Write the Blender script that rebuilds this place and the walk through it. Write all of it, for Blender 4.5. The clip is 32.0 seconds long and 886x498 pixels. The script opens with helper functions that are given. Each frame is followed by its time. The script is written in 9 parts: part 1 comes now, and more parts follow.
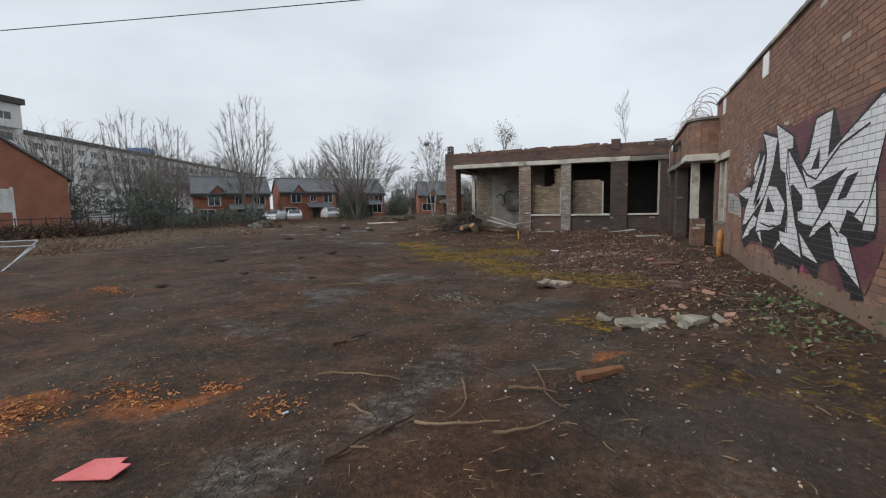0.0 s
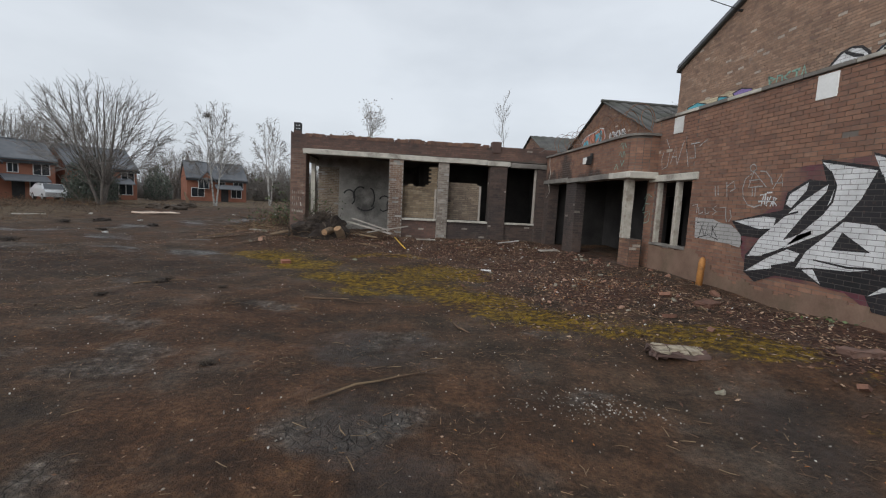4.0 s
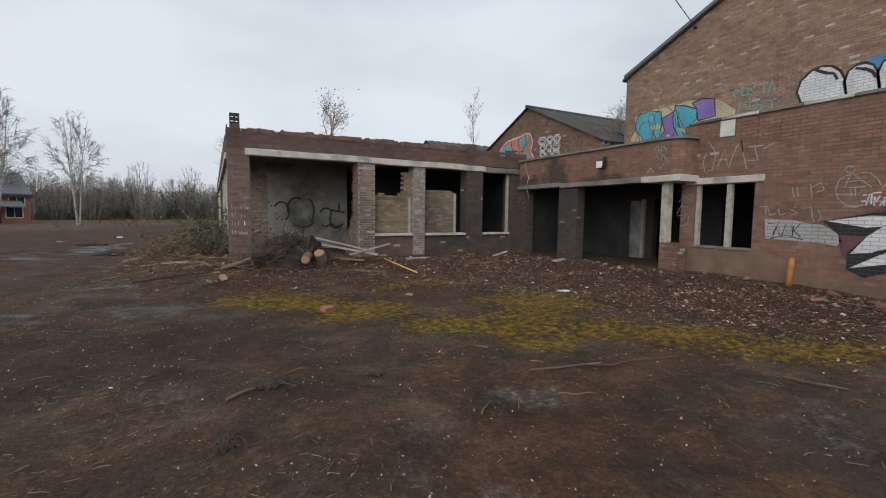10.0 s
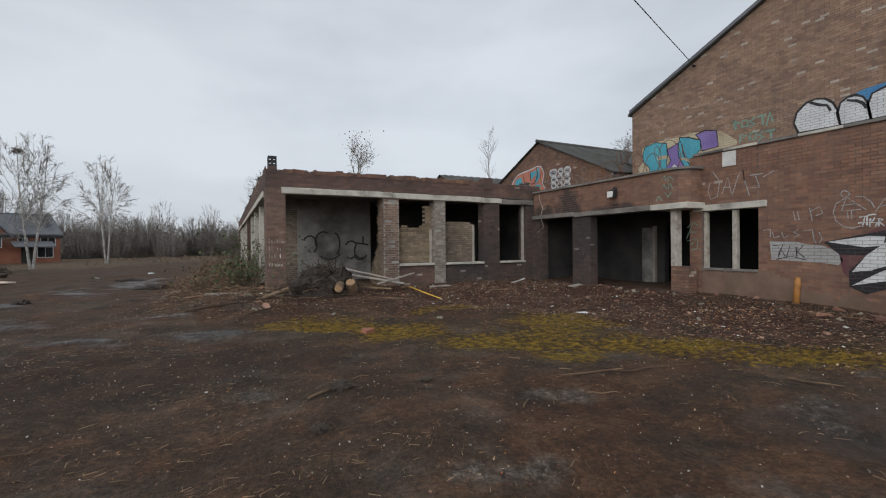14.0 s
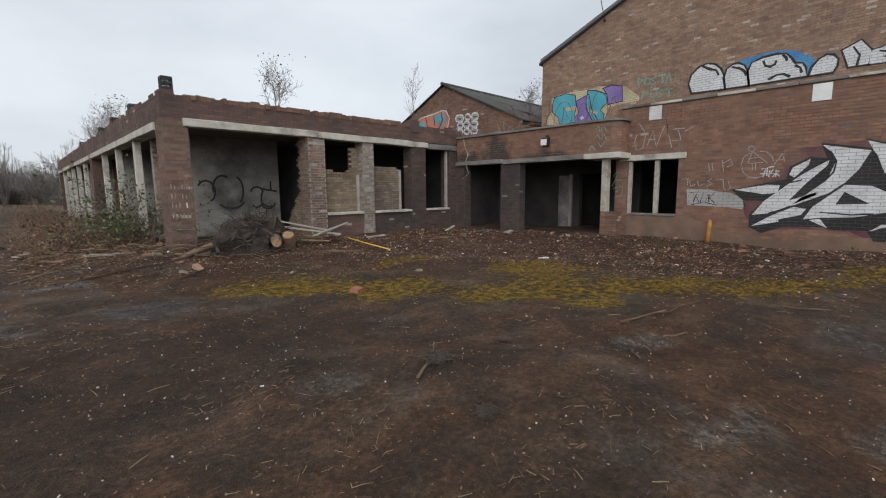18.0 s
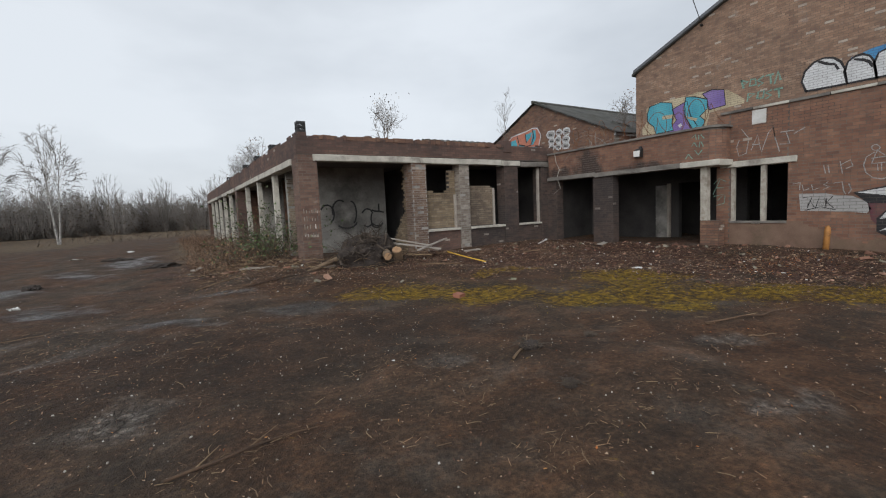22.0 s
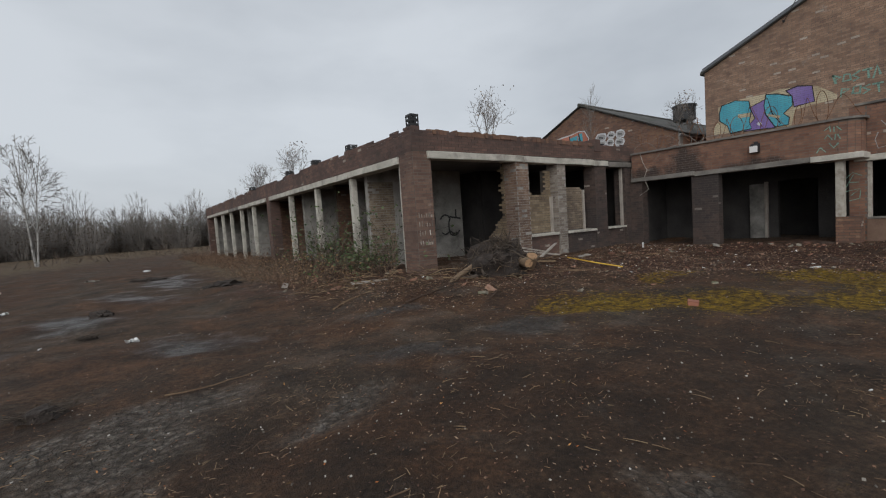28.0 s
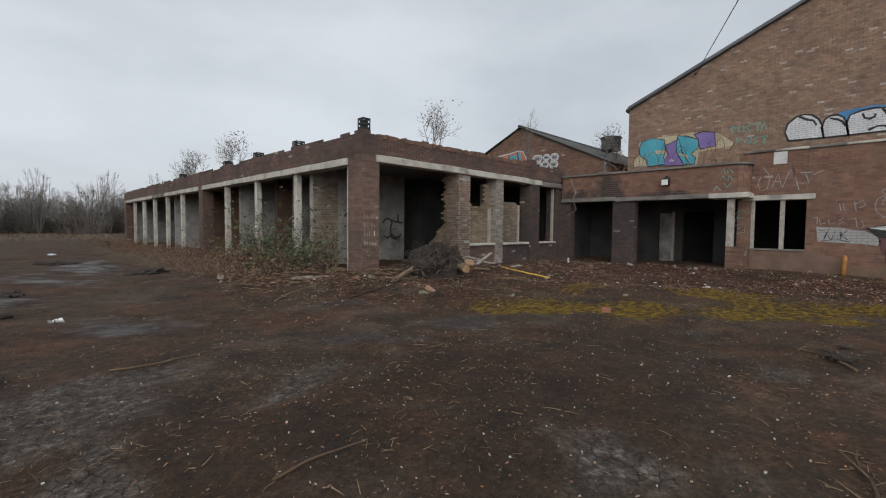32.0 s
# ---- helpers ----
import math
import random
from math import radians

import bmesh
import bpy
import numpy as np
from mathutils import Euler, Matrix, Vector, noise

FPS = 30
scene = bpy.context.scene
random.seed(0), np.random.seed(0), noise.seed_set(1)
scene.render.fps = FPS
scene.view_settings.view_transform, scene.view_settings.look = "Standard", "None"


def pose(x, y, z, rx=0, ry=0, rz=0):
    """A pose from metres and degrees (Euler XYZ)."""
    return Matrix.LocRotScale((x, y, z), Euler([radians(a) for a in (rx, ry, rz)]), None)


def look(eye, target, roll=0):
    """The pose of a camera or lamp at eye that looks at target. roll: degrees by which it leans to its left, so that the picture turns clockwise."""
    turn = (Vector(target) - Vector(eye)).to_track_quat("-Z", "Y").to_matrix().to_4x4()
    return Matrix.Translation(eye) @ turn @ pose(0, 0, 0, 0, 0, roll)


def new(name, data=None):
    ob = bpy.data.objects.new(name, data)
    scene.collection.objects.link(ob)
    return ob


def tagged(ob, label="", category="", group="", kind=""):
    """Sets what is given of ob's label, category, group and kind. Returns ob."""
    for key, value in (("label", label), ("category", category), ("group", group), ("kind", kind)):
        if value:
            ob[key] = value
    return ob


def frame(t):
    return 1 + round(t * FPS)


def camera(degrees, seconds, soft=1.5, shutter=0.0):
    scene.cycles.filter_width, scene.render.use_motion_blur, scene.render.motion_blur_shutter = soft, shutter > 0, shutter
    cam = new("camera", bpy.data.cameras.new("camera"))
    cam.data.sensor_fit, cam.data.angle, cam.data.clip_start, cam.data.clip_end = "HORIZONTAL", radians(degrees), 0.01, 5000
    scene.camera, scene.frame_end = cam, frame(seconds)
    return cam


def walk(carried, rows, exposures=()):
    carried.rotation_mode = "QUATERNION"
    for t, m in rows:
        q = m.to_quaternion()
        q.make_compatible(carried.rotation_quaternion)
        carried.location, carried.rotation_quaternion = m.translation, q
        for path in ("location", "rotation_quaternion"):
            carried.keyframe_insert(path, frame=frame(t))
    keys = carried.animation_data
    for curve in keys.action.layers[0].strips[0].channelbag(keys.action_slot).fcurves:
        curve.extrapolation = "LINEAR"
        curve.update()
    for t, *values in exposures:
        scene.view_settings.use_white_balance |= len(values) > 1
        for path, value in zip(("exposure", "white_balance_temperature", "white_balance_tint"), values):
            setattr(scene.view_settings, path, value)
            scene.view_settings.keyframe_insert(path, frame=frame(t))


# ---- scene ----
# ---- path and lens ----
cam = camera(91.1, 32.0, 1.15)
PATH = [
    (0, (1.33, 2.103, 1.459), (0.541, 3.93, 1.257), -1.2),
    (0.5, (1.108, 2.341, 1.48), (0.06, 4.03, 1.266), -0.6),
    (1, (0.619, 2.651, 1.52), (-0.475, 4.308, 1.287), -1.1),
    (1.5, (0.02, 3.054, 1.534), (-0.921, 4.8, 1.278), 0.2),
    (2, (-0.526, 3.591, 1.538), (-1.271, 5.43, 1.286), 0.9),
    (2.5, (-1.142, 3.98, 1.586), (-1.82, 5.845, 1.339), 0.6),
    (3, (-1.784, 4.341, 1.613), (-2.274, 6.266, 1.376), 1.1),
    (3.5, (-2.367, 4.736, 1.65), (-2.568, 6.713, 1.418), 1.4),
    (4, (-2.987, 5.03, 1.637), (-2.766, 7.006, 1.421), 3.0),
    (4.5, (-3.614, 5.374, 1.618), (-3.397, 7.347, 1.373), 1.5),
    (6.5, (-5.47, 6.651, 1.566), (-5.021, 8.587, 1.342), 2.3),
    (7, (-5.888, 7.125, 1.582), (-5.342, 9.035, 1.352), 2.9),
    (7.5, (-6.314, 7.465, 1.602), (-5.698, 9.355, 1.382), 2.6),
    (8, (-6.554, 7.785, 1.597), (-5.75, 9.605, 1.395), 0.6),
    (8.5, (-6.82, 8.075, 1.6), (-5.99, 9.885, 1.41), 0.6),
    (9, (-7.034, 8.291, 1.601), (-6.092, 10.046, 1.416), 0.9),
    (9.5, (-7.131, 8.434, 1.633), (-6.297, 10.243, 1.451), 0.3),
    (10, (-7.233, 8.566, 1.618), (-6.303, 10.329, 1.454), 0.7),
    (10.5, (-7.335, 8.528, 1.579), (-5.916, 9.93, 1.434), 1.9),
    (11, (-7.563, 8.426, 1.594), (-5.667, 9.05, 1.468), 3.8),
    (11.5, (-7.613, 8.2, 1.568), (-5.656, 8.606, 1.489), 3.3),
    (12, (-7.8, 8.007, 1.621), (-5.838, 8.397, 1.632), 0.2),
    (12.5, (-7.953, 8.022, 1.617), (-6.02, 8.538, 1.631), -0.3),
    (13, (-7.991, 7.985, 1.593), (-6.423, 9.227, 1.603), 0.6),
    (13.5, (-7.88, 7.905, 1.597), (-6.705, 9.523, 1.611), -0.6),
    (14, (-7.88, 8.036, 1.563), (-6.991, 9.828, 1.545), -0.5),
    (14.5, (-8.087, 8.218, 1.57), (-7.387, 10.088, 1.46), 0.4),
    (15, (-8.453, 8.434, 1.606), (-8.214, 10.406, 1.375), 0.5),
    (15.5, (-8.811, 8.689, 1.664), (-9.283, 10.615, 1.409), -3.4),
    (17.5, (-9.476, 9.901, 1.629), (-8.502, 11.625, 1.345), -2.1),
    (18, (-9.403, 9.878, 1.585), (-8.019, 11.296, 1.319), -0.4),
    (18.5, (-9.34, 9.698, 1.588), (-7.745, 10.879, 1.337), -0.2),
    (19, (-9.319, 9.567, 1.592), (-7.691, 10.701, 1.346), -1.2),
    (19.5, (-9.452, 9.583, 1.597), (-7.708, 10.531, 1.358), -2.5),
    (20, (-9.644, 9.47, 1.611), (-7.751, 10.067, 1.37), -1.8),
    (20.5, (-9.659, 9.331, 1.605), (-7.772, 9.958, 1.389), -0.9),
    (21, (-9.675, 9.215, 1.564), (-8.1, 10.429, 1.349), -2.1),
    (21.5, (-9.836, 9.137, 1.6), (-8.727, 10.791, 1.41), -3.4),
    (22, (-10.018, 9.182, 1.592), (-8.962, 10.87, 1.412), -2.6),
    (22.5, (-10.182, 9.213, 1.575), (-9.18, 10.935, 1.395), -2.6),
    (23, (-10.446, 9.382, 1.548), (-9.877, 11.291, 1.366), -2.8),
    (23.5, (-10.701, 9.635, 1.554), (-10.751, 11.626, 1.377), -4.0),
    (24, (-10.925, 10.088, 1.53), (-10.947, 12.081, 1.37), -3.3),
    (24.5, (-11.208, 10.46, 1.519), (-11.197, 12.453, 1.353), -2.9),
    (26.5, (-12.316, 11.959, 1.467), (-12.331, 13.954, 1.327), -2.3),
    (27, (-12.489, 12.182, 1.522), (-12.044, 14.128, 1.393), -4.1),
    (27.5, (-12.602, 12.452, 1.517), (-11.967, 14.345, 1.402), -5.8),
    (28, (-12.699, 12.61, 1.539), (-11.521, 14.221, 1.412), -3.8),
    (28.5, (-12.78, 12.659, 1.502), (-11.106, 13.745, 1.372), -2.3),
    (29, (-12.867, 12.527, 1.485), (-11.15, 13.545, 1.369), -1.7),
    (29.5, (-13.051, 12.445, 1.489), (-11.431, 13.613, 1.383), -1.2),
    (30, (-13.427, 12.459, 1.52), (-12.152, 13.996, 1.428), -1.5),
    (30.5, (-13.52, 12.449, 1.526), (-12.617, 14.231, 1.44), -2.3),
    (31, (-13.405, 12.451, 1.509), (-12.674, 14.31, 1.42), -2.3),
    (31.5, (-13.288, 12.38, 1.501), (-12.325, 14.13, 1.408), -1.2),
    (32, (-13.155, 12.343, 1.456), (-11.748, 13.761, 1.357), 0.6),
]
walk(cam, [(t, look(eye, target, roll)) for t, eye, target, roll in PATH], exposures=((0.0, 0.14, 6200, 9), (2.0, 0.1, 6200, 9), (4.5, 0.05, 6200, 9), (9.5, 0.02, 6200, 9), (11.0, 0.26, 6250, 9), (12.0, 0.14, 6250, 9), (13.0, 0.0, 6200, 9), (15.0, -0.05, 6200, 9), (17.5, 0.12, 6250, 9), (19.0, 0.18, 6250, 9), (21.0, 0.22, 6250, 9), (22.5, 0.06, 6250, 9), (24.5, 0.0, 6450, 9), (26.5, -0.02, 6400, 9), (28.0, -0.2, 6250, 9), (32.0, -0.05, 6250, 9)))

# ---- overcast daylight ----
world = bpy.data.worlds.new("overcast_sky")
scene.world = world
world.use_nodes = True
wn, wl = world.node_tree.nodes, world.node_tree.links
sky = wn.new("ShaderNodeTexSky")
sky.sky_type, sky.sun_disc = "NISHITA", False
sky.sun_elevation, sky.sun_rotation = radians(29), radians(227)
sky.air_density, sky.dust_density = 1.0, 4.0
wtc = wn.new("ShaderNodeTexCoord")
wmap = wn.new("ShaderNodeMapping")
wmap.inputs["Scale"].default_value = (1.0, 1.0, 2.6)
cloud = wn.new("ShaderNodeTexNoise")
cloud.inputs["Scale"].default_value, cloud.inputs["Detail"].default_value, cloud.inputs["Roughness"].default_value = 1.7, 5.0, 0.5
cramp = wn.new("ShaderNodeValToRGB")
cramp.color_ramp.elements[0].position, cramp.color_ramp.elements[0].color = 0.32, (4.95, 5.15, 5.4, 1)
cramp.color_ramp.elements[1].position, cramp.color_ramp.elements[1].color = 0.66, (6.7, 6.88, 7.08, 1)
wmix = wn.new("ShaderNodeMix")
wmix.data_type = "RGBA"
wmix.inputs["Factor"].default_value = 0.9
wbg = wn["Background"]
wbg.inputs["Strength"].default_value = 0.117
wl.new(wtc.outputs["Generated"], wmap.inputs["Vector"])
wl.new(wmap.outputs["Vector"], cloud.inputs["Vector"])
wl.new(cloud.outputs["Fac"], cramp.inputs["Fac"])
wl.new(sky.outputs["Color"], wmix.inputs["A"])
wl.new(cramp.outputs["Color"], wmix.inputs["B"])
wl.new(wmix.outputs["Result"], wbg.inputs["Color"])
sun_data = bpy.data.lights.new("sun", "SUN")
sun_data.energy, sun_data.angle, sun_data.color = 1.5, radians(60), (1.0, 0.98, 0.96)
sun = new("sun", sun_data)
sun.matrix_world = look((0, 0, 0), (0.65, 0.6, -0.49))


# ---- materials ----
def nodes_of(name):
    m = bpy.data.materials.new(name)
    m.use_nodes = True
    return m, m.node_tree.nodes, m.node_tree.links, m.node_tree.nodes["Principled BSDF"]


def ramp(n, stops):
    r = n.new("ShaderNodeValToRGB")
    e = r.color_ramp.elements
    e[0].position, e[0].color = stops[0][0], (*stops[0][1], 1)
    e[1].position, e[1].color = stops[-1][0], (*stops[-1][1], 1)
    for p, c in stops[1:-1]:
        k = e.new(p)
        k.color = (*c, 1)
    return r


def noise_tex(n, l, vec, scale, detail=4.0, rough=0.55):
    t = n.new("ShaderNodeTexNoise")
    t.inputs["Scale"].default_value, t.inputs["Detail"].default_value, t.inputs["Roughness"].default_value = scale, detail, rough
    if vec is not None:
        l.new(vec, t.inputs["Vector"])
    return t


def mix_rgb(n, l, fac, a, b, mode="MIX"):
    m = n.new("ShaderNodeMix")
    m.data_type, m.blend_type = "RGBA", mode
    for sock, v in (("Factor", fac), ("A", a), ("B", b)):
        if hasattr(v, "is_output"):
            l.new(v, m.inputs[sock])
        elif isinstance(v, tuple):
            m.inputs[sock].default_value = (*v, 1)
        else:
            m.inputs[sock].default_value = v
    return m.outputs["Result"]


def math_node(n, l, op, a, b=0.0):
    m = n.new("ShaderNodeMath")
    m.operation = op
    for i, v in enumerate((a, b)):
        if hasattr(v, "is_output"):
            l.new(v, m.inputs[i])
        else:
            m.inputs[i].default_value = v
    return m.outputs[0]


def world_vec(n, l):
    g = n.new("ShaderNodeNewGeometry")
    return g.outputs["Position"]


def bump(n, l, bsdf, height, strength, distance):
    b = n.new("ShaderNodeBump")
    b.inputs["Strength"].default_value, b.inputs["Distance"].default_value = strength, distance
    l.new(height, b.inputs["Height"])
    l.new(b.outputs["Normal"], bsdf.inputs["Normal"])


def rough_mat(name, stops, scale=3.0, fine=40.0, rough=0.85, bumps=0.4, dist=0.01, metal=0.0, stain=None, stain_scale=0.7, vary=0.0):
    """A surface with colours from coarse noise, fine grain in the relief, and optional stains."""
    m, n, l, b = nodes_of(name)
    v = world_vec(n, l)
    c1, c2 = noise_tex(n, l, v, scale), noise_tex(n, l, v, fine, 3.0)
    f = math_node(n, l, "ADD", math_node(n, l, "MULTIPLY", c1.outputs["Fac"], 0.75), math_node(n, l, "MULTIPLY", c2.outputs["Fac"], 0.25))
    if vary:
        oi, gi = n.new("ShaderNodeObjectInfo"), n.new("ShaderNodeNewGeometry")
        r = math_node(n, l, "FRACT", math_node(n, l, "ADD", oi.outputs["Random"], gi.outputs["Random Per Island"]))
        f = math_node(n, l, "ADD", f, math_node(n, l, "MULTIPLY", math_node(n, l, "SUBTRACT", r, 0.5), vary))
    col = ramp(n, stops)
    l.new(f, col.inputs["Fac"])
    out = col.outputs["Color"]
    if stain:
        s = noise_tex(n, l, v, stain_scale, 6.0, 0.65)
        sr = ramp(n, [(0.5, (0, 0, 0)), (0.68, (1, 1, 1))])
        l.new(s.outputs["Fac"], sr.inputs["Fac"])
        out = mix_rgb(n, l, math_node(n, l, "MULTIPLY", sr.outputs["Color"], 0.75), out, stain)
    l.new(out, b.inputs["Base Color"])
    b.inputs["Roughness"].default_value, b.inputs["Metallic"].default_value = rough, metal
    bump(n, l, b, c2.outputs["Fac"], bumps, dist)
    return m


def brick_mat(name, stops, soot=0.0, pale=0.12, fleck=0.994, burns=()):
    """Fired clay: each brick its own tone, flecks, soot and pale bloom in large soft patches."""
    m, n, l, b = nodes_of(name)
    v = world_vec(n, l)
    oi, gi = n.new("ShaderNodeObjectInfo"), n.new("ShaderNodeNewGeometry")
    r = math_node(n, l, "FRACT", math_node(n, l, "ADD", math_node(n, l, "MULTIPLY", oi.outputs["Random"], 7.0), gi.outputs["Random Per Island"]))
    grain, large, mid = noise_tex(n, l, v, 55.0, 3.0), noise_tex(n, l, v, 0.55, 6.0, 0.62), noise_tex(n, l, v, 3.2, 5.0, 0.6)
    f = math_node(n, l, "ADD", math_node(n, l, "MULTIPLY", r, 0.42), math_node(n, l, "MULTIPLY", mid.outputs["Fac"], 0.62))
    col = ramp(n, stops)
    l.new(f, col.inputs["Fac"])
    out = mix_rgb(n, l, math_node(n, l, "MULTIPLY", grain.outputs["Fac"], 0.18), col.outputs["Color"], (0.06, 0.035, 0.03), "MIX")
    fl = math_node(n, l, "GREATER_THAN", r, fleck)
    out = mix_rgb(n, l, math_node(n, l, "MULTIPLY", fl, 0.7), out, (0.5, 0.45, 0.38))
    grime = noise_tex(n, l, v, 7.0, 6.0, 0.7)
    gr = ramp(n, [(0.42, (0, 0, 0)), (0.66, (1, 1, 1))])
    l.new(grime.outputs["Fac"], gr.inputs["Fac"])
    out = mix_rgb(n, l, math_node(n, l, "MULTIPLY", gr.outputs["Color"], 0.42), out, (0.11, 0.085, 0.072))
    sr = ramp(n, [(0.44, (0, 0, 0)), (0.62, (1, 1, 1))])
    l.new(large.outputs["Fac"], sr.inputs["Fac"])
    out = mix_rgb(n, l, math_node(n, l, "MULTIPLY", sr.outputs["Color"], 0.18 + soot), out, (0.032, 0.03, 0.031))
    pr = ramp(n, [(0.62, (0, 0, 0)), (0.75, (1, 1, 1))])
    l.new(mid.outputs["Fac"], pr.inputs["Fac"])
    out = mix_rgb(n, l, math_node(n, l, "MULTIPLY", pr.outputs["Color"], pale), out, (0.34, 0.3, 0.27))
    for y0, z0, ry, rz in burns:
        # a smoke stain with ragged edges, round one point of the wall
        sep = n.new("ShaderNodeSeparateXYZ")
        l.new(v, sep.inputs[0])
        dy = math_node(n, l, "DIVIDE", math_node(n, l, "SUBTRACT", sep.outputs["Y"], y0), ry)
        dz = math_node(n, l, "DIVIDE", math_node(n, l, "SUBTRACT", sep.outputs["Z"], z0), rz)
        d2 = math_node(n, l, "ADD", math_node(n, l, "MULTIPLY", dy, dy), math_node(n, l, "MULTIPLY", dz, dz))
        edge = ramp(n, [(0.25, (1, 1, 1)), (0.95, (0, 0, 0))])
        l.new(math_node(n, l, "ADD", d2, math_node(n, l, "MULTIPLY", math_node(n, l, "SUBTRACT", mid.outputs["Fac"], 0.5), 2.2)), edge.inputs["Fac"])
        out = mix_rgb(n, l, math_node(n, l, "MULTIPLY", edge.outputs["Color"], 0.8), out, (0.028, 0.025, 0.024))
    l.new(out, b.inputs["Base Color"])
    b.inputs["Roughness"].default_value = 0.88
    bump(n, l, b, grain.outputs["Fac"], 0.5, 0.006)
    return m


RED = [(0.15, (0.13, 0.066, 0.047)), (0.4, (0.225, 0.113, 0.073)), (0.7, (0.285, 0.15, 0.095)), (0.95, (0.4, 0.235, 0.155))]
M_BRICK = brick_mat("red_brick", RED)
M_BRICK_OLD = brick_mat("old_brick", [(0.1, (0.1, 0.055, 0.042)), (0.45, (0.2, 0.105, 0.068)), (0.75, (0.27, 0.15, 0.09)), (0.97, (0.5, 0.36, 0.24))], 0.1, 0.3)
M_BRICK_SOOT = brick_mat("sooty_brick", [(0.1, (0.075, 0.05, 0.044)), (0.5, (0.15, 0.085, 0.066)), (0.95, (0.24, 0.14, 0.1))], 0.35, 0.15)
M_BRICK_DULL = brick_mat("dull_buff_brick", [(0.1, (0.13, 0.095, 0.07)), (0.5, (0.24, 0.185, 0.13)), (0.95, (0.4, 0.33, 0.24))], 0.2, 0.35)
M_BRICK_YEL = brick_mat("buff_brick", [(0.1, (0.14, 0.1, 0.063)), (0.5, (0.26, 0.195, 0.12)), (0.95, (0.42, 0.34, 0.23))], 0.15, 0.3)
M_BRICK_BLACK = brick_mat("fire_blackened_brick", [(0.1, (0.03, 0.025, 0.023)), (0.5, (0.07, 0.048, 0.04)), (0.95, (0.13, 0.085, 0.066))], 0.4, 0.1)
M_BRICK_WHITE = brick_mat("limewashed_brick", [(0.1, (0.13, 0.1, 0.08)), (0.5, (0.27, 0.23, 0.19)), (0.95, (0.5, 0.46, 0.4))], 0.2, 0.4)
M_BRICK_PATCH = brick_mat("patched_brown_brick", [(0.1, (0.12, 0.075, 0.055)), (0.4, (0.21, 0.13, 0.09)), (0.7, (0.29, 0.205, 0.15)), (0.97, (0.48, 0.4, 0.32))], 0.15, 0.5)
M_BRICK_CORNER = brick_mat("weathered_corner_brick", [(0.1, (0.1, 0.062, 0.05)), (0.45, (0.17, 0.1, 0.074)), (0.75, (0.23, 0.145, 0.105)), (0.97, (0.46, 0.4, 0.34))], 0.15, 0.6)
M_BRICK_HOUSE = rough_mat("house_brick", [(0.3, (0.25, 0.1, 0.062)), (0.7, (0.37, 0.16, 0.1))], 1.2, 14.0, 0.9, 0.3, 0.01)
M_MORTAR = rough_mat("mortar", [(0.3, (0.1, 0.085, 0.075)), (0.7, (0.2, 0.175, 0.15))], 2.0, 30.0, 0.95, 0.4, 0.01, stain=(0.04, 0.035, 0.033))
M_MORTAR_DK = rough_mat("sooty_mortar", [(0.3, (0.05, 0.042, 0.038)), (0.7, (0.11, 0.09, 0.075))], 2.0, 30.0, 0.95, 0.4, 0.01)
M_CONC = rough_mat("pale_concrete", [(0.3, (0.36, 0.34, 0.29)), (0.7, (0.6, 0.57, 0.5))], 2.5, 35.0, 0.85, 0.5, 0.012, stain=(0.16, 0.14, 0.12), stain_scale=1.6)
M_CONC_DK = rough_mat("stained_concrete", [(0.3, (0.11, 0.1, 0.09)), (0.7, (0.26, 0.24, 0.21))], 2.0, 30.0, 0.9, 0.6, 0.015, stain=(0.05, 0.045, 0.042))
M_RENDER = rough_mat("dirty_render", [(0.3, (0.2, 0.192, 0.18)), (0.7, (0.4, 0.38, 0.345))], 2.2, 25.0, 0.95, 0.5, 0.012, stain=(0.045, 0.042, 0.04), stain_scale=0.7)
M_DARK = rough_mat("dark_plaster", [(0.3, (0.1, 0.097, 0.095)), (0.7, (0.2, 0.19, 0.18))], 1.2, 20.0, 0.95, 0.5, 0.012)
# room darkness put into the plaster's own colour, for walls deep behind openings
M_BLACKWALL = rough_mat("near_black_plaster", [(0.3, (0.02, 0.019, 0.019)), (0.7, (0.065, 0.06, 0.057))], 1.2, 20.0, 0.95, 0.5, 0.012)
M_ROOF = rough_mat("roof_felt", [(0.3, (0.05, 0.05, 0.05)), (0.7, (0.11, 0.105, 0.1))], 1.5, 30.0, 0.9, 0.5, 0.01, stain=(0.06, 0.07, 0.025))
M_SHEET = rough_mat("fibre_cement_sheet", [(0.3, (0.05, 0.05, 0.047)), (0.7, (0.12, 0.115, 0.105))], 1.2, 22.0, 0.9, 0.4, 0.01, stain=(0.04, 0.043, 0.025))
M_SLATE = rough_mat("roof_tiles", [(0.3, (0.1, 0.107, 0.117)), (0.7, (0.17, 0.175, 0.185))], 1.2, 16.0, 0.8, 0.4, 0.015)
M_WHITE = rough_mat("white_paint", [(0.3, (0.62, 0.62, 0.6)), (0.7, (0.82, 0.82, 0.8))], 3.0, 30.0, 0.6, 0.15, 0.004, stain=(0.42, 0.4, 0.37))
M_FLAKE = rough_mat("flaking_cream_paint", [(0.3, (0.3, 0.27, 0.22)), (0.7, (0.52, 0.49, 0.43))], 6.0, 40.0, 0.8, 0.4, 0.006, stain=(0.18, 0.14, 0.1), stain_scale=5.0)
M_ROOT = rough_mat("dark_roots", [(0.3, (0.035, 0.026, 0.02)), (0.7, (0.11, 0.085, 0.064))], 4.0, 40.0, 0.95, 0.5, 0.006)
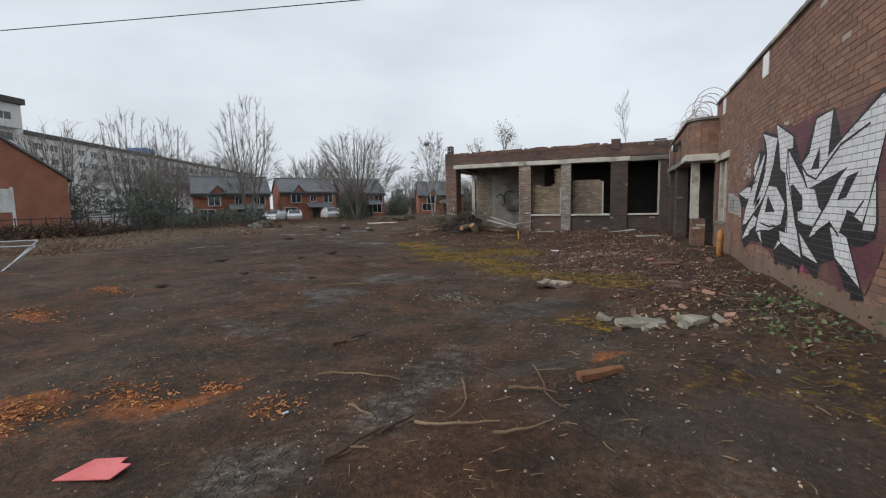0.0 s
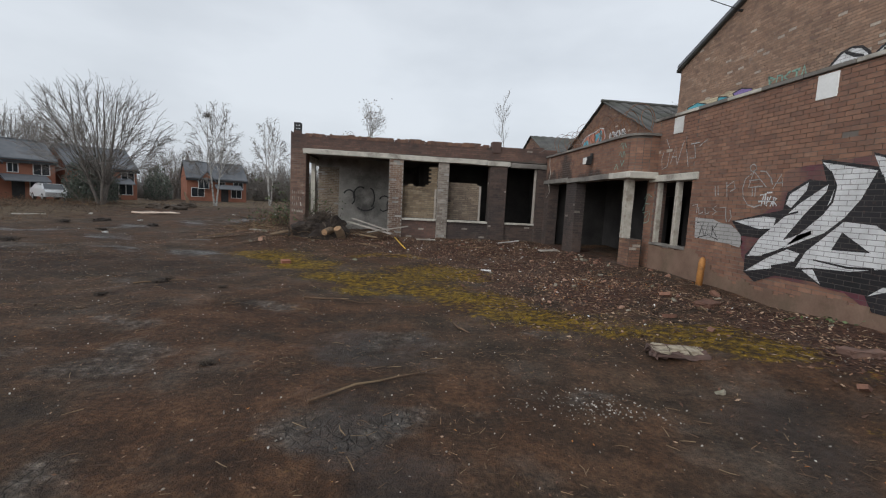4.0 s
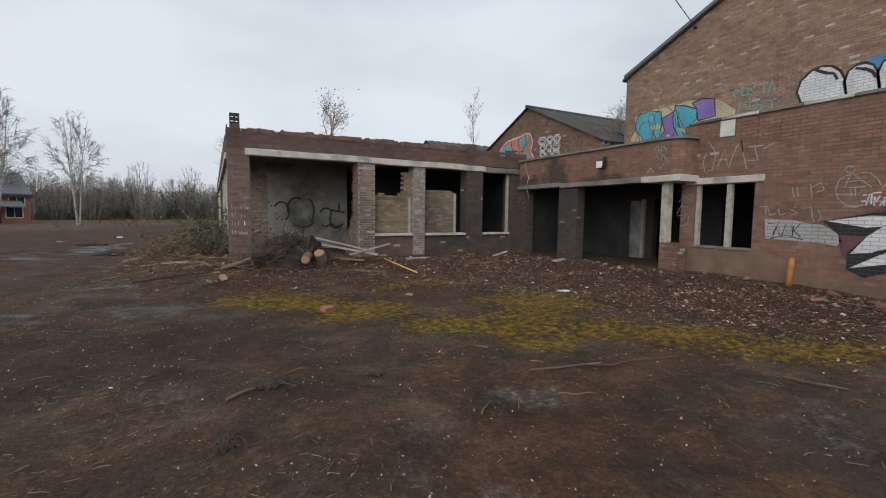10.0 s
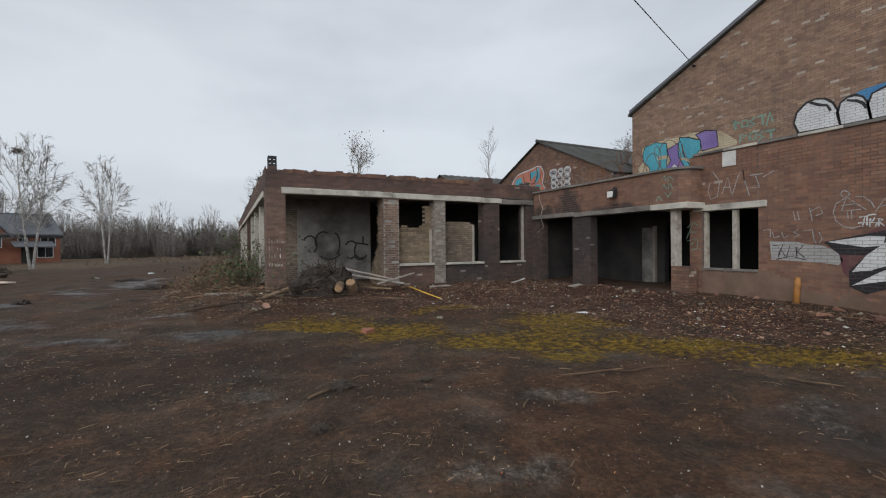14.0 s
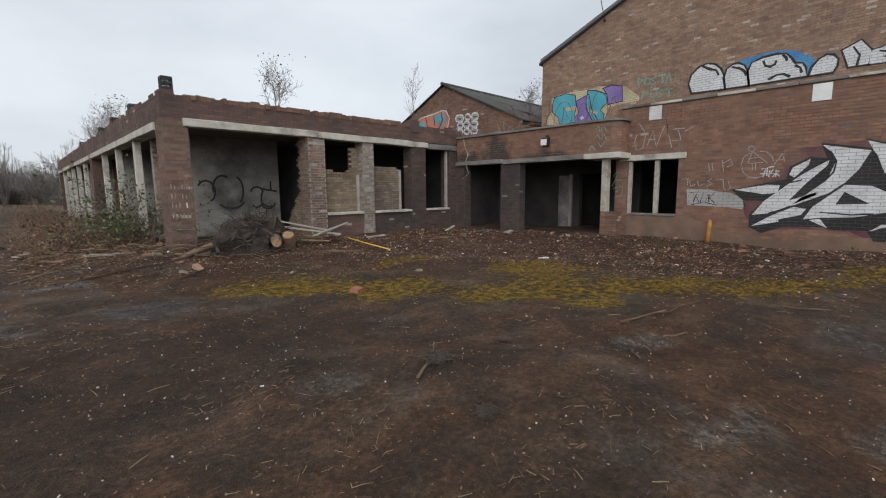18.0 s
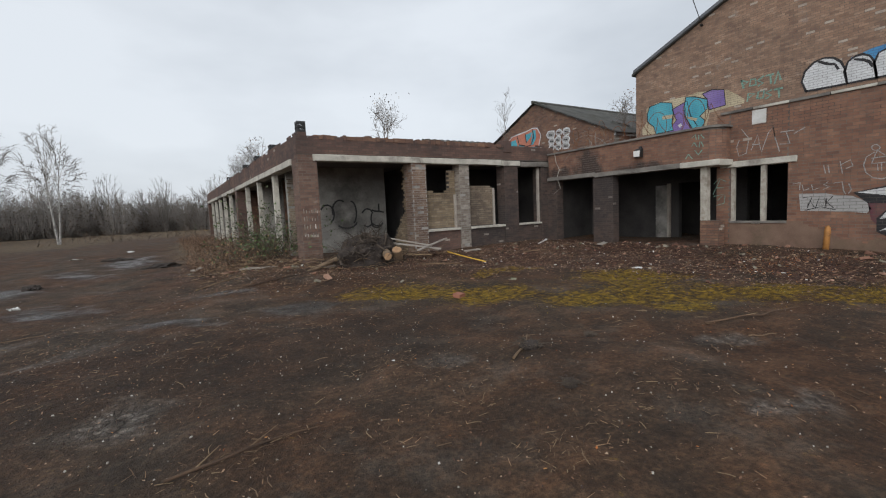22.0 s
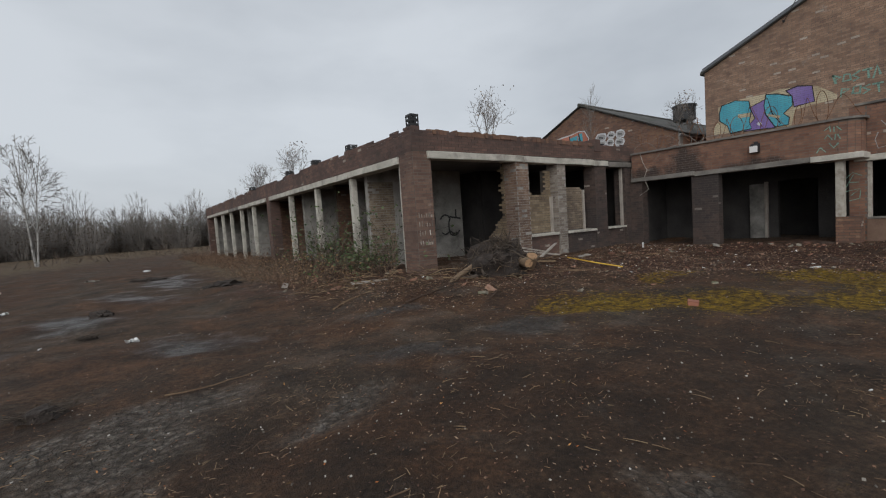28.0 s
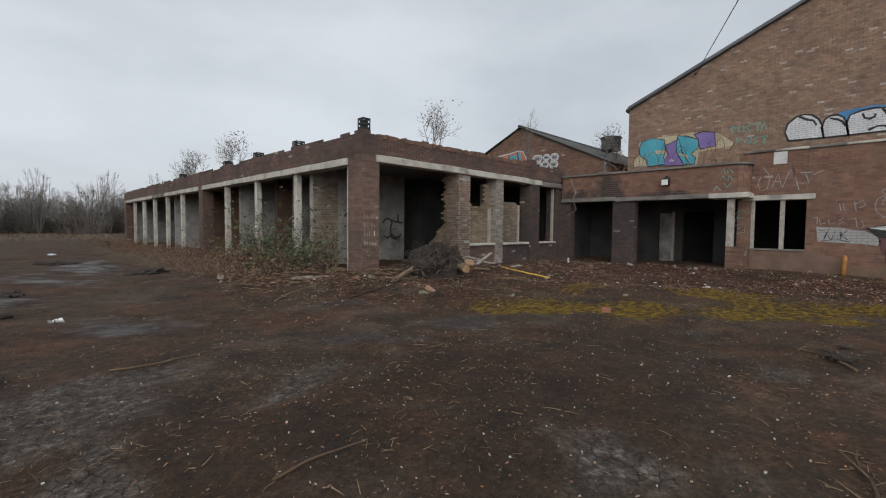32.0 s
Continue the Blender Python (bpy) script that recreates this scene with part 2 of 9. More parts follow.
M_BLUEP = rough_mat("blue_cladding", [(0.3, (0.1, 0.24, 0.5)), (0.7, (0.13, 0.29, 0.56))], 1.0, 9.0, 0.6, 0.1, 0.01)
M_CREAM = rough_mat("cream_cladding", [(0.3, (0.6, 0.6, 0.58)), (0.7, (0.74, 0.74, 0.72))], 0.8, 9.0, 0.7, 0.1, 0.01)
M_BLACK = rough_mat("black_metal", [(0.3, (0.012, 0.012, 0.013)), (0.7, (0.035, 0.034, 0.034))], 4.0, 40.0, 0.6, 0.2, 0.004)
M_RUST = rough_mat("rusty_steel", [(0.3, (0.09, 0.042, 0.022)), (0.7, (0.24, 0.1, 0.04))], 8.0, 60.0, 0.8, 0.4, 0.004)
M_ORANGE = rough_mat("faded_orange_paint", [(0.3, (0.3, 0.13, 0.035)), (0.7, (0.5, 0.23, 0.06))], 9.0, 60.0, 0.7, 0.3, 0.004, stain=(0.14, 0.07, 0.035), stain_scale=6.0)
M_YELLOW = rough_mat("yellow_plastic", [(0.3, (0.6, 0.36, 0.03)), (0.7, (0.78, 0.5, 0.06))], 5.0, 50.0, 0.5, 0.1, 0.003)
M_GALV = rough_mat("galvanised_steel", [(0.3, (0.35, 0.36, 0.37)), (0.7, (0.55, 0.56, 0.57))], 5.0, 50.0, 0.45, 0.1, 0.003, metal=0.7)
M_WOODP = rough_mat("weathered_board", [(0.3, (0.24, 0.21, 0.18)), (0.7, (0.44, 0.4, 0.35))], 4.0, 60.0, 0.85, 0.3, 0.004)
M_PLY = rough_mat("wet_plywood", [(0.3, (0.48, 0.34, 0.25)), (0.7, (0.7, 0.56, 0.45))], 3.0, 50.0, 0.7, 0.2, 0.004, vary=0.3)
M_BARK = rough_mat("bark", [(0.3, (0.1, 0.088, 0.078)), (0.7, (0.22, 0.195, 0.17))], 6.0, 50.0, 0.95, 0.6, 0.01)
M_TWIG = rough_mat("bare_twigs", [(0.3, (0.15, 0.135, 0.122)), (0.7, (0.29, 0.265, 0.24))], 1.0, 30.0, 0.95, 0.2, 0.004)
M_BIRCH = rough_mat("birch_bark", [(0.35, (0.2, 0.185, 0.17)), (0.6, (0.55, 0.53, 0.5))], 5.0, 30.0, 0.85, 0.3, 0.006)
M_STICK = rough_mat("dead_wood", [(0.25, (0.055, 0.033, 0.021)), (0.5, (0.12, 0.072, 0.042)), (0.8, (0.27, 0.19, 0.11))], 2.0, 40.0, 0.9, 0.4, 0.004, vary=0.7)
M_ORCHIP = rough_mat("orange_wood_chips", [(0.2, (0.2, 0.06, 0.018)), (0.5, (0.4, 0.14, 0.035)), (0.9, (0.6, 0.3, 0.1))], 5.0, 30.0, 0.85, 0.2, 0.004, vary=0.8)
M_LIMB = rough_mat("stripped_limb", [(0.3, (0.13, 0.088, 0.055)), (0.7, (0.27, 0.19, 0.12))], 5.0, 50.0, 0.9, 0.5, 0.006)
M_CUT = rough_mat("fresh_cut_wood", [(0.3, (0.24, 0.14, 0.075)), (0.7, (0.4, 0.25, 0.135))], 8.0, 60.0, 0.85, 0.3, 0.004)
M_LEAFG = rough_mat("evergreen_leaves", [(0.3, (0.04, 0.062, 0.022)), (0.7, (0.11, 0.15, 0.055))], 3.0, 20.0, 0.6, 0.1, 0.003, vary=0.8)
M_LEAFD = rough_mat("withered_leaves", [(0.2, (0.06, 0.032, 0.018)), (0.5, (0.15, 0.085, 0.04)), (0.85, (0.3, 0.2, 0.1))], 3.0, 20.0, 0.8, 0.1, 0.003, vary=1.0)
M_WEED = rough_mat("red_brown_weeds", [(0.2, (0.075, 0.042, 0.026)), (0.5, (0.15, 0.088, 0.054)), (0.85, (0.27, 0.175, 0.11))], 3.0, 20.0, 0.9, 0.1, 0.003, vary=0.8)
M_CONIFER = rough_mat("dark_evergreen", [(0.3, (0.07, 0.085, 0.07)), (0.7, (0.15, 0.17, 0.13))], 2.0, 12.0, 0.8, 0.2, 0.01, vary=0.6)
M_SCRUB = rough_mat("winter_scrub", [(0.3, (0.05, 0.037, 0.028)), (0.7, (0.14, 0.1, 0.07))], 2.0, 12.0, 0.95, 0.2, 0.01, vary=0.6)
M_LITTER = rough_mat("leaf_litter", [(0.15, (0.04, 0.02, 0.013)), (0.45, (0.11, 0.052, 0.03)), (0.75, (0.21, 0.112, 0.064)), (0.98, (0.42, 0.29, 0.19))], 3.0, 20.0, 0.75, 0.1, 0.003, vary=1.0)
M_CHIP = rough_mat("pale_chips", [(0.2, (0.12, 0.105, 0.09)), (0.6, (0.3, 0.27, 0.23)), (0.95, (0.66, 0.63, 0.58))], 3.0, 20.0, 0.8, 0.1, 0.003, vary=0.8)
M_STONE = rough_mat("broken_concrete", [(0.3, (0.13, 0.114, 0.088)), (0.7, (0.38, 0.34, 0.265))], 5.0, 40.0, 0.9, 0.7, 0.012, stain=(0.09, 0.1, 0.04), stain_scale=4.0)
M_STONE_PALE = rough_mat("cream_flakes", [(0.3, (0.2, 0.165, 0.115)), (0.6, (0.42, 0.36, 0.27))], 9.0, 45.0, 0.9, 0.6, 0.01, stain=(0.07, 0.05, 0.035), stain_scale=6.0)
M_BROKEN = rough_mat("brick_rubble", [(0.2, (0.11, 0.055, 0.038)), (0.6, (0.24, 0.12, 0.078)), (0.95, (0.42, 0.27, 0.19))], 5.0, 40.0, 0.9, 0.6, 0.008, vary=0.7)
M_ASHPILE = rough_mat("root_soil", [(0.3, (0.02, 0.016, 0.014)), (0.7, (0.06, 0.045, 0.036))], 6.0, 30.0, 0.97, 0.8, 0.03)
M_TARP = rough_mat("torn_sheeting", [(0.3, (0.6, 0.6, 0.58)), (0.7, (0.8, 0.8, 0.78))], 5.0, 30.0, 0.5, 0.2, 0.004)
M_PINK = rough_mat("red_card", [(0.3, (0.62, 0.12, 0.12)), (0.7, (0.75, 0.2, 0.19))], 5.0, 40.0, 0.6, 0.1, 0.002)
M_GREENSHEET = rough_mat("faded_green_sheet", [(0.3, (0.17, 0.22, 0.2)), (0.7, (0.33, 0.39, 0.36))], 3.0, 30.0, 0.7, 0.2, 0.006, stain=(0.13, 0.1, 0.07), stain_scale=2.5)
M_TYRE = rough_mat("perished_rubber", [(0.3, (0.014, 0.014, 0.014)), (0.7, (0.04, 0.038, 0.036))], 6.0, 40.0, 0.85, 0.4, 0.005)


def paint_mat(name, stops, scale=1.6):
    """Sprayed paint that lets the joints of the courses below show through."""
    m, n, l, b = nodes_of(name)
    v = world_vec(n, l)
    sep, com = n.new("ShaderNodeSeparateXYZ"), n.new("ShaderNodeCombineXYZ")
    l.new(v, sep.inputs[0])
    l.new(sep.outputs["Y"], com.inputs["X"])
    l.new(sep.outputs["Z"], com.inputs["Y"])
    br = n.new("ShaderNodeTexBrick")
    for k, val in (("Scale", 1.0), ("Mortar Size", 0.006), ("Mortar Smooth", 0.5), ("Brick Width", 0.225), ("Row Height", 0.075), ("Bias", 0.0)):
        br.inputs[k].default_value = val
    l.new(com.outputs[0], br.inputs["Vector"])
    c1, c2 = noise_tex(n, l, v, scale, 5.0), noise_tex(n, l, v, 22.0, 4.0)
    col = ramp(n, stops)
    l.new(c1.outputs["Fac"], col.inputs["Fac"])
    out = mix_rgb(n, l, math_node(n, l, "MULTIPLY", br.outputs["Fac"], 0.7), col.outputs["Color"], (0.09, 0.075, 0.07))
    wr = ramp(n, [(0.6, (0, 0, 0)), (0.74, (1, 1, 1))])
    l.new(c2.outputs["Fac"], wr.inputs["Fac"])
    out = mix_rgb(n, l, math_node(n, l, "MULTIPLY", wr.outputs["Color"], 0.3), out, (0.17, 0.09, 0.065))
    l.new(out, b.inputs["Base Color"])
    b.inputs["Roughness"].default_value = 0.65
    bump(n, l, b, math_node(n, l, "SUBTRACT", 1.0, br.outputs["Fac"]), 0.7, 0.008)
    return m


P_WHITE = paint_mat("white_spray", [(0.3, (0.5, 0.5, 0.5)), (0.7, (0.68, 0.68, 0.68))], 3.0)
P_GREY = paint_mat("grey_spray", [(0.3, (0.29, 0.285, 0.275)), (0.7, (0.38, 0.37, 0.355))])
P_BLACK = paint_mat("black_spray", [(0.3, (0.008, 0.008, 0.009)), (0.7, (0.02, 0.018, 0.02))])
P_WINE = paint_mat("wine_spray", [(0.36, (0.17, 0.09, 0.065)), (0.45, (0.12, 0.055, 0.05)), (0.55, (0.115, 0.032, 0.045)), (0.63, (0.09, 0.03, 0.038)), (0.72, (0.36, 0.07, 0.13))], 1.5)
P_BLUE = paint_mat("blue_spray", [(0.3, (0.04, 0.17, 0.4)), (0.7, (0.09, 0.3, 0.5))])
P_TEAL = paint_mat("teal_spray", [(0.3, (0.05, 0.3, 0.4)), (0.7, (0.1, 0.42, 0.5))])
P_PURPLE = paint_mat("purple_spray", [(0.3, (0.16, 0.1, 0.32)), (0.7, (0.25, 0.18, 0.42))])
P_CREAM = paint_mat("cream_spray", [(0.3, (0.36, 0.29, 0.18)), (0.7, (0.55, 0.47, 0.32))])
P_GREEN = paint_mat("green_spray", [(0.3, (0.15, 0.27, 0.22)), (0.7, (0.22, 0.38, 0.3))])
P_CORAL = paint_mat("coral_spray", [(0.3, (0.42, 0.13, 0.08)), (0.7, (0.58, 0.24, 0.15))])


def glass_mat(name, tint):
    m, n, l, b = nodes_of(name)
    b.inputs["Base Color"].default_value = (*tint, 1)
    b.inputs["Roughness"].default_value = 0.08
    b.inputs["Specular IOR Level"].default_value = 0.8
    t = noise_tex(n, l, world_vec(n, l), 0.8, 2.0)
    bump(n, l, b, t.outputs["Fac"], 0.1, 0.05)
    return m


M_GLASS = glass_mat("dark_window_glass", (0.03, 0.035, 0.04))
M_LENS = glass_mat("frosted_lamp_glass", (0.75, 0.75, 0.72))
M_CARW = glass_mat("white_car_paint", (0.68, 0.69, 0.7))


def ground_mat():
    """Wet, broken asphalt under leaf mould, with moss, brick dust and grit where the masks lie."""
    m, n, l, b = nodes_of("wet_asphalt_ground")
    v = world_vec(n, l)
    a = n.new("ShaderNodeAttribute")
    a.attribute_name = "mask"
    sep = n.new("ShaderNodeSeparateColor")
    l.new(a.outputs["Color"], sep.inputs[0])
    a2 = n.new("ShaderNodeAttribute")
    a2.attribute_name = "mask_b"
    sep2 = n.new("ShaderNodeSeparateColor")
    l.new(a2.outputs["Color"], sep2.inputs[0])
    big, mid, fine, grit = noise_tex(n, l, v, 0.33, 6.0, 0.6), noise_tex(n, l, v, 1.5, 8.0, 0.65), noise_tex(n, l, v, 9.0, 6.0, 0.65), noise_tex(n, l, v, 70.0, 3.0, 0.6)
    base = ramp(n, [(0.34, (0.026, 0.0175, 0.0115)), (0.5, (0.066, 0.046, 0.03)), (0.68, (0.15, 0.115, 0.082))])
    both = math_node(n, l, "ADD", math_node(n, l, "MULTIPLY", mid.outputs["Fac"], 0.68), math_node(n, l, "MULTIPLY", fine.outputs["Fac"], 0.32))
    l.new(both, base.inputs["Fac"])
    mould = ramp(n, [(0.34, (0.026, 0.0115, 0.0055)), (0.52, (0.078, 0.036, 0.0165)), (0.72, (0.175, 0.086, 0.042))])
    l.new(both, mould.inputs["Fac"])
    mf = ramp(n, [(0.4, (0, 0, 0)), (0.56, (1, 1, 1))])
    l.new(math_node(n, l, "ADD", math_node(n, l, "MULTIPLY", big.outputs["Fac"], 0.6), math_node(n, l, "MULTIPLY", mid.outputs["Fac"], 0.4)), mf.inputs["Fac"])
    out = mix_rgb(n, l, math_node(n, l, "MULTIPLY", mf.outputs["Color"], 0.85), base.outputs["Color"], mould.outputs["Color"])

    def masked(mask, colour_stops, low, high, tex, strength):
        nonlocal out
        c = ramp(n, colour_stops)
        l.new(fine.outputs["Fac"], c.inputs["Fac"])
        f = ramp(n, [(low, (0, 0, 0)), (high, (1, 1, 1))])
        l.new(math_node(n, l, "ADD", math_node(n, l, "MULTIPLY", mask, 0.75), math_node(n, l, "MULTIPLY", math_node(n, l, "SUBTRACT", tex.outputs["Fac"], 0.5), 1.5)), f.inputs["Fac"])
        out = mix_rgb(n, l, math_node(n, l, "MULTIPLY", f.outputs["Color"], strength), out, c.outputs["Color"])
        return f.outputs["Color"]

    masked(sep2.outputs["Red"], [(0.35, (0.035, 0.017, 0.012)), (0.6, (0.1, 0.047, 0.031)), (0.8, (0.2, 0.11, 0.074))], 0.3, 0.62, mid, 0.85)
    masked(sep2.outputs["Green"], [(0.35, (0.07, 0.05, 0.03)), (0.6, (0.16, 0.112, 0.064)), (0.8, (0.26, 0.195, 0.115))], 0.3, 0.6, mid, 0.9)
    # thin pale smears where the asphalt has dried
    smear = noise_tex(n, l, v, 0.9, 9.0, 0.72)
    sm = ramp(n, [(0.53, (0, 0, 0)), (0.68, (1, 1, 1))])
    l.new(smear.outputs["Fac"], sm.inputs["Fac"])
    out = mix_rgb(n, l, math_node(n, l, "MULTIPLY", sm.outputs["Color"], 0.42), out, (0.165, 0.14, 0.115))
    grey = masked(sep2.outputs["Blue"], [(0.34, (0.04, 0.035, 0.03)), (0.52, (0.13, 0.118, 0.102)), (0.68, (0.34, 0.315, 0.28))], 0.3, 0.9, mid, 0.8)
    masked(sep.outputs["Green"], [(0.35, (0.22, 0.06, 0.016)), (0.6, (0.46, 0.15, 0.035)), (0.8, (0.6, 0.27, 0.09))], 0.4, 0.85, mid, 0.85)
    moss = masked(sep.outputs["Red"], [(0.34, (0.06, 0.036, 0.012)), (0.48, (0.19, 0.115, 0.014)), (0.66, (0.5, 0.31, 0.022))], 0.24, 0.7, fine, 0.95)
    # crazed asphalt: dark cracks where the bare patches lie, and darker where it is wet
    vor = n.new("ShaderNodeTexVoronoi")
    vor.feature = "DISTANCE_TO_EDGE"
    vor.inputs["Scale"].default_value = 12.0
    warp = mix_rgb(n, l, 0.12, v, noise_tex(n, l, v, 4.0, 3.0).outputs["Color"], "ADD")
    l.new(warp, vor.inputs["Vector"])
    crack = ramp(n, [(0.0, (1, 1, 1)), (0.1, (0, 0, 0))])
    l.new(vor.outputs["Distance"], crack.inputs["Fac"])
    out = mix_rgb(n, l, math_node(n, l, "MULTIPLY", math_node(n, l, "MULTIPLY", crack.outputs["Color"], grey), 0.4), out, (0.018, 0.014, 0.012))
    damp = ramp(n, [(0.25, (0, 0, 0)), (0.8, (1, 1, 1))])
    l.new(math_node(n, l, "ADD", math_node(n, l, "MULTIPLY", sep.outputs["Blue"], 0.8), math_node(n, l, "MULTIPLY", math_node(n, l, "SUBTRACT", mid.outputs["Fac"], 0.5), 1.2)), damp.inputs["Fac"])
    out = mix_rgb(n, l, math_node(n, l, "MULTIPLY", damp.outputs["Color"], 0.6), out, (0.03, 0.026, 0.024))
    # dark brown tint over the middle of the yard, from the mask's alpha
    out = mix_rgb(n, l, math_node(n, l, "MULTIPLY", a2.outputs["Alpha"], 0.45), out, (0.016, 0.01, 0.0065))
    speck = ramp(n, [(0.36, (0.55, 0.55, 0.55)), (0.52, (0.97, 0.97, 0.97)), (0.7, (1.6, 1.52, 1.42))])
    l.new(noise_tex(n, l, v, 26.0, 5.0, 0.7).outputs["Fac"], speck.inputs["Fac"])
    out = mix_rgb(n, l, 0.95, out, speck.outputs["Color"], "MULTIPLY")
    l.new(out, b.inputs["Base Color"])
    wet = ramp(n, [(0.25, (0.9, 0.9, 0.9)), (0.65, (0.34, 0.34, 0.34))])
    l.new(math_node(n, l, "ADD", math_node(n, l, "MULTIPLY", sep.outputs["Blue"], 0.6), math_node(n, l, "MULTIPLY", math_node(n, l, "SUBTRACT", mid.outputs["Fac"], 0.5), 1.6)), wet.inputs["Fac"])
    l.new(wet.outputs["Color"], b.inputs["Roughness"])
    b.inputs["Specular IOR Level"].default_value = 0.3
    h = math_node(n, l, "ADD", math_node(n, l, "MULTIPLY", fine.outputs["Fac"], 0.5), math_node(n, l, "MULTIPLY", grit.outputs["Fac"], 0.35))
    h = math_node(n, l, "ADD", h, math_node(n, l, "MULTIPLY", moss, math_node(n, l, "MULTIPLY", grit.outputs["Fac"], 1.2)))
    h = math_node(n, l, "ADD", h, math_node(n, l, "MULTIPLY", mid.outputs["Fac"], 0.9))
    h = math_node(n, l, "SUBTRACT", h, math_node(n, l, "MULTIPLY", math_node(n, l, "MULTIPLY", crack.outputs["Color"], grey), 0.35))
    bump(n, l, b, h, 1.0, 0.075)
    return m


M_GROUND = ground_mat()


# ---- builders ----
class Mesh:
    """Collects vertices and faces of one mesh."""

    def __init__(self):
        self.v, self.f = [], []

    def poly(self, pts):
        k = len(self.v)
        self.v += [tuple(p) for p in pts]
        self.f.append(tuple(range(k, k + len(pts))))

    def box(self, lo, hi, turn=None, at=(0, 0, 0)):
        k = len(self.v)
        for x in (lo[0], hi[0]):
            for y in (lo[1], hi[1]):
                for z in (lo[2], hi[2]):
                    p = Vector((x, y, z))
                    self.v.append(tuple(turn @ p + Vector(at)) if turn is not None else (x + at[0], y + at[1], z + at[2]))
        self.f += [tuple(k + i for i in q) for q in ((0, 1, 3, 2), (4, 6, 7, 5), (0, 4, 5, 1), (2, 3, 7, 6), (0, 2, 6, 4), (1, 5, 7, 3))]

    def tube(self, pts, radii, sides=6, cap=True):
        """A tapered tube through the points."""
        k = len(self.v)
        pts = [Vector(p) for p in pts]
        for i, p in enumerate(pts):
            d = (pts[min(i + 1, len(pts) - 1)] - pts[max(i - 1, 0)])
            if d.length < 1e-9:
                d = Vector((0, 0, 1))
            d.normalize()
            a = d.orthogonal().normalized()
            c = d.cross(a)
            for s in range(sides):
                w = 2 * math.pi * s / sides
                self.v.append(tuple(p + radii[i] * (math.cos(w) * a + math.sin(w) * c)))
        for i in range(len(pts) - 1):
            for s in range(sides):
                t = (s + 1) % sides
                self.f.append((k + i * sides + s, k + i * sides + t, k + (i + 1) * sides + t, k + (i + 1) * sides + s))
        if cap:
            self.f.append(tuple(k + s for s in reversed(range(sides))))
            self.f.append(tuple(k + (len(pts) - 1) * sides + s for s in range(sides)))

    def prism(self, outline, axis, a, b):
        """Extrudes an outline (pairs) between a and b along an axis."""
        def put(p, w):
            q = list(p)
            q.insert(axis, w)
            return tuple(q)
        k, n = len(self.v), len(outline)
        self.v += [put(p, a) for p in outline] + [put(p, b) for p in outline]
        self.f += [tuple(k + i for i in range(n)), tuple(k + n + i for i in reversed(range(n)))]
        self.f += [(k + i, k + n + i, k + n + (i + 1) % n, k + (i + 1) % n) for i in range(n)]

    def data(self, name, mat, smooth=False, fix=True):
        me = bpy.data.meshes.new(name)
        me.from_pydata(self.v, [], self.f)
        if fix and len(self.f) < 4000:
            bm = bmesh.new()
            bm.from_mesh(me)
            bmesh.ops.recalc_face_normals(bm, faces=bm.faces)
            bm.to_mesh(me)
            bm.free()
        if smooth:
            me.polygons.foreach_set("use_smooth", [True] * len(me.polygons))
        me.materials.append(mat)
        return me


def put(name, mesh, mat, parent=None, label="", category="", group="", kind="", smooth=False, at=None):
    """Links a collected mesh as one object, as a thing or under a parent."""
    ob = new(name, mesh if isinstance(mesh, bpy.types.Mesh) else mesh.data(name, mat, smooth))
    if at is not None:
        ob.matrix_basis = at
    if parent is not None:
        ob.parent = parent
        ob.matrix_parent_inverse = parent.matrix_basis.inverted() if at is None else Matrix.Identity(4)
    return tagged(ob, label, category, group, kind)


def thing(name, at, label, category, group="", kind=""):
    """An Empty at a thing's base, to parent its parts."""
    ob = new(name)
    ob.empty_display_size = 0.2
    ob.matrix_basis = at if isinstance(at, Matrix) else Matrix.Translation(at)
    return tagged(ob, label, category, group, kind)


def part(name, mesh, mat, parent, label="", smooth=False, kind=""):
    """A part in the thing's own space."""
    ob = new(name, mesh if isinstance(mesh, bpy.types.Mesh) else mesh.data(name, mat, smooth))
    ob.parent = parent
    return tagged(ob, label, kind=kind)


def worn_box(lo, hi, bevel=0.015, cuts=0, rough=0.0, seed=0):
    """A box with rounded, slightly uneven edges, as a bmesh turned into a Mesh."""
    rnd = random.Random(seed)
    bm = bmesh.new()
    bmesh.ops.create_cube(bm, size=1.0)
    for v in bm.verts:
        v.co = Vector([lo[i] + (v.co[i] + 0.5) * (hi[i] - lo[i]) for i in range(3)])
    if bevel:
        bmesh.ops.bevel(bm, geom=bm.edges[:], offset=bevel, segments=2, affect="EDGES", profile=0.5)
    if cuts:
        bmesh.ops.subdivide_edges(bm, edges=[e for e in bm.edges if e.calc_length() > 0.25], cuts=cuts, use_grid_fill=True)
    if rough:
        for v in bm.verts:
            v.co += Vector([rnd.uniform(-rough, rough) for _ in range(3)])
    out = Mesh()
    bm.verts.index_update()
    out.v = [tuple(v.co) for v in bm.verts]
    out.f = [tuple(v.index for v in f.verts) for f in bm.faces]
    bm.free()
    return out


# ---- brickwork ----
BW, BH, JOINT = 0.225, 0.075, 0.010
PIECES = []  # bricks that stand singly, laid at the end of the file


def inside(poly, u, z):
    hit = False
    for (a, b), (c, d) in zip(poly, poly[1:] + poly[:1]):
        if (b > z) != (d > z) and u < (c - a) * (z - b) / (d - b) + a:
            hit = not hit
    return hit


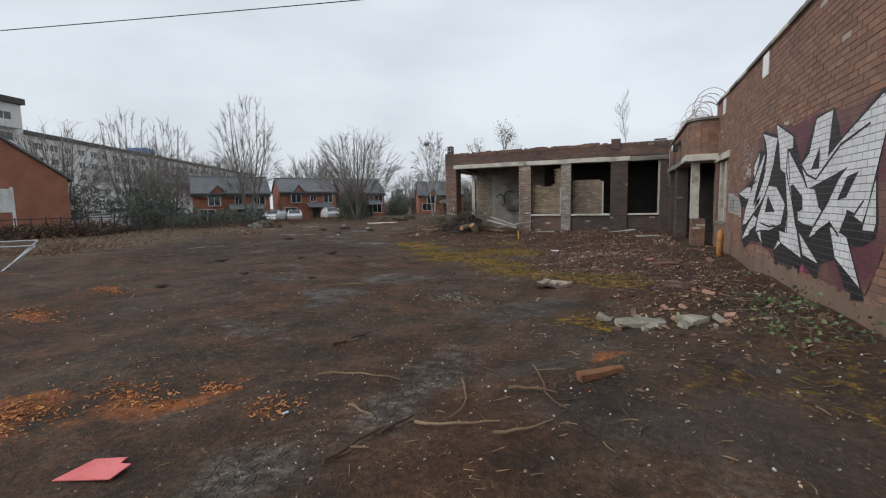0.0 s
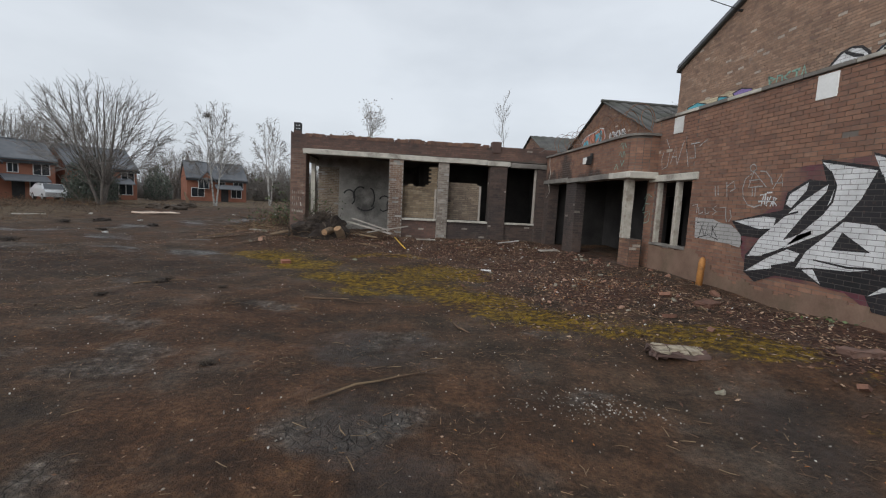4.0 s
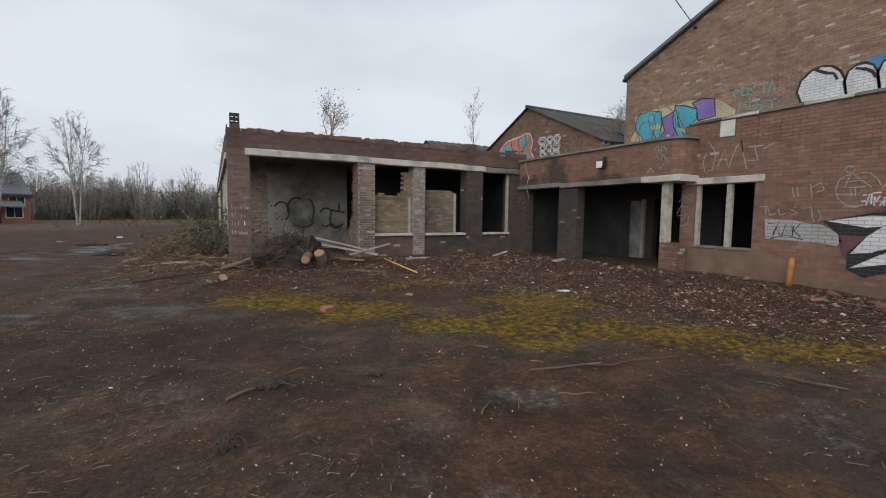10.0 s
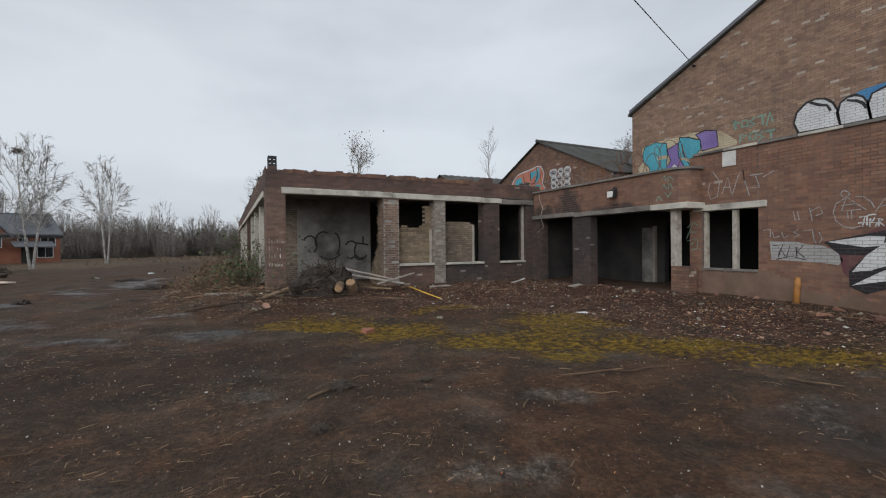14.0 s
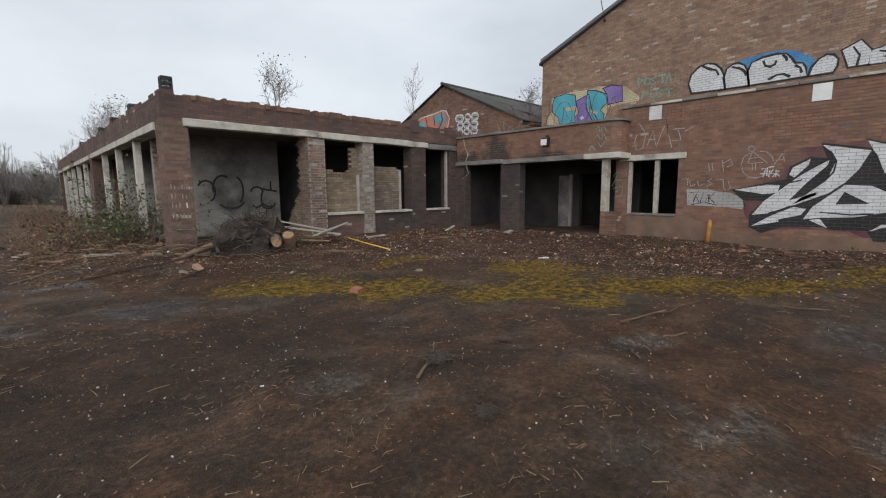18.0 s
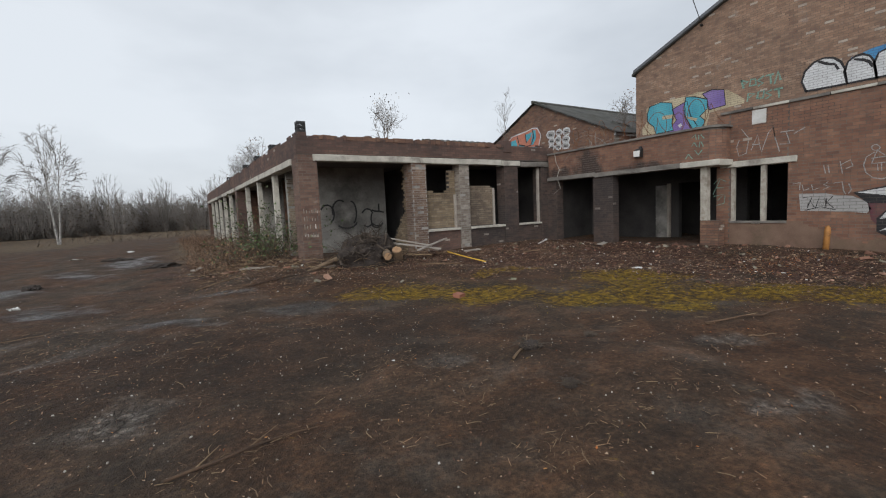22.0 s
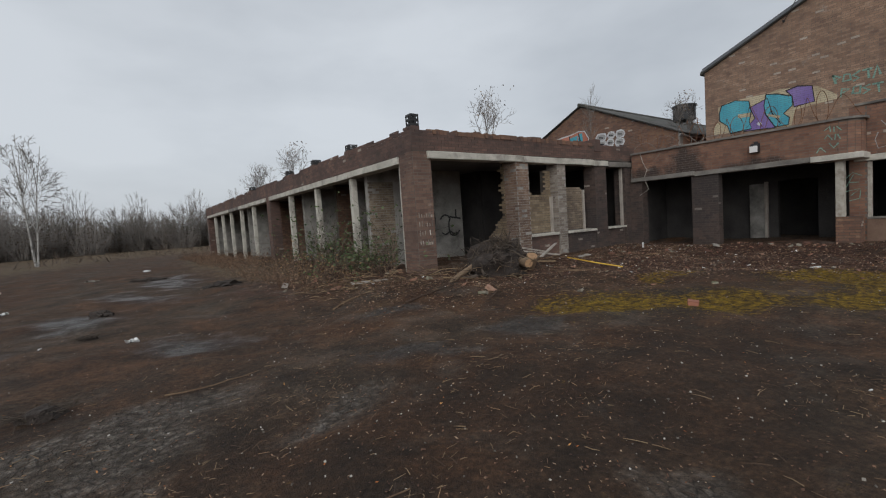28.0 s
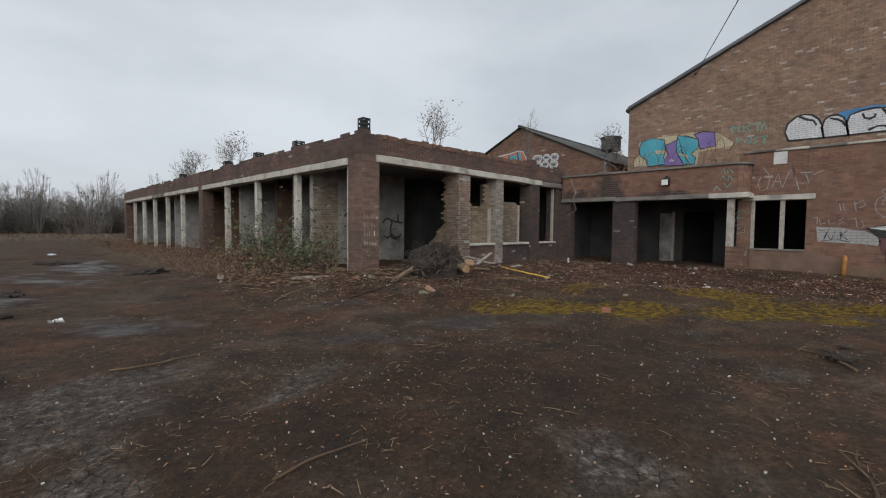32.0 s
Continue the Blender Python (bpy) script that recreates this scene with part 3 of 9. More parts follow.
def lay(axis, plane, sign, u0, u1, z0, z1, rnd, keep=None, lost=0.0):
    """Bricks of a face: axis is the wall's normal (0: x, 1: y), sign the side it faces. Yields the box of each brick."""
    for row in range(int(math.floor(z0 / BH)), int(math.ceil(z1 / BH))):
        a, b = max(z0, row * BH) + JOINT / 2, min(z1, (row + 1) * BH) - JOINT / 2
        if b - a < 0.02:
            continue
        shift = BW / 2 if row % 2 else 0.0
        for k in range(int(math.floor((u0 - shift) / BW)), int(math.ceil((u1 - shift) / BW)) + 1):
            c, d = max(u0, k * BW + shift) + JOINT / 2, min(u1, (k + 1) * BW + shift) - JOINT / 2
            if d - c < 0.03 or rnd.random() < lost or (keep and not keep((c + d) / 2, (a + b) / 2)):
                continue
            out = 0.006 + rnd.uniform(-0.002, 0.003)
            s, t = sorted((plane + sign * out, plane - sign * 0.02))
            yield ((s, c, a), (t, d, b)) if axis == 0 else ((c, s, a), (d, t, b))


def brick_face(parent, axis, plane, sign, u0, u1, z0, z1, mat, seed, keep=None, lost=0.0, single=0, near=None):
    """Lays one face in bricks: up to `single` of them, by nearness, as parts of their own, the rest joined."""
    rnd = random.Random(seed)
    rest = Mesh()
    for lo, hi in lay(axis, plane, sign, u0, u1, z0, z1, rnd, keep, lost):
        if single and near(lo):
            PIECES.append((parent, lo, hi, mat))
            single -= 1
        else:
            rest.box(lo, hi)
    if rest.f:
        put("brickwork", rest.data("brickwork", mat, fix=False), mat, parent, kind="stuff")


def block(name, lo, hi, mat, parent=None, label="", category="", kind="structure", bevel=0.0):
    m = worn_box(lo, hi, bevel) if bevel else Mesh()
    if not bevel:
        m.box(lo, hi)
    return put(name, m, mat, parent, label, category, "", kind if parent is None else "")


# ---- ground ----
def smooth_step(a, b, x):
    t = np.clip((x - a) / (b - a), 0, 1)
    return t * t * (3 - 2 * t)


def rise(x, y):
    """Banked soil and rubble along the walls, and the slow fall towards the houses."""
    x, y = np.asarray(x, float), np.asarray(y, float)
    d_annex = np.maximum(np.maximum(2.6 - x, 6.4 - y), np.maximum(y - 40, 0))
    d_north = np.maximum(np.maximum(-7.2 - x, 20.6 - y), np.maximum(x - 40, 0))
    d = np.minimum(np.where(x > 30, 30, d_annex), d_north)
    h = 0.24 * (1 - smooth_step(0.0, 3.4, d)) * (1 - smooth_step(30, 45, y))
    h = h - 0.9 * smooth_step(28, 62, -x)
    h = h + 0.6 * smooth_step(10, 27, x) * (1 - smooth_step(5, 9, y))
    h = h + 0.035 * np.sin(x * 0.9 + 1.3) * np.sin(y * 0.7) + 0.02 * np.sin(x * 2.3 + y * 1.9) + 0.012 * np.sin(3.7 * x - 2.9 * y)
    return h


def blob(x, y, cx, cy, rx, ry, turn=0.0):
    c, s = math.cos(radians(turn)), math.sin(radians(turn))
    u, w = ((x - cx) * c + (y - cy) * s) / rx, (-(x - cx) * s + (y - cy) * c) / ry
    return np.clip(1.05 - 0.55 * (u * u + w * w), 0, 1)


def blobs(x, y, some):
    out = np.zeros_like(x)
    near = (np.abs(x + 6) < 45) & (np.abs(y - 18) < 50)
    wx = np.array([noise.noise((a * 0.8, b * 0.8, 7)) + 0.5 * noise.noise((a * 2.1, b * 2.1, 3)) if k else 0 for a, b, k in zip(x, y, near)])
    wy = np.array([noise.noise((a * 0.8, b * 0.8, 17)) + 0.5 * noise.noise((a * 2.1, b * 2.1, 13)) if k else 0 for a, b, k in zip(x, y, near)])
    x, y = x + 0.55 * wx, y + 0.55 * wy
    for b in some:
        out = np.maximum(out, blob(x, y, *b))
    return out


MOSS = [(-6.3, 17.0, 1.1, 0.6, -20), (-5.1, 15.5, 1.0, 0.6, -38), (-1.95, 14.9, 1.15, 0.85, -20), (-4.05, 13.9, 1.05, 0.5, -35), (-3.6, 12.75, 0.6, 0.4, -30), (-1.7, 12.3, 0.95, 0.45, -38), (-0.9, 11.05, 1.0, 0.45, -33), (-5.85, 16.45, 0.8, 0.5, -40), (-2.9, 13.9, 0.9, 0.5, 10),
        (-2.35, 13.1, 0.9, 0.45, 10), (-1.1, 12.2, 0.5, 0.5, 0), (1.1, 9.7, 0.85, 0.5, -25), (0.95, 7.1, 0.3, 0.2, 0), (-3.1, 17.4, 1.1, 0.45, 0), (7.0, 5.4, 1.3, 0.35, 0), (-0.05, 10.3, 0.6, 0.25, -30)]
BROWN_MOSS = [(2.4, 5.5, 0.8, 0.5, 10), (2.8, 6.2, 0.5, 0.8, 0), (1.9, 8.0, 0.6, 0.9, 0), (-5.6, 17.0, 1.5, 0.8, -25), (-3.2, 14.2, 2.0, 1.1, -25), (-0.9, 11.4, 1.8, 0.7, -33)]
RUST_DUST = [(-2.75, 3.6, 0.42, 0.3, 20), (-2.22, 4.18, 0.4, 0.2, 25), (-6.6, 5.35, 0.6, 0.3, 20), (-8.9, 4.9, 0.7, 0.28, 10), (-7.7, 6.95, 0.6, 0.22, 10), (-1.85, 4.58, 0.2, 0.12, 0), (-1.05, 4.43, 0.2, 0.13, 0), (1.2, 5.9, 0.24, 0.2, 0), (1.9, 8.4, 0.4, 0.2, 30)]
LEAVES = [(0.5, 16.5, 3.0, 2.6, 0), (0.9, 12.9, 1.7, 1.7, 0), (1.6, 19.4, 2.2, 1.8, 0), (-4.0, 20.3, 3.5, 1.4, 0), (-1.6, 18.6, 2.4, 1.5, 0), (-8.2, 24.5, 2.2, 3.4, 0), (2.3, 9.8, 1.0, 2.4, 0), (-8.5, 32, 1.8, 8, 0)]
SCRUB_GROUND = [(-22, 10, 6, 12, 10), (-28, 28, 9, 14, 20), (-33, 48, 14, 12, 0), (-8.4, 36, 1.8, 15, 0), (26, -8, 17, 12, 0), (45, 5, 26, 22, 0), (-10, 75, 18, 14, 0), (-20, 58, 6, 10, 0)]
WET = [(1.75, 4.8, 0.95, 0.45, 10), (0.2, 7.75, 0.9, 0.5, 20), (0.6, 5.7, 0.5, 0.35, 30), (-3.1, 9.9, 0.9, 0.5, -30), (5.0, 1.0, 3.5, 0.6, 10), (11.0, 1.1, 1.8, 0.4, 0), (-3.1, 7.8, 0.9, 0.35, -70), (-8.15, 16.9, 0.7, 0.4, 0), (-13.6, 24.2, 0.9, 1.3, 10), (-12.0, 19.8, 0.9, 0.5, -10), (-9.2, 18.9, 0.7, 0.3, -20), (-10.0, 16.8, 0.8, 0.35, 0), (-12.5, 27.0, 0.7, 2.0, 20), (-14.3, 14.3, 1.0, 0.4, 20), (-15.5, 21.0, 1.6, 0.5, 20), (-11.5, 31.0, 0.9, 3.0, 0)]
# patches tinted darker brown, left out where the grey ones lie
DARK_YARD = [(-8.4, 14.6, 2.2, 1.4, 0), (-12.6, 12.6, 2.4, 2.2, 0), (-13.8, 15.2, 3.4, 3.0, 0), (-10.2, 14.8, 2.2, 1.6, 0)]
GREY = [(-12.95, 16.3, 0.75, 0.4, 0), (-12.75, 15.6, 0.3, 0.5, 0), (-14.3, 15.85, 0.5, 0.2, 30), (-11.25, 16.0, 0.6, 0.3, 0), (-12.5, 17.25, 0.4, 0.35, 0), (-13.5, 23.2, 0.5, 0.9, 0), (-2.7, 5.85, 0.5, 0.35, 30), (-2.2, 5.2, 0.3, 0.3, 0), (-0.2, 5.4, 0.3, 1.0, 10), (-0.45, 3.95, 0.45, 0.35, 20), (-1.2, 8.35, 0.5, 0.22, 15), (-2.95, 10.2, 0.4, 0.4, 0), (-2.9, 7.95, 0.5, 0.25, 10), (-5.55, 9.35, 0.35, 0.4, 30), (-3.5, 8.1, 0.35, 0.25, 10), (-5.0, 11.7, 0.55, 0.18, -25), (-6.1, 10.85, 0.3, 0.22, 0), (-5.75, 10.45, 0.4, 0.22, -25), (-7.4, 12.95, 0.25, 0.3, 0), (-5.5, 8.9, 0.35, 0.4, 0), (-4.85, 7.45, 0.4, 0.25, -60), (-3.4, 6.05, 0.3, 0.25, 20), (-8.2, 16.85, 0.5, 0.5, 0), (-13.7, 24.6, 0.6, 1.2, 10), (-12.0, 19.9, 0.5, 0.4, -30), (-9.1, 18.95, 0.5, 0.3, -40), (-8.6, 17.1, 0.4, 0.22, -40), (-13.4, 16.9, 0.45, 0.5, 0), (-12.3, 17.3, 0.6, 0.35, -40), (-12.7, 16.7, 0.6, 0.6, 0), (-11.1, 16.1, 0.3, 0.5, 0), (-9.9, 16.8, 0.6, 0.4, 0), (-14.3, 14.3, 0.7, 0.3, 20), (-7.0, 9.5, 0.3, 0.2, 0), (-10.5, 13.6, 0.5, 0.3, 30), (4.0, 1.0, 1.0, 0.35, 0), (-0.9, 10.2, 0.5, 0.18, -30)]


def build_ground():
    def lines(lo, hi, step):
        out = list(np.arange(lo, hi, step)) + [hi]
        g, d = step, []
        while sum(d) < 1600:
            g *= 1.35
            d.append(g)
        far = np.cumsum(d)
        return np.array([lo - f for f in far[::-1]] + out + [hi + f for f in far])
    xs, ys = lines(-22, 9, 0.17), lines(-3, 36, 0.17)
    gx, gy = np.meshgrid(xs, ys)
    z = rise(gx, gy)
    fade = np.exp(-((gx + 6) / 40) ** 2 - ((gy - 15) / 45) ** 2)
    z = z + fade * np.array([[0.045 * noise.noise((a * 0.55, b * 0.55, 0)) + 0.022 * noise.noise((a * 1.9, b * 1.9, 4)) for a in xs] for b in ys])
    nx, ny = len(xs), len(ys)
    verts = np.stack([gx.ravel(), gy.ravel(), z.ravel()], 1)
    idx = np.arange(nx * ny).reshape(ny, nx)
    faces = np.stack([idx[:-1, :-1].ravel(), idx[:-1, 1:].ravel(), idx[1:, 1:].ravel(), idx[1:, :-1].ravel()], 1)
    me = bpy.data.meshes.new("ground")
    me.from_pydata(verts.tolist(), [], faces.tolist())
    me.polygons.foreach_set("use_smooth", [True] * len(me.polygons))
    x, y = gx.ravel(), gy.ravel()
    ones = np.ones_like(x)
    far = smooth_step(45, 80, np.hypot(x + 5, y - 15))
    for nm, chans in (("mask", (np.maximum(blobs(x, y, MOSS), 0.32 * blobs(x, y, BROWN_MOSS)), blobs(x, y, RUST_DUST), blobs(x, y, WET), ones)), ("mask_b", (blobs(x, y, LEAVES), np.maximum(blobs(x, y, SCRUB_GROUND), far), blobs(x, y, GREY), blobs(x, y, DARK_YARD) * (1 - blobs(x, y, GREY))))):
        att = me.color_attributes.new(nm, "FLOAT_COLOR", "POINT")
        att.data.foreach_set("color", np.stack(chans, 1).astype(np.float32).ravel())
    me.materials.append(M_GROUND)
    return put("ground", me, M_GROUND, label="wet broken asphalt yard with leaf mould and moss", category="ground", kind="structure")


GROUND = build_ground()


def level(x, y):
    return float(rise(x, y)) + math.exp(-((x + 6) / 40) ** 2 - ((y - 15) / 45) ** 2) * (0.045 * noise.noise((x * 0.55, y * 0.55, 0)) + 0.022 * noise.noise((x * 1.9, y * 1.9, 4)))


# ---- annex with the painted wall ----
AX, AY0, AY1, AZ = 3.36, 6.75, 15.62, 3.86
annex = thing("wall_annex", (AX, AY0, 0), "red brick annex wall with spray-painted lettering", "wall", kind="structure")
m = Mesh()
for lo, hi in (((AX, AY0, -0.3), (AX + 0.3, 13.92, AZ)), ((AX, 13.92, -0.3), (AX + 0.3, 15.27, 0.89)), ((AX, 13.92, 2.39), (AX + 0.3, 15.27, AZ)), ((AX, 15.27, -0.3), (AX + 0.3, AY1, AZ))):
    m.box(lo, hi)
put("mortar_core", m, M_MORTAR, annex)
near_annex = lambda lo: lo[1] < 10.2 and lo[2] < 1.95
for n_, (u0, u1, z0, z1) in enumerate(((AY0, 13.92, -0.1, AZ), (13.92, 15.27, -0.1, 0.89), (13.92, 15.27, 2.56, AZ), (15.27, AY1, -0.1, AZ))):
    brick_face(annex, 0, AX, -1, u0, u1, z0, z1, M_BRICK, 20 + n_, lost=0.002, single=300 if n_ == 0 else 0, near=near_annex)
brick_face(annex, 1, 13.92, 1, AX, AX + 0.3, 0.89, 2.39, M_BRICK_SOOT, 31)
brick_face(annex, 1, 15.27, -1, AX, AX + 0.3, 0.89, 2.39, M_BRICK_SOOT, 32)
south = block("wall_annex_south", (AX + 0.3, AY0, -0.3), (7.36, AY0 + 0.3, AZ), M_MORTAR, label="red brick end wall of the annex", category="wall")
brick_face(south, 1, AY0, -1, AX + 0.3, 7.36, -0.1, AZ, M_BRICK, 33)
annex_roof = block("roof_annex", (AX + 0.3, AY0 + 0.3, 3.55), (7.36, AY1, 3.72), M_ROOF, label="flat felt roof of the annex", category="roof")
rnd = random.Random(5)
y = AY0 - 0.03
for k in range(11):
    y2 = min(y + 0.8, AY1 + 0.04)
    put("coping_stone", worn_box((AX - 0.05, y + 0.006, AZ + rnd.uniform(0, 0.006)), (AX + 0.36, y2 - 0.006, AZ + 0.07), 0.012), M_CONC_DK if rnd.random() < 0.5 else M_CONC, annex)
    y = y2
window_lintel = put("lintel", worn_box((AX - 0.05, 13.73, 2.39), (AX + 0.25, 15.52, 2.55), 0.02, 2, 0.006), M_CONC, annex, "pale chipped concrete lintel")
win = thing("window_1", (AX + 0.1, 14.6, 0.89), "empty window opening with flaking white mullion", "window", kind="structure")
for nm, lo, hi in (("mullion", (-0.06, -0.17, 0), (0.06, -0.06, 1.5)), ("window_frame", (-0.05, 0.58, 0), (0.06, 0.67, 1.5)), ("window_sill", (-0.14, -0.68, -0.04), (0.12, 0.67, 0.02))):
    part(nm, worn_box(lo, hi, 0.01, 1, 0.004), M_FLAKE if nm != "window_sill" else M_CONC_DK, win, "flaking white paint" if nm != "window_sill" else "stained concrete sill")
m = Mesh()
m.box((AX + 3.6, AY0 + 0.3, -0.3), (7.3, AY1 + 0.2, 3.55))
put("wall_annex_inner", m, M_BLACKWALL, label="near-black inner wall of the annex", category="wall", kind="structure")
for k, (ya, za) in enumerate(((14.748, 3.47), (11.287, 3.47), (7.83, 3.46))):
    put("wall_patch", worn_box((AX - 0.02, ya - 0.33, za), (AX + 0.01, ya, za + 0.37), 0.008), M_WHITE, label="square white plate fixed below the parapet", category="wall plate", group="white plates on the annex", at=None)

M_PLINTH = rough_mat("worn_plinth_render", [(0.3, (0.13, 0.08, 0.056)), (0.7, (0.23, 0.15, 0.108))], 2.0, 30.0, 0.95, 0.5, 0.012, stain=(0.09, 0.075, 0.045))
pl, y = Mesh(), AY0 + 0.02
while y < 15.2:
    top = 0.46 + 0.3 * float(smooth_step(12.6, 13.4, y)) + 0.26 * noise.noise((y * 0.9, 3, 0)) + 0.16 * noise.noise((y * 4.0, 8, 0)) + 0.05 * (y - 7) / 8
    pl.box((AX - 0.02, y, -0.2), (AX + 0.01, y + 0.1, top))
    y += 0.1
put("plinth_render", pl, M_PLINTH, annex, "brown rendered foot of the wall with a ragged edge")

# ---- open entrance under the brick fascia ----
FX, FY0, FY1 = 2.72, 15.28, 21.5
fascia = thing("wall_fascia", (FX, FY0, 2.5), "brick fascia over the burnt-out entrance", "wall", kind="structure")
R = 0.42
pts = [(FX + R - R * math.cos(a), FY0 + R - R * math.sin(a)) for a in np.linspace(0, math.pi / 2, 7)]
outline = [(FX, FY1)] + pts + [(AX + 0.3, FY0), (AX + 0.3, FY0 + 0.3), (FX + 0.3, FY0 + 0.45), (FX + 0.3, FY1)]
m = Mesh()
m.prism(outline, 2, 2.62, 3.5)
put("mortar_core", m, M_MORTAR, fascia)
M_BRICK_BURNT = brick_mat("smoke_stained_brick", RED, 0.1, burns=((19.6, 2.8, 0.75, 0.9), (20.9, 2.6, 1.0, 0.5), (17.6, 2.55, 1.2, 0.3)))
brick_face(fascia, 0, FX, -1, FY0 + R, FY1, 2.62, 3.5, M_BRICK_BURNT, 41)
rest = Mesh()
for row in range(35, 47):
    for k in range(4):
        a0, a1 = (k + 0.04) * math.pi / 8, (k + 0.96) * math.pi / 8
        a, b = row * BH + 0.005, row * BH + BH - 0.005
        if b > 3.5:
            continue
        q = [(FX + R - r * math.cos(w), FY0 + R - r * math.sin(w)) for r, w in ((R + 0.006, a0), (R + 0.006, a1), (R - 0.02, a1), (R - 0.02, a0))]
        rest.prism(q, 2, a, b)
put("brickwork", rest, M_BRICK, fascia, kind="stuff")
brick_face(fascia, 1, FY0, -1, FX + R, AX + 0.3, 2.62, 3.5, M_BRICK, 42)
cp = Mesh()
cp.prism([(FX - 0.07, FY1)] + [(FX + R - (R + 0.07) * math.cos(a), FY0 + R - (R + 0.07) * math.sin(a)) for a in np.linspace(0, math.pi / 2, 9)] + [(AX + 0.3, FY0 - 0.07), (AX + 0.3, FY1)], 2, 3.5, 3.56)
put("coping", cp, M_CONC_DK, fascia, "thin stained coping with a rounded end")
put("lintel", worn_box((FX - 0.1, FY0 - 0.08, 2.46), (AX + 0.1, FY0 + 1.0, 2.62), 0.02, 2, 0.006), M_CONC, fascia, "pale concrete lintel end")
put("lintel", worn_box((FX - 0.06, FY0 + 1.0, 2.48), (FX + 0.32, 19.3, 2.62), 0.02, 4, 0.015, 3), M_CONC_DK, fascia, "spalled soot-stained lintel")
put("lintel", worn_box((FX - 0.1, 19.3, 2.5), (FX + 0.32, FY1, 2.65), 0.02, 3, 0.008, 4), M_CONC_DK, fascia, "grey concrete lintel")
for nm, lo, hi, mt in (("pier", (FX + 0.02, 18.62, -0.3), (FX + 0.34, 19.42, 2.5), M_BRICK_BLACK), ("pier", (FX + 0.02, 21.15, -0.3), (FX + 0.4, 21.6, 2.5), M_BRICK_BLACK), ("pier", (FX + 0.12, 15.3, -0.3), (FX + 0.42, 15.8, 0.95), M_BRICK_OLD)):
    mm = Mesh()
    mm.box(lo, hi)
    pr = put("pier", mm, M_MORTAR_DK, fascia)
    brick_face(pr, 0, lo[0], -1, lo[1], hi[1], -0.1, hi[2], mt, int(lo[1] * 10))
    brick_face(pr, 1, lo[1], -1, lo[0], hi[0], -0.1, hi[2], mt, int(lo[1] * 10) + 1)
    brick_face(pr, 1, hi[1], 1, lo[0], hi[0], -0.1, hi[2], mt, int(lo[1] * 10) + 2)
put("door_post", worn_box((FX + 0.1, 15.62, 0.95), (FX + 0.3, 15.8, 2.47), 0.012, 2, 0.006), M_FLAKE, fascia, "flaking white door post")
block("roof_entrance", (FX + 0.3, 15.62, 3.3), (7.36, 21.5, 3.44), M_ROOF, label="flat roof over the entrance", category="roof")
block("ceiling_entrance", (FX + 0.3, 15.65, 2.95), (7.3, 21.55, 3.0), M_BLACKWALL, label="near-black ceiling of the entrance", category="ceiling")
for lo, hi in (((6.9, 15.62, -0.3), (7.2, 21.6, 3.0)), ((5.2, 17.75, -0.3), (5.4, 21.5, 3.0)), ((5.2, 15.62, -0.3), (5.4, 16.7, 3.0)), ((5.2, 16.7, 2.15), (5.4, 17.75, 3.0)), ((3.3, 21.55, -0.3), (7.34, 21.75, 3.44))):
    block("wall_entrance_back", lo, hi, M_BLACKWALL, label="near-black inner wall of the entrance", category="wall")
dframe = thing("door_frame", (5.12, 18.05, 0.1), "pale grey door leaf ajar in the burnt entrance", "door")
part("door_leaf", worn_box((-0.02, 0.06, 0.02), (0.03, 0.5, 2.0), 0.008), M_RENDER, dframe)
part("jamb", worn_box((-0.06, -0.04, 0), (0.06, 0.05, 2.05), 0.008), M_WOODP, dframe)

# ---- hall with the tall gable ----
GX, GY0, GY1, GE, GP = 7.36, 6.97, 20.83, 7.0, 10.07
GM = 13.7
hall = thing("wall_gable", (GX, GM, 0), "tall brown brick gable wall with graffiti along its foot", "wall", kind="structure")
m = Mesh()
m.prism([(GY0, -0.3), (GY1, -0.3), (GY1, GE), (GM, GP), (GY0, GE)], 0, GX + 0.002, GX + 0.35)
put("mortar_core", m, M_MORTAR, hall)
gable_poly = [(GY0, 3.5), (GY1, 3.2), (GY1, GE), (GM, GP), (GY0, GE)]
M_GABLE = brick_mat("gable_brick", [(0.15, (0.185, 0.114, 0.082)), (0.45, (0.315, 0.196, 0.132)), (0.7, (0.39, 0.252, 0.17)), (0.95, (0.52, 0.385, 0.275))], 0.0, 0.4, 0.975)
brick_face(hall, 0, GX, -1, GY0, GY1, 3.6, GP, M_GABLE, 51, keep=lambda u, z: inside(gable_poly, u, z))
side = block("wall_hall_north", (GX + 0.35, GY1 - 0.35, -0.3), (40, GY1, GE), M_BRICK_HOUSE, label="long brick side wall of the hall", category="wall")
side2 = block("wall_hall_south", (GX + 0.35, GY0, -0.3), (40, GY0 + 0.35, GE), M_BRICK_OLD, label="long brick side wall of the hall", category="wall")
m = Mesh()
m.prism([(GY0, -0.3), (GY1, -0.3), (GY1, GE), (GM, GP), (GY0, GE)], 0, 40, 40.3)
put("wall_hall_far", m, M_BRICK_OLD, label="far gable wall of the hall", category="wall", kind="structure")


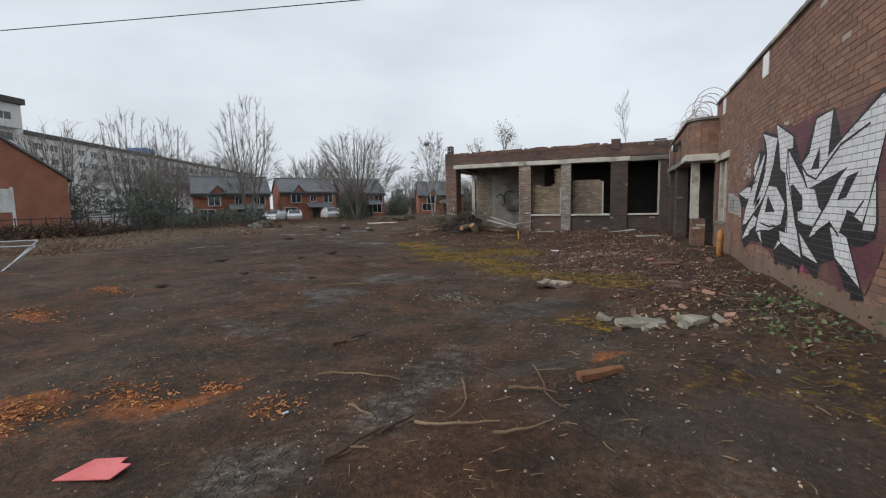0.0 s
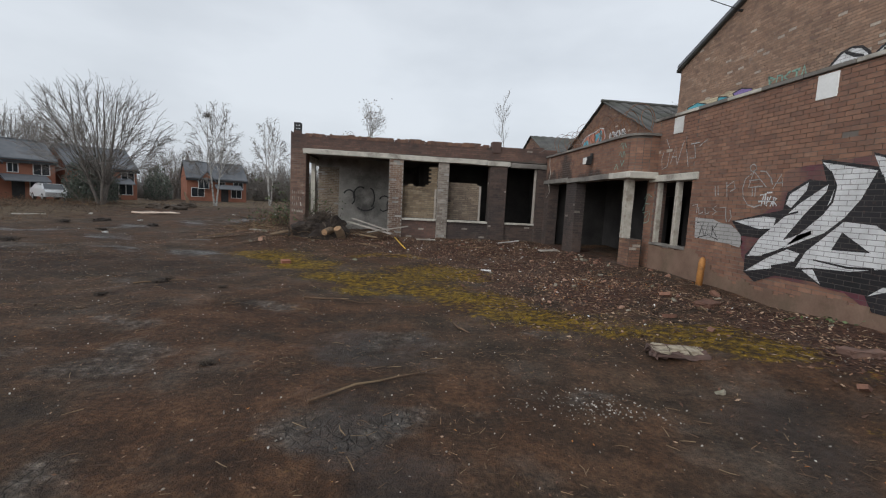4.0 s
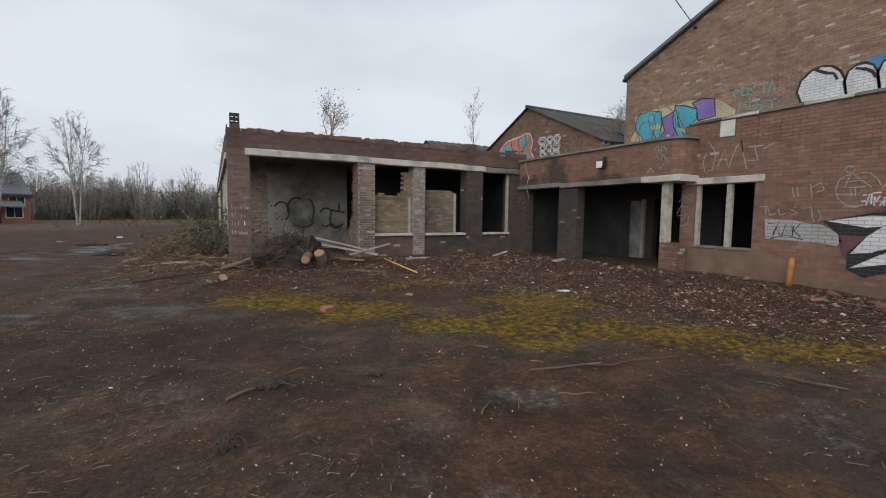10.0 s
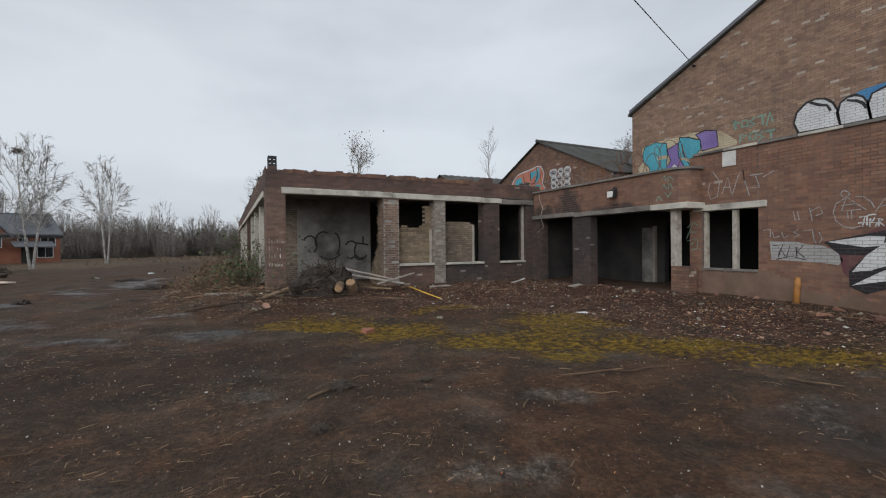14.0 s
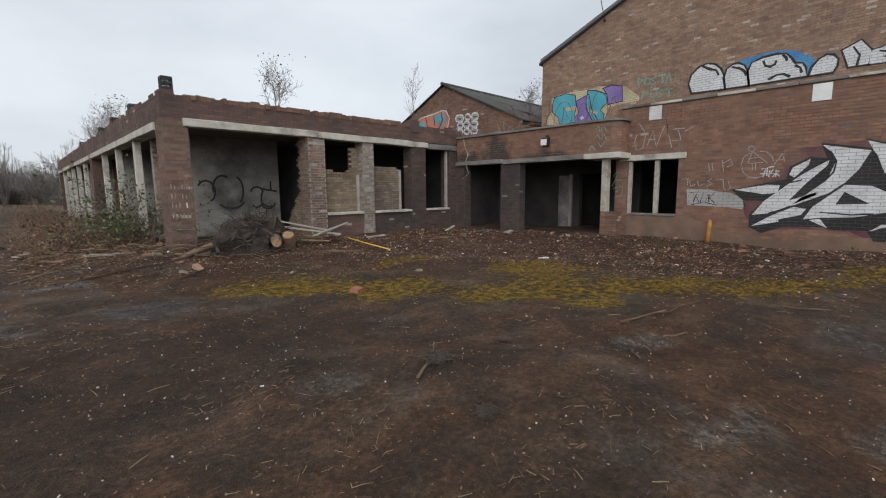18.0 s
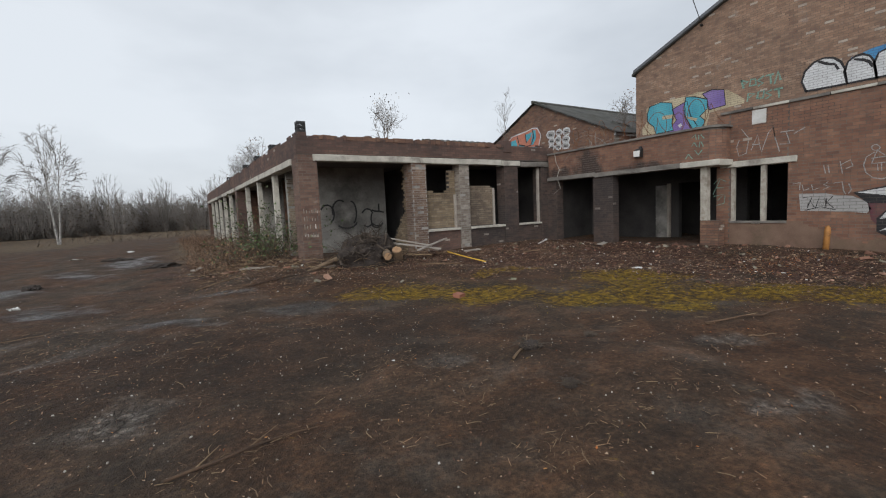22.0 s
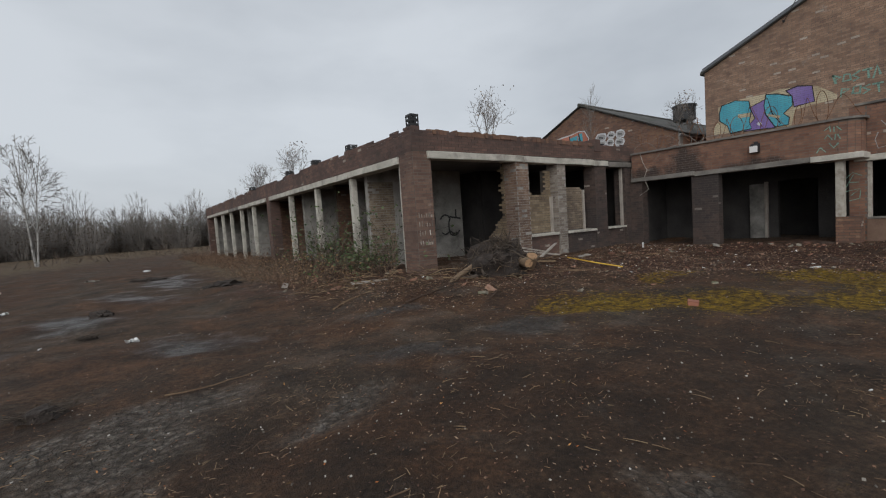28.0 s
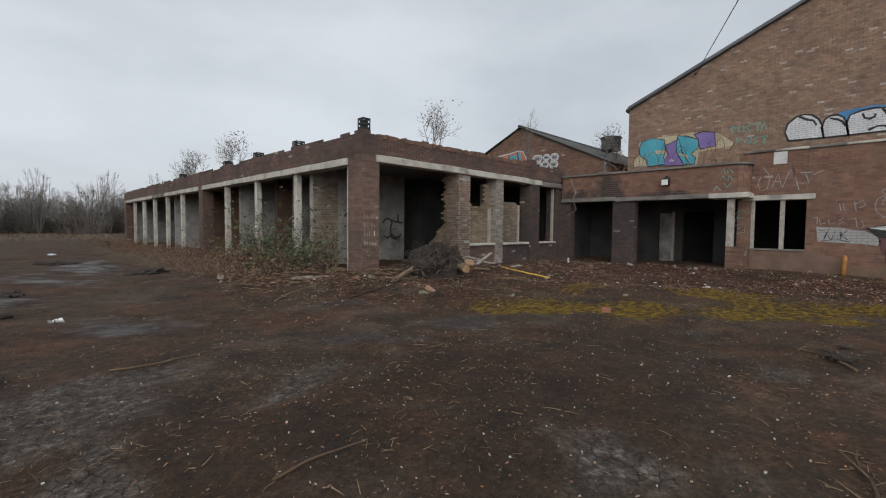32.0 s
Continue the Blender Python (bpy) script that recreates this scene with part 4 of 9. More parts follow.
def pitched(name, x0, x1, y0, ym, y1, ze, zp, thick, mat, parent=None, waves=0.0, pitch=0.3, holes=None, label=""):
    """Two roof slopes with their ridge along x; corrugated when waves is given."""
    for a, b, nm in ((y0, ym, "south"), (y1, ym, "north")):
        m = Mesh()
        n = max(1, int((x1 - x0) / pitch)) if waves else 1
        k0 = 8 if holes else 1
        for i in range(n):
            xa, xb = x0 + (x1 - x0) * i / n, x0 + (x1 - x0) * (i + 1) / n
            for k in range(k0):
                if holes and holes(i / n, k / k0, nm):
                    continue
                f0, f1 = k / k0, (k + 1) / k0
                ya, yb, za, zb = a + (b - a) * f0, a + (b - a) * f1, ze + (zp - ze) * f0, ze + (zp - ze) * f1
                w = waves * (1 if i % 2 else -1)
                m.poly([(xa, ya, za), (xb, ya, za + w), (xb, yb, zb + w), (xa, yb, zb)])
                m.poly([(xa, ya, za + thick), (xb, ya, za + w + thick), (xb, yb, zb + w + thick), (xa, yb, zb + thick)])
        m.poly([(x0, a, ze), (x0, a, ze + thick), (x0, b, zp + thick), (x0, b, zp)])
        m.poly([(x0, a, ze), (x1, a, ze), (x1, a, ze + thick), (x0, a, ze + thick)])
        put("roof_slope", m.data("roof_slope", mat, fix=False), mat, parent, label)


hall_roof = thing("roof_hall", (GX, GM, GE), "dark sheet roof of the brick hall", "roof", kind="structure")
pitched("roof", GX - 0.12, 40.3, GY0 - 0.3, GM, GY1 + 0.12, GE - 0.12, GP, 0.09, M_SHEET, hall_roof)
m = Mesh()
for a, za, b, zb in ((GY0 - 0.3, GE - 0.12, GM, GP), (GY1 + 0.02, GE - 0.02, GM, GP)):
    m.prism([(a, za), (b, zb), (b, zb + 0.12), (a, za + 0.12)], 0, GX - 0.16, GX - 0.02)
put("verge_board", m, M_SLATE, hall_roof, "dark verge along the gable")
m = Mesh()
m.tube([(GX - 0.2, GM, GP + 0.12), (GX + 0.5, GM, GP + 0.12)], [0.11, 0.11], 10)
put("ridge_cap", m, M_SLATE, hall_roof, "rounded ridge end")
m = Mesh()
m.prism([(GY0 - 0.3, GE - 0.28), (GY0 - 0.02, GE - 0.42), (GY0 - 0.02, GE - 0.14), (GY0 - 0.3, GE - 0.14)], 0, GX - 0.05, GX + 0.3)
put("eaves_gutter", m, M_BLACK, hall_roof, "black box gutter with its downpipe")
m = Mesh()
m.tube([(GX + 0.05, GY0 - 0.2, 4.35), (GX + 0.05, GY0 - 0.2, 4.55)], [0.12, 0.12], 10)
put("pipe_hopper", m, M_BLACK, hall_roof)
m = Mesh()
m.box((GX - 0.02, GY1 - 0.02, GE - 0.1), (GX + 0.36, GY1 + 0.14, GE + 0.06))
put("kneeler", m, M_CONC_DK, hall_roof, "stone kneeler at the eaves")
m = Mesh()
m.tube([(GX + 0.8, 14.75, 9.5), (GX + 0.8, 14.75, 10.25)], [0.12, 0.12], 10)
m.tube([(GX + 0.8, 14.75, 10.25), (GX + 0.8, 14.75, 10.3)], [0.16, 0.16], 10)
put("roof_vent", m, M_GALV, hall_roof, "short metal roof vent")

# ---- second gable, with its broken roof ----
SY0, SY1, SM, SE, SP = 21.9, 31.8, 26.88, 4.75, 7.05
hall2 = thing("wall_gable_rear", (GX, SM, 0), "smaller brick gable with coral and white graffiti", "wall", kind="structure")
poly2 = [(SY0, -0.3), (SY1, -0.3), (SY1, SE), (SM, SP), (SY0, SE)]
m = Mesh()
m.prism(poly2, 0, GX + 0.002, GX + 0.3)
put("mortar_core", m, M_MORTAR, hall2)
brick_face(hall2, 0, GX, -1, SY0, SY1, 3.2, SP, M_BRICK_OLD, 61, keep=lambda u, z: inside(poly2, u, z))
roof2 = thing("roof_rear", (GX, SM, SE), "corrugated cement roof with missing sheets", "roof", kind="structure")
hr = random.Random(9)
gone = {(hr.randrange(4, 60), hr.randrange(0, 4)) for _ in range(26)}
pitched("roof", GX - 0.15, 27.0, SY0 - 0.2, SM, SY1 + 0.2, SE - 0.05, SP + 0.05, 0.03, M_SHEET, roof2, 0.03, 0.3, lambda i, k, s: s == "south" and (int(i * 65), int(k * 8)) in gone)
m = Mesh()
m.tube([(GX - 0.2, SM, SP + 0.1), (27, SM, SP + 0.1)], [0.09, 0.09], 8)
put("ridge_cap", m, M_SHEET, roof2)
m = Mesh()
for k in range(9):
    xx = GX + 2.2 * k + 0.5
    m.tube([(xx, SY0, SE - 0.15), (xx, SM, SP - 0.12), (xx, SY1, SE - 0.15)], [0.05] * 3, 5)
for k in range(5):
    f = k / 4.6
    m.box((GX, SY0 + (SM - SY0) * f - 0.04, SE + (SP - SE) * f - 0.14), (27, SY0 + (SM - SY0) * f + 0.04, SE + (SP - SE) * f - 0.04))
put("rafters", m, M_GALV, roof2, "bare steel rafters below the holes")
block("wall_rear_south", (GX + 0.3, SY0, -0.3), (27, SY0 + 0.25, SE), M_BRICK_OLD, label="side wall of the rear shed", category="wall")
block("wall_rear_north", (GX + 0.3, SY1 - 0.25, -0.3), (27, SY1, SE), M_BRICK_OLD, label="side wall of the rear shed", category="wall")
block("wall_rear_far", (27, SY0, -0.3), (27.3, SY1, SE + 1), M_BRICK_OLD, label="end wall of the rear shed", category="wall")
roof3 = thing("roof_behind", (GX, 39.0, 5), "corrugated roof of the next shed, with missing sheets", "roof", kind="structure")
pitched("roof", GX - 0.15, 27.0, 33.6, 39.0, 44.4, SE - 0.05, 7.12, 0.03, M_SHEET, roof3, 0.03, 0.3, lambda i, k, s: s == "south" and (int(i * 65 + 3), int(k * 8)) in gone)
behind = thing("wall_behind", (GX, 39.0, 0), "brick gable of the next shed", "wall", kind="structure")
gable3 = [(33.8, -0.3), (44.2, -0.3), (44.2, SE), (39.0, 7.05), (33.8, SE)]
m = Mesh()
m.prism(gable3, 0, GX + 0.002, GX + 0.3)
put("mortar_core", m, M_MORTAR, behind)
brick_face(behind, 0, GX, -1, 33.8, 44.2, 3.6, 7.05, M_BRICK_OLD, 66, keep=lambda u, z: inside(gable3, u, z))

# ---- long open-fronted range ----
WX, WY, PZ = -6.87, 21.6, 3.88
END = 54.0
range_s = thing("wall_range_south", (WX, WY, 0), "burnt brick front with piers and bricked-up bays", "wall", kind="structure")
range_w = thing("wall_range_west", (WX, WY, 0), "long brick front with pale concrete columns", "wall", kind="structure")


def brick_pier(parent, lo, hi, mat, seed, faces="swe", mortar=M_MORTAR_DK, lost=0.0, single=0, near=None, label=""):
    mm = Mesh()
    mm.box(lo, hi)
    pr = put("pier", mm, mortar, parent, label)
    for k, (c, axis, plane, sign) in enumerate((("s", 1, lo[1], -1), ("n", 1, hi[1], 1), ("w", 0, lo[0], -1), ("e", 0, hi[0], 1))):
        if c in faces:
            u = (lo[0], hi[0]) if axis == 1 else (lo[1], hi[1])
            brick_face(pr, axis, plane, sign, *u, lo[2] + 0.1, hi[2], mat, seed + k, lost=lost, single=single, near=near)
    return pr


corner = brick_pier(range_s, (WX, WY, -0.3), (-6.33, WY + 0.62, 3.3), M_BRICK_CORNER, 100, "swe", M_MORTAR, single=150, near=lambda lo: lo[2] < 2.4)
pier_a = brick_pier(range_s, (-3.3, WY, -0.3), (-2.78, WY + 0.5, 3.13), M_BRICK_PATCH, 110, "swe", M_RENDER, lost=0.06, label="patched pier of brown and limewashed brick")
pier_b = brick_pier(range_s, (-1.45, WY, -0.3), (-1.05, WY + 0.45, 3.13), M_BRICK_WHITE, 120, "swe", M_RENDER, lost=0.04, label="flaking limewashed brick pier")
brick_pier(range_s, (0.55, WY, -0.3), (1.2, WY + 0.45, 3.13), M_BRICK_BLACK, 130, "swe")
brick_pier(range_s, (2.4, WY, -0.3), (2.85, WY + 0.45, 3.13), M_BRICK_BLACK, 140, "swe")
# broken wall stub beside the first pier
reach = lambda z: WY + 0.66 + 0.85 * (1 - float(smooth_step(0.5, 1.75, z))) + 0.03 * math.sin(z * 11)
stub = Mesh()
for row in range(43):
    z = row * BH
    stub.box((-3.285, WY + 0.5, z - 0.1), (-3.08, reach(z) - 0.02, z + BH))
st = put("wall_stub", stub, M_MORTAR_DK, range_s, "jagged broken buff brick cross wall")
brick_face(st, 0, -3.29, -1, WY + 0.5, WY + 1.6, -0.1, 3.2, M_BRICK_YEL, 151, keep=lambda u, z: u < reach(z))
# bays between the piers: dwarf wall, sill, infill
for k, (a, b) in enumerate(((-2.78, -1.45), (-1.05, 0.55), (1.2, 2.4))):
    dw = block("dwarf_wall", (a, WY + 0.06, -0.3), (b, WY + 0.36, 0.88), M_MORTAR_DK, range_s, "sooty brick below the sill")
    brick_face(dw, 1, WY + 0.06, -1, a, b, -0.1, 0.88, M_BRICK_BLACK if k else M_BRICK_SOOT, 160 + k)
    put("window_sill", worn_box((a + 0.02, WY - 0.03, 0.88), (b - 0.02, WY + 0.36, 0.95), 0.012, 2, 0.005, k), M_CONC, range_s, "pale chipped sill")
infill = block("infill_wall", (-2.78, WY + 0.3, 0.95), (-1.45, WY + 0.5, 2.0), M_MORTAR, range_s, "buff bricks closing the bay")
brick_face(infill, 1, WY + 0.3, -1, -2.78, -1.45, 0.95, 3.1, M_BRICK_YEL, 171, keep=lambda u, z: z < 2.2 + (0.8 if u > -1.72 else 0.0) + 0.04 * math.sin(u * 17))
block("infill_wall", (-1.7, WY + 0.32, 2.0), (-1.45, WY + 0.5, 2.95), M_MORTAR, range_s)
inf2 = block("infill_wall", (-1.05, WY + 0.32, 0.95), (0.2, WY + 0.45, 2.35), M_MORTAR_DK, range_s, "dull buff bricks closing the bay")
brick_face(inf2, 1, WY + 0.32, -1, -1.05, 0.2, 0.95, 2.4, M_BRICK_DULL, 175, lost=0.02)
put("window_post", worn_box((0.2, WY + 0.25, 0.95), (0.27, WY + 0.37, 2.3), 0.008), M_WOODP, range_s, "bare timber window post")
put("window_post", worn_box((-1.54, WY + 0.2, 0.95), (-1.47, WY + 0.3, 2.1), 0.008), M_WOODP, range_s, "bare timber window post")
put("window_post", worn_box((2.32, WY + 0.1, 0.95), (2.4, WY + 0.2, 3.1), 0.008), M_WOODP, range_s)
# lintel band and parapet, south
x = -6.45
for k, (b, mt) in enumerate(((-3.0, M_CONC), (0.4, M_CONC), (1.3, M_CONC), (3.1, M_CONC_DK))):
    put("lintel", worn_box((x + 0.005, WY - 0.06, 3.13 - 0.02 * k), (b - 0.005, WY + 0.3, 3.31 - 0.02 * k), 0.018, 3, 0.008, k + 5), mt, range_s, "pale concrete lintel beam" if k < 3 else "soot-stained lintel beam")
    x = b
par = block("parapet", (WX, WY, 3.28), (3.1, WY + 0.34, PZ - 0.12), M_MORTAR_DK, range_s, "brick parapet with a ragged top")
ragged = lambda seed, base: (lambda u, z: z < base + 0.015 * math.sin(u * 2.7 + seed) + 0.035 * noise.noise((u * 1.9, seed, 0)))
brick_face(par, 1, WY, -1, WX, 3.1, 3.32, PZ + 0.06, M_BRICK_SOOT, 181, keep=ragged(2, PZ - 0.03), lost=0.01)
m = Mesh()
rr = random.Random(44)
u = WX + 0.5
while u < 0.4:
    w_ = rr.uniform(0.08, 0.24)
    if rr.random() < 0.93:
        m.box((u, WY - 0.02 + rr.uniform(-0.02, 0.02), PZ - 0.14), (u + w_ - 0.008, WY + 0.34, PZ + rr.uniform(-0.035, 0.0)))
    u += w_
put("parapet_course", m, M_BRICK_OLD, range_s, "loose weathered brick-on-edge course")
put("parapet_block", worn_box((0.55, WY - 0.04, PZ - 0.3), (0.9, WY + 0.36, PZ + 0.12), 0.01), M_BRICK_SOOT, range_s, "sooty brick block on the parapet")
# west front
for k, yy in enumerate((25.3, 28.4, 31.55, 38.2, 41.3, 44.4, 47.5, 50.6)):
    put("column", worn_box((WX + 0.04, yy - 0.08, -0.3), (WX + 0.23, yy + 0.12, 3.06), 0.02, 3, 0.006, k), M_CONC, range_w, "pale chipped concrete column")
put("column", worn_box((WX + 0.06, 22.24, -0.3), (WX + 0.24, 22.38, 3.06), 0.015, 3, 0.006, 77), M_CONC, range_w, "pale chipped concrete column")
for k, yy in enumerate((34.7, 53.6)):
    brick_pier(range_w, (WX, yy - 0.3, -0.3), (WX + 0.45, yy + 0.3, 3.3), M_BRICK_SOOT, 200 + 7 * k, "sw")
for k, (a, b) in enumerate(((22.22, 25.3), (25.3, 28.4), (28.4, 31.55), (31.55, 34.4), (35.0, 38.2), (38.2, 41.3), (41.3, 44.4), (44.4, 47.5), (47.5, 50.6), (50.6, 53.3))):
    put("lintel", worn_box((WX - 0.05, a + 0.01, 3.06), (WX + 0.32, b - 0.01, 3.25), 0.018, 3, 0.007, k + 30), M_CONC if k != 6 else M_CONC_DK, range_w, "pale concrete lintel beam")
parw = block("parapet", (WX, WY + 0.34, 3.22), (WX + 0.34, END, PZ - 0.14), M_MORTAR_DK, range_w, "brick parapet with a ragged top")
brick_face(parw, 0, WX, -1, WY, END, 3.26, PZ + 0.05, M_BRICK_SOOT, 191, keep=ragged(5, PZ - 0.01), lost=0.01)
for k, yy in enumerate((25.3, 28.4, 31.55, 34.7, 38.2, 41.3, 44.4, 47.5, 50.6)):
    m = Mesh()
    m.box((WX - 0.02, yy - 0.16, PZ - 0.16), (WX + 0.34, yy + 0.16, PZ + 0.03))
    put("parapet_block", m, M_BRICK_SOOT, range_w, "sooty brick block on the parapet")
cap = thing("corner_cap", Matrix.Translation((WX + 0.2, WY + 0.2, PZ - 0.02)) @ Matrix.Diagonal((0.62, 0.62, 1.2, 1)), "black perforated iron cap on the corner parapet", "parapet cap")
m = worn_box((-0.2, -0.2, -0.1), (0.2, 0.2, 0.06), 0.01)
part("base_block", m, M_BRICK_SOOT, cap)
m = Mesh()
for sx, sy, ax_ in ((-0.17, 0, 0), (0.17, 0, 0), (0, -0.17, 1), (0, 0.17, 1)):
    for i in range(3):
        w_ = -0.17 + 0.17 * i
        m.box((sx - 0.012 if ax_ == 0 else w_ - 0.025, sy - 0.012 if ax_ == 1 else w_ - 0.025, 0.06), (sx + 0.012 if ax_ == 0 else w_ + 0.025, sy + 0.012 if ax_ == 1 else w_ + 0.025, 0.3))
    for z in (0.07, 0.165, 0.26):
        m.box((sx - 0.013 if ax_ == 0 else -0.185, sy - 0.013 if ax_ == 1 else -0.185, z), (sx + 0.013 if ax_ == 0 else 0.185, sy + 0.013 if ax_ == 1 else 0.185, z + 0.045))
lattice_me = m.data("lattice", M_BLACK)
part("lattice", lattice_me, None, cap)
for yy in (25.3, 28.4, 31.55, 38.2):
    c2 = thing("parapet_cap", Matrix.Translation((WX + 0.16, yy, PZ - 0.015)) @ Matrix.Scale(0.75, 4), "small black perforated cap on the parapet block", "parapet cap", "parapet caps")
    part("lattice", lattice_me, None, c2)
# roof and rooms of the range
block("roof_range_south", (WX + 0.34, WY + 0.34, 3.38), (3.1, 31.9, 3.55), M_ROOF, label="flat felt roof of the range", category="roof")
block("roof_range_north", (WX + 0.34, 31.9, 3.38), (0.5, END, 3.55), M_ROOF, label="flat felt roof of the range", category="roof")
block("ceiling_range", (WX + 0.34, WY + 0.34, 3.3), (3.0, END - 0.02, 3.37), M_DARK, label="dark ceiling of the range", category="ceiling")
# partitions behind the darkest openings get the near-black plaster
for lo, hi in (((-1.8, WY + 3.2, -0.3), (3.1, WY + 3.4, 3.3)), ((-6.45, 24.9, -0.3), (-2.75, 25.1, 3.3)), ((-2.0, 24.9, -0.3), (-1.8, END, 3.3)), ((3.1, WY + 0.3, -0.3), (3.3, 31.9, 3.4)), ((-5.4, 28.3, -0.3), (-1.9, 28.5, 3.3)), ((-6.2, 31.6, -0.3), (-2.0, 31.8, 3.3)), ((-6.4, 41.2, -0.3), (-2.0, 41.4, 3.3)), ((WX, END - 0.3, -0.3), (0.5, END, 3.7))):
    iw = block("wall_range_inner", lo, hi, M_BLACKWALL if lo[0] in (-1.8, 3.1, -2.0) else M_RENDER, label="stained plaster partition inside the range", category="wall")
    if lo[0] == -6.45:
        brick_face(iw, 1, lo[1], -1, -6.45, -5.55, 0.0, 2.9, M_BRICK_DULL, 232, lost=0.03)
for k, (lo, hi) in enumerate( (((-5.2, 25.9, -0.3), (-4.0, 26.1, 3.3)), ((-5.6, 29.4, -0.3), (-4.2, 29.6, 3.3)), ((-5.5, 34.9, -0.3), (-4.0, 35.1, 3.3)), ((-5.6, 38.5, -0.3), (-4.2, 38.7, 3.3)))):
    ip = block("wall_range_pier", lo, hi, M_MORTAR_DK, label="bare brick cross wall inside the range", category="wall")
    brick_face(ip, 1, lo[1], -1, lo[0], hi[0], 0.0, 3.2, M_BRICK_OLD, 210 + k)
# tank on the roof edge
tank = thing("water_tank", (15.6, 25.4, 5.0), "black cylindrical roof tank on a steel stand", "tank")
m = Mesh()
m.tube([(0, 0, 1.7), (0, 0, 2.5)], [0.62, 0.62], 20)
m.tube([(0, 0, 2.5), (0, 0, 2.6)], [0.68, 0.68], 20)
part("drum", m, M_BLACK, tank)
m = Mesh()
m.tube([(0, 0, 0.7), (0, 0, 1.4)], [0.5, 0.5], 16)
part("lower_drum", m, M_BLACK, tank)
for a in (-0.3, 0.3):
    for b in (-0.3, 0.3):
        m = Mesh()
        m.box((a - 0.03, b - 0.03, -0.06), (a + 0.03, b + 0.03, 1.76))
        part("leg", m, M_RUST, tank)


# ---- spray paint ----
def spray(piece, name, mat, out, outline, label=""):
    """A flat painted shape just off the bricks; the outline is in metres along the wall and up."""
    base = piece.matrix_basis.translation
    bm = bmesh.new()
    vs = [bm.verts.new((-out, u - base.y, z - base.z)) for u, z in outline]
    bm.faces.new(vs)
    bm.normal_update()
    bmesh.ops.triangulate(bm, faces=bm.faces[:])
    bmesh.ops.recalc_face_normals(bm, faces=bm.faces)
    me = bpy.data.meshes.new(name)
    bm.to_mesh(me)
    bm.free()
    me.materials.append(mat)
    return part(name, me, mat, piece, label)


def stroke(piece, mat, out, width, line):
    """A sprayed line of uneven width with rounded ends."""
    base = piece.matrix_basis.translation
    m = Mesh()
    pts = [Vector((0, u - base.y, z - base.z)) for u, z in line]
    rows = []
    for i, p in enumerate(pts):
        d = (pts[min(i + 1, len(pts) - 1)] - pts[max(i - 1, 0)]).normalized()
        s = Vector((0, -d.z, d.y)) * width * (0.5 + 0.12 * math.sin(i * 2.1 + line[0][0] * 9))
        rows.append((p + s, p - s))
    rows[0] = tuple(q - (pts[1] - pts[0]).normalized() * width * 0.4 for q in rows[0])
    for (a, b), (c, d) in zip(rows, rows[1:]):
        m.poly([(-out, *q[1:]) for q in (a, b, d, c)])
    return part("sprayed_line", m, mat, piece)


burner = thing("graffiti", (AX, 10, 0), "large silver graffiti lettering outlined in black on wine red", "graffiti")
spray(burner, "backing", P_WINE, 0.012, [(11.65, 2.42), (11.32, 2.49), (10.9, 2.5), (10.3, 2.57), (9.53, 2.43), (8.7, 2.46), (7.96, 2.36), (6.94, 2.37), (6.92, 1.31), (7.09, 0.88), (7.29, 0.56), (7.67, 0.42), (8.46, 0.55), (9.17, 0.49), (10.15, 0.51), (10.43, 0.65), (11.58, 0.66), (12.04, 0.57), (12.34, 0.94), (12.4, 1.29), (11.99, 1.71), (11.67, 1.94)], 'wine red and purple cloud behind the letters')
spray(burner, "shadow", P_BLACK, 0.014, [(12.66, 1.56), (12.4, 1.3), (11.98, 1.29), (12.25, 0.97), (12.24, 0.66), (11.98, 0.52), (11.58, 0.7), (10.88, 0.72), (10.77, 0.67), (10.17, 0.68), (10.05, 0.47), (9.09, 0.44), (8.91, 0.64), (8.44, 0.47), (8.38, 0.68), (8.0, 0.79), (7.6, 0.44), (7.3, 0.48), (7.37, 0.59), (7.66, 0.96), (7.41, 0.98), (7.18, 1.08), (7.15, 1.22), (7.24, 1.66), (7.04, 2.34), (7.25, 2.4), (8.03, 2.07), (8.25, 2.43), (8.76, 2.42), (9.18, 1.89), (9.49, 2.3), (10.33, 2.6), (10.22, 2.4), (11.05, 2.57), (10.92, 2.23), (11.2, 2.28), (11.55, 2.08), (11.6, 1.79), (11.99, 1.71)], 'black outline and drop shadow')
spray(burner, "letter", P_WHITE, 0.016, [(12.6, 1.56), (11.96, 1.67), (11.7, 1.66), (11.74, 1.48), (12.01, 1.45)])
spray(burner, "letter", P_WHITE, 0.016, [(12.2, 0.95), (11.98, 1.29), (11.31, 1.9), (10.88, 2.19), (10.9, 2.08), (11.22, 1.71), (11.52, 1.3), (11.05, 1.49), (11.04, 1.43), (11.58, 1.14), (11.81, 1.01)])
spray(burner, "letter", P_WHITE, 0.016, [(11.55, 1.89), (11.5, 2.05), (11.2, 2.23), (11.22, 2.1), (11.45, 1.83)])
spray(burner, "letter", P_WHITE, 0.016, [(11.02, 2.52), (10.24, 2.35), (10.39, 1.98), (10.58, 1.71), (10.84, 1.47), (11.5, 1.16), (11.31, 1.36), (10.89, 1.75), (10.76, 2.19), (10.84, 2.34)])
spray(burner, "letter", P_WHITE, 0.016, [(12.2, 0.68), (11.78, 0.97), (11.42, 1.16), (11.19, 1.12), (11.27, 0.98), (11.68, 0.86), (11.66, 0.81)])
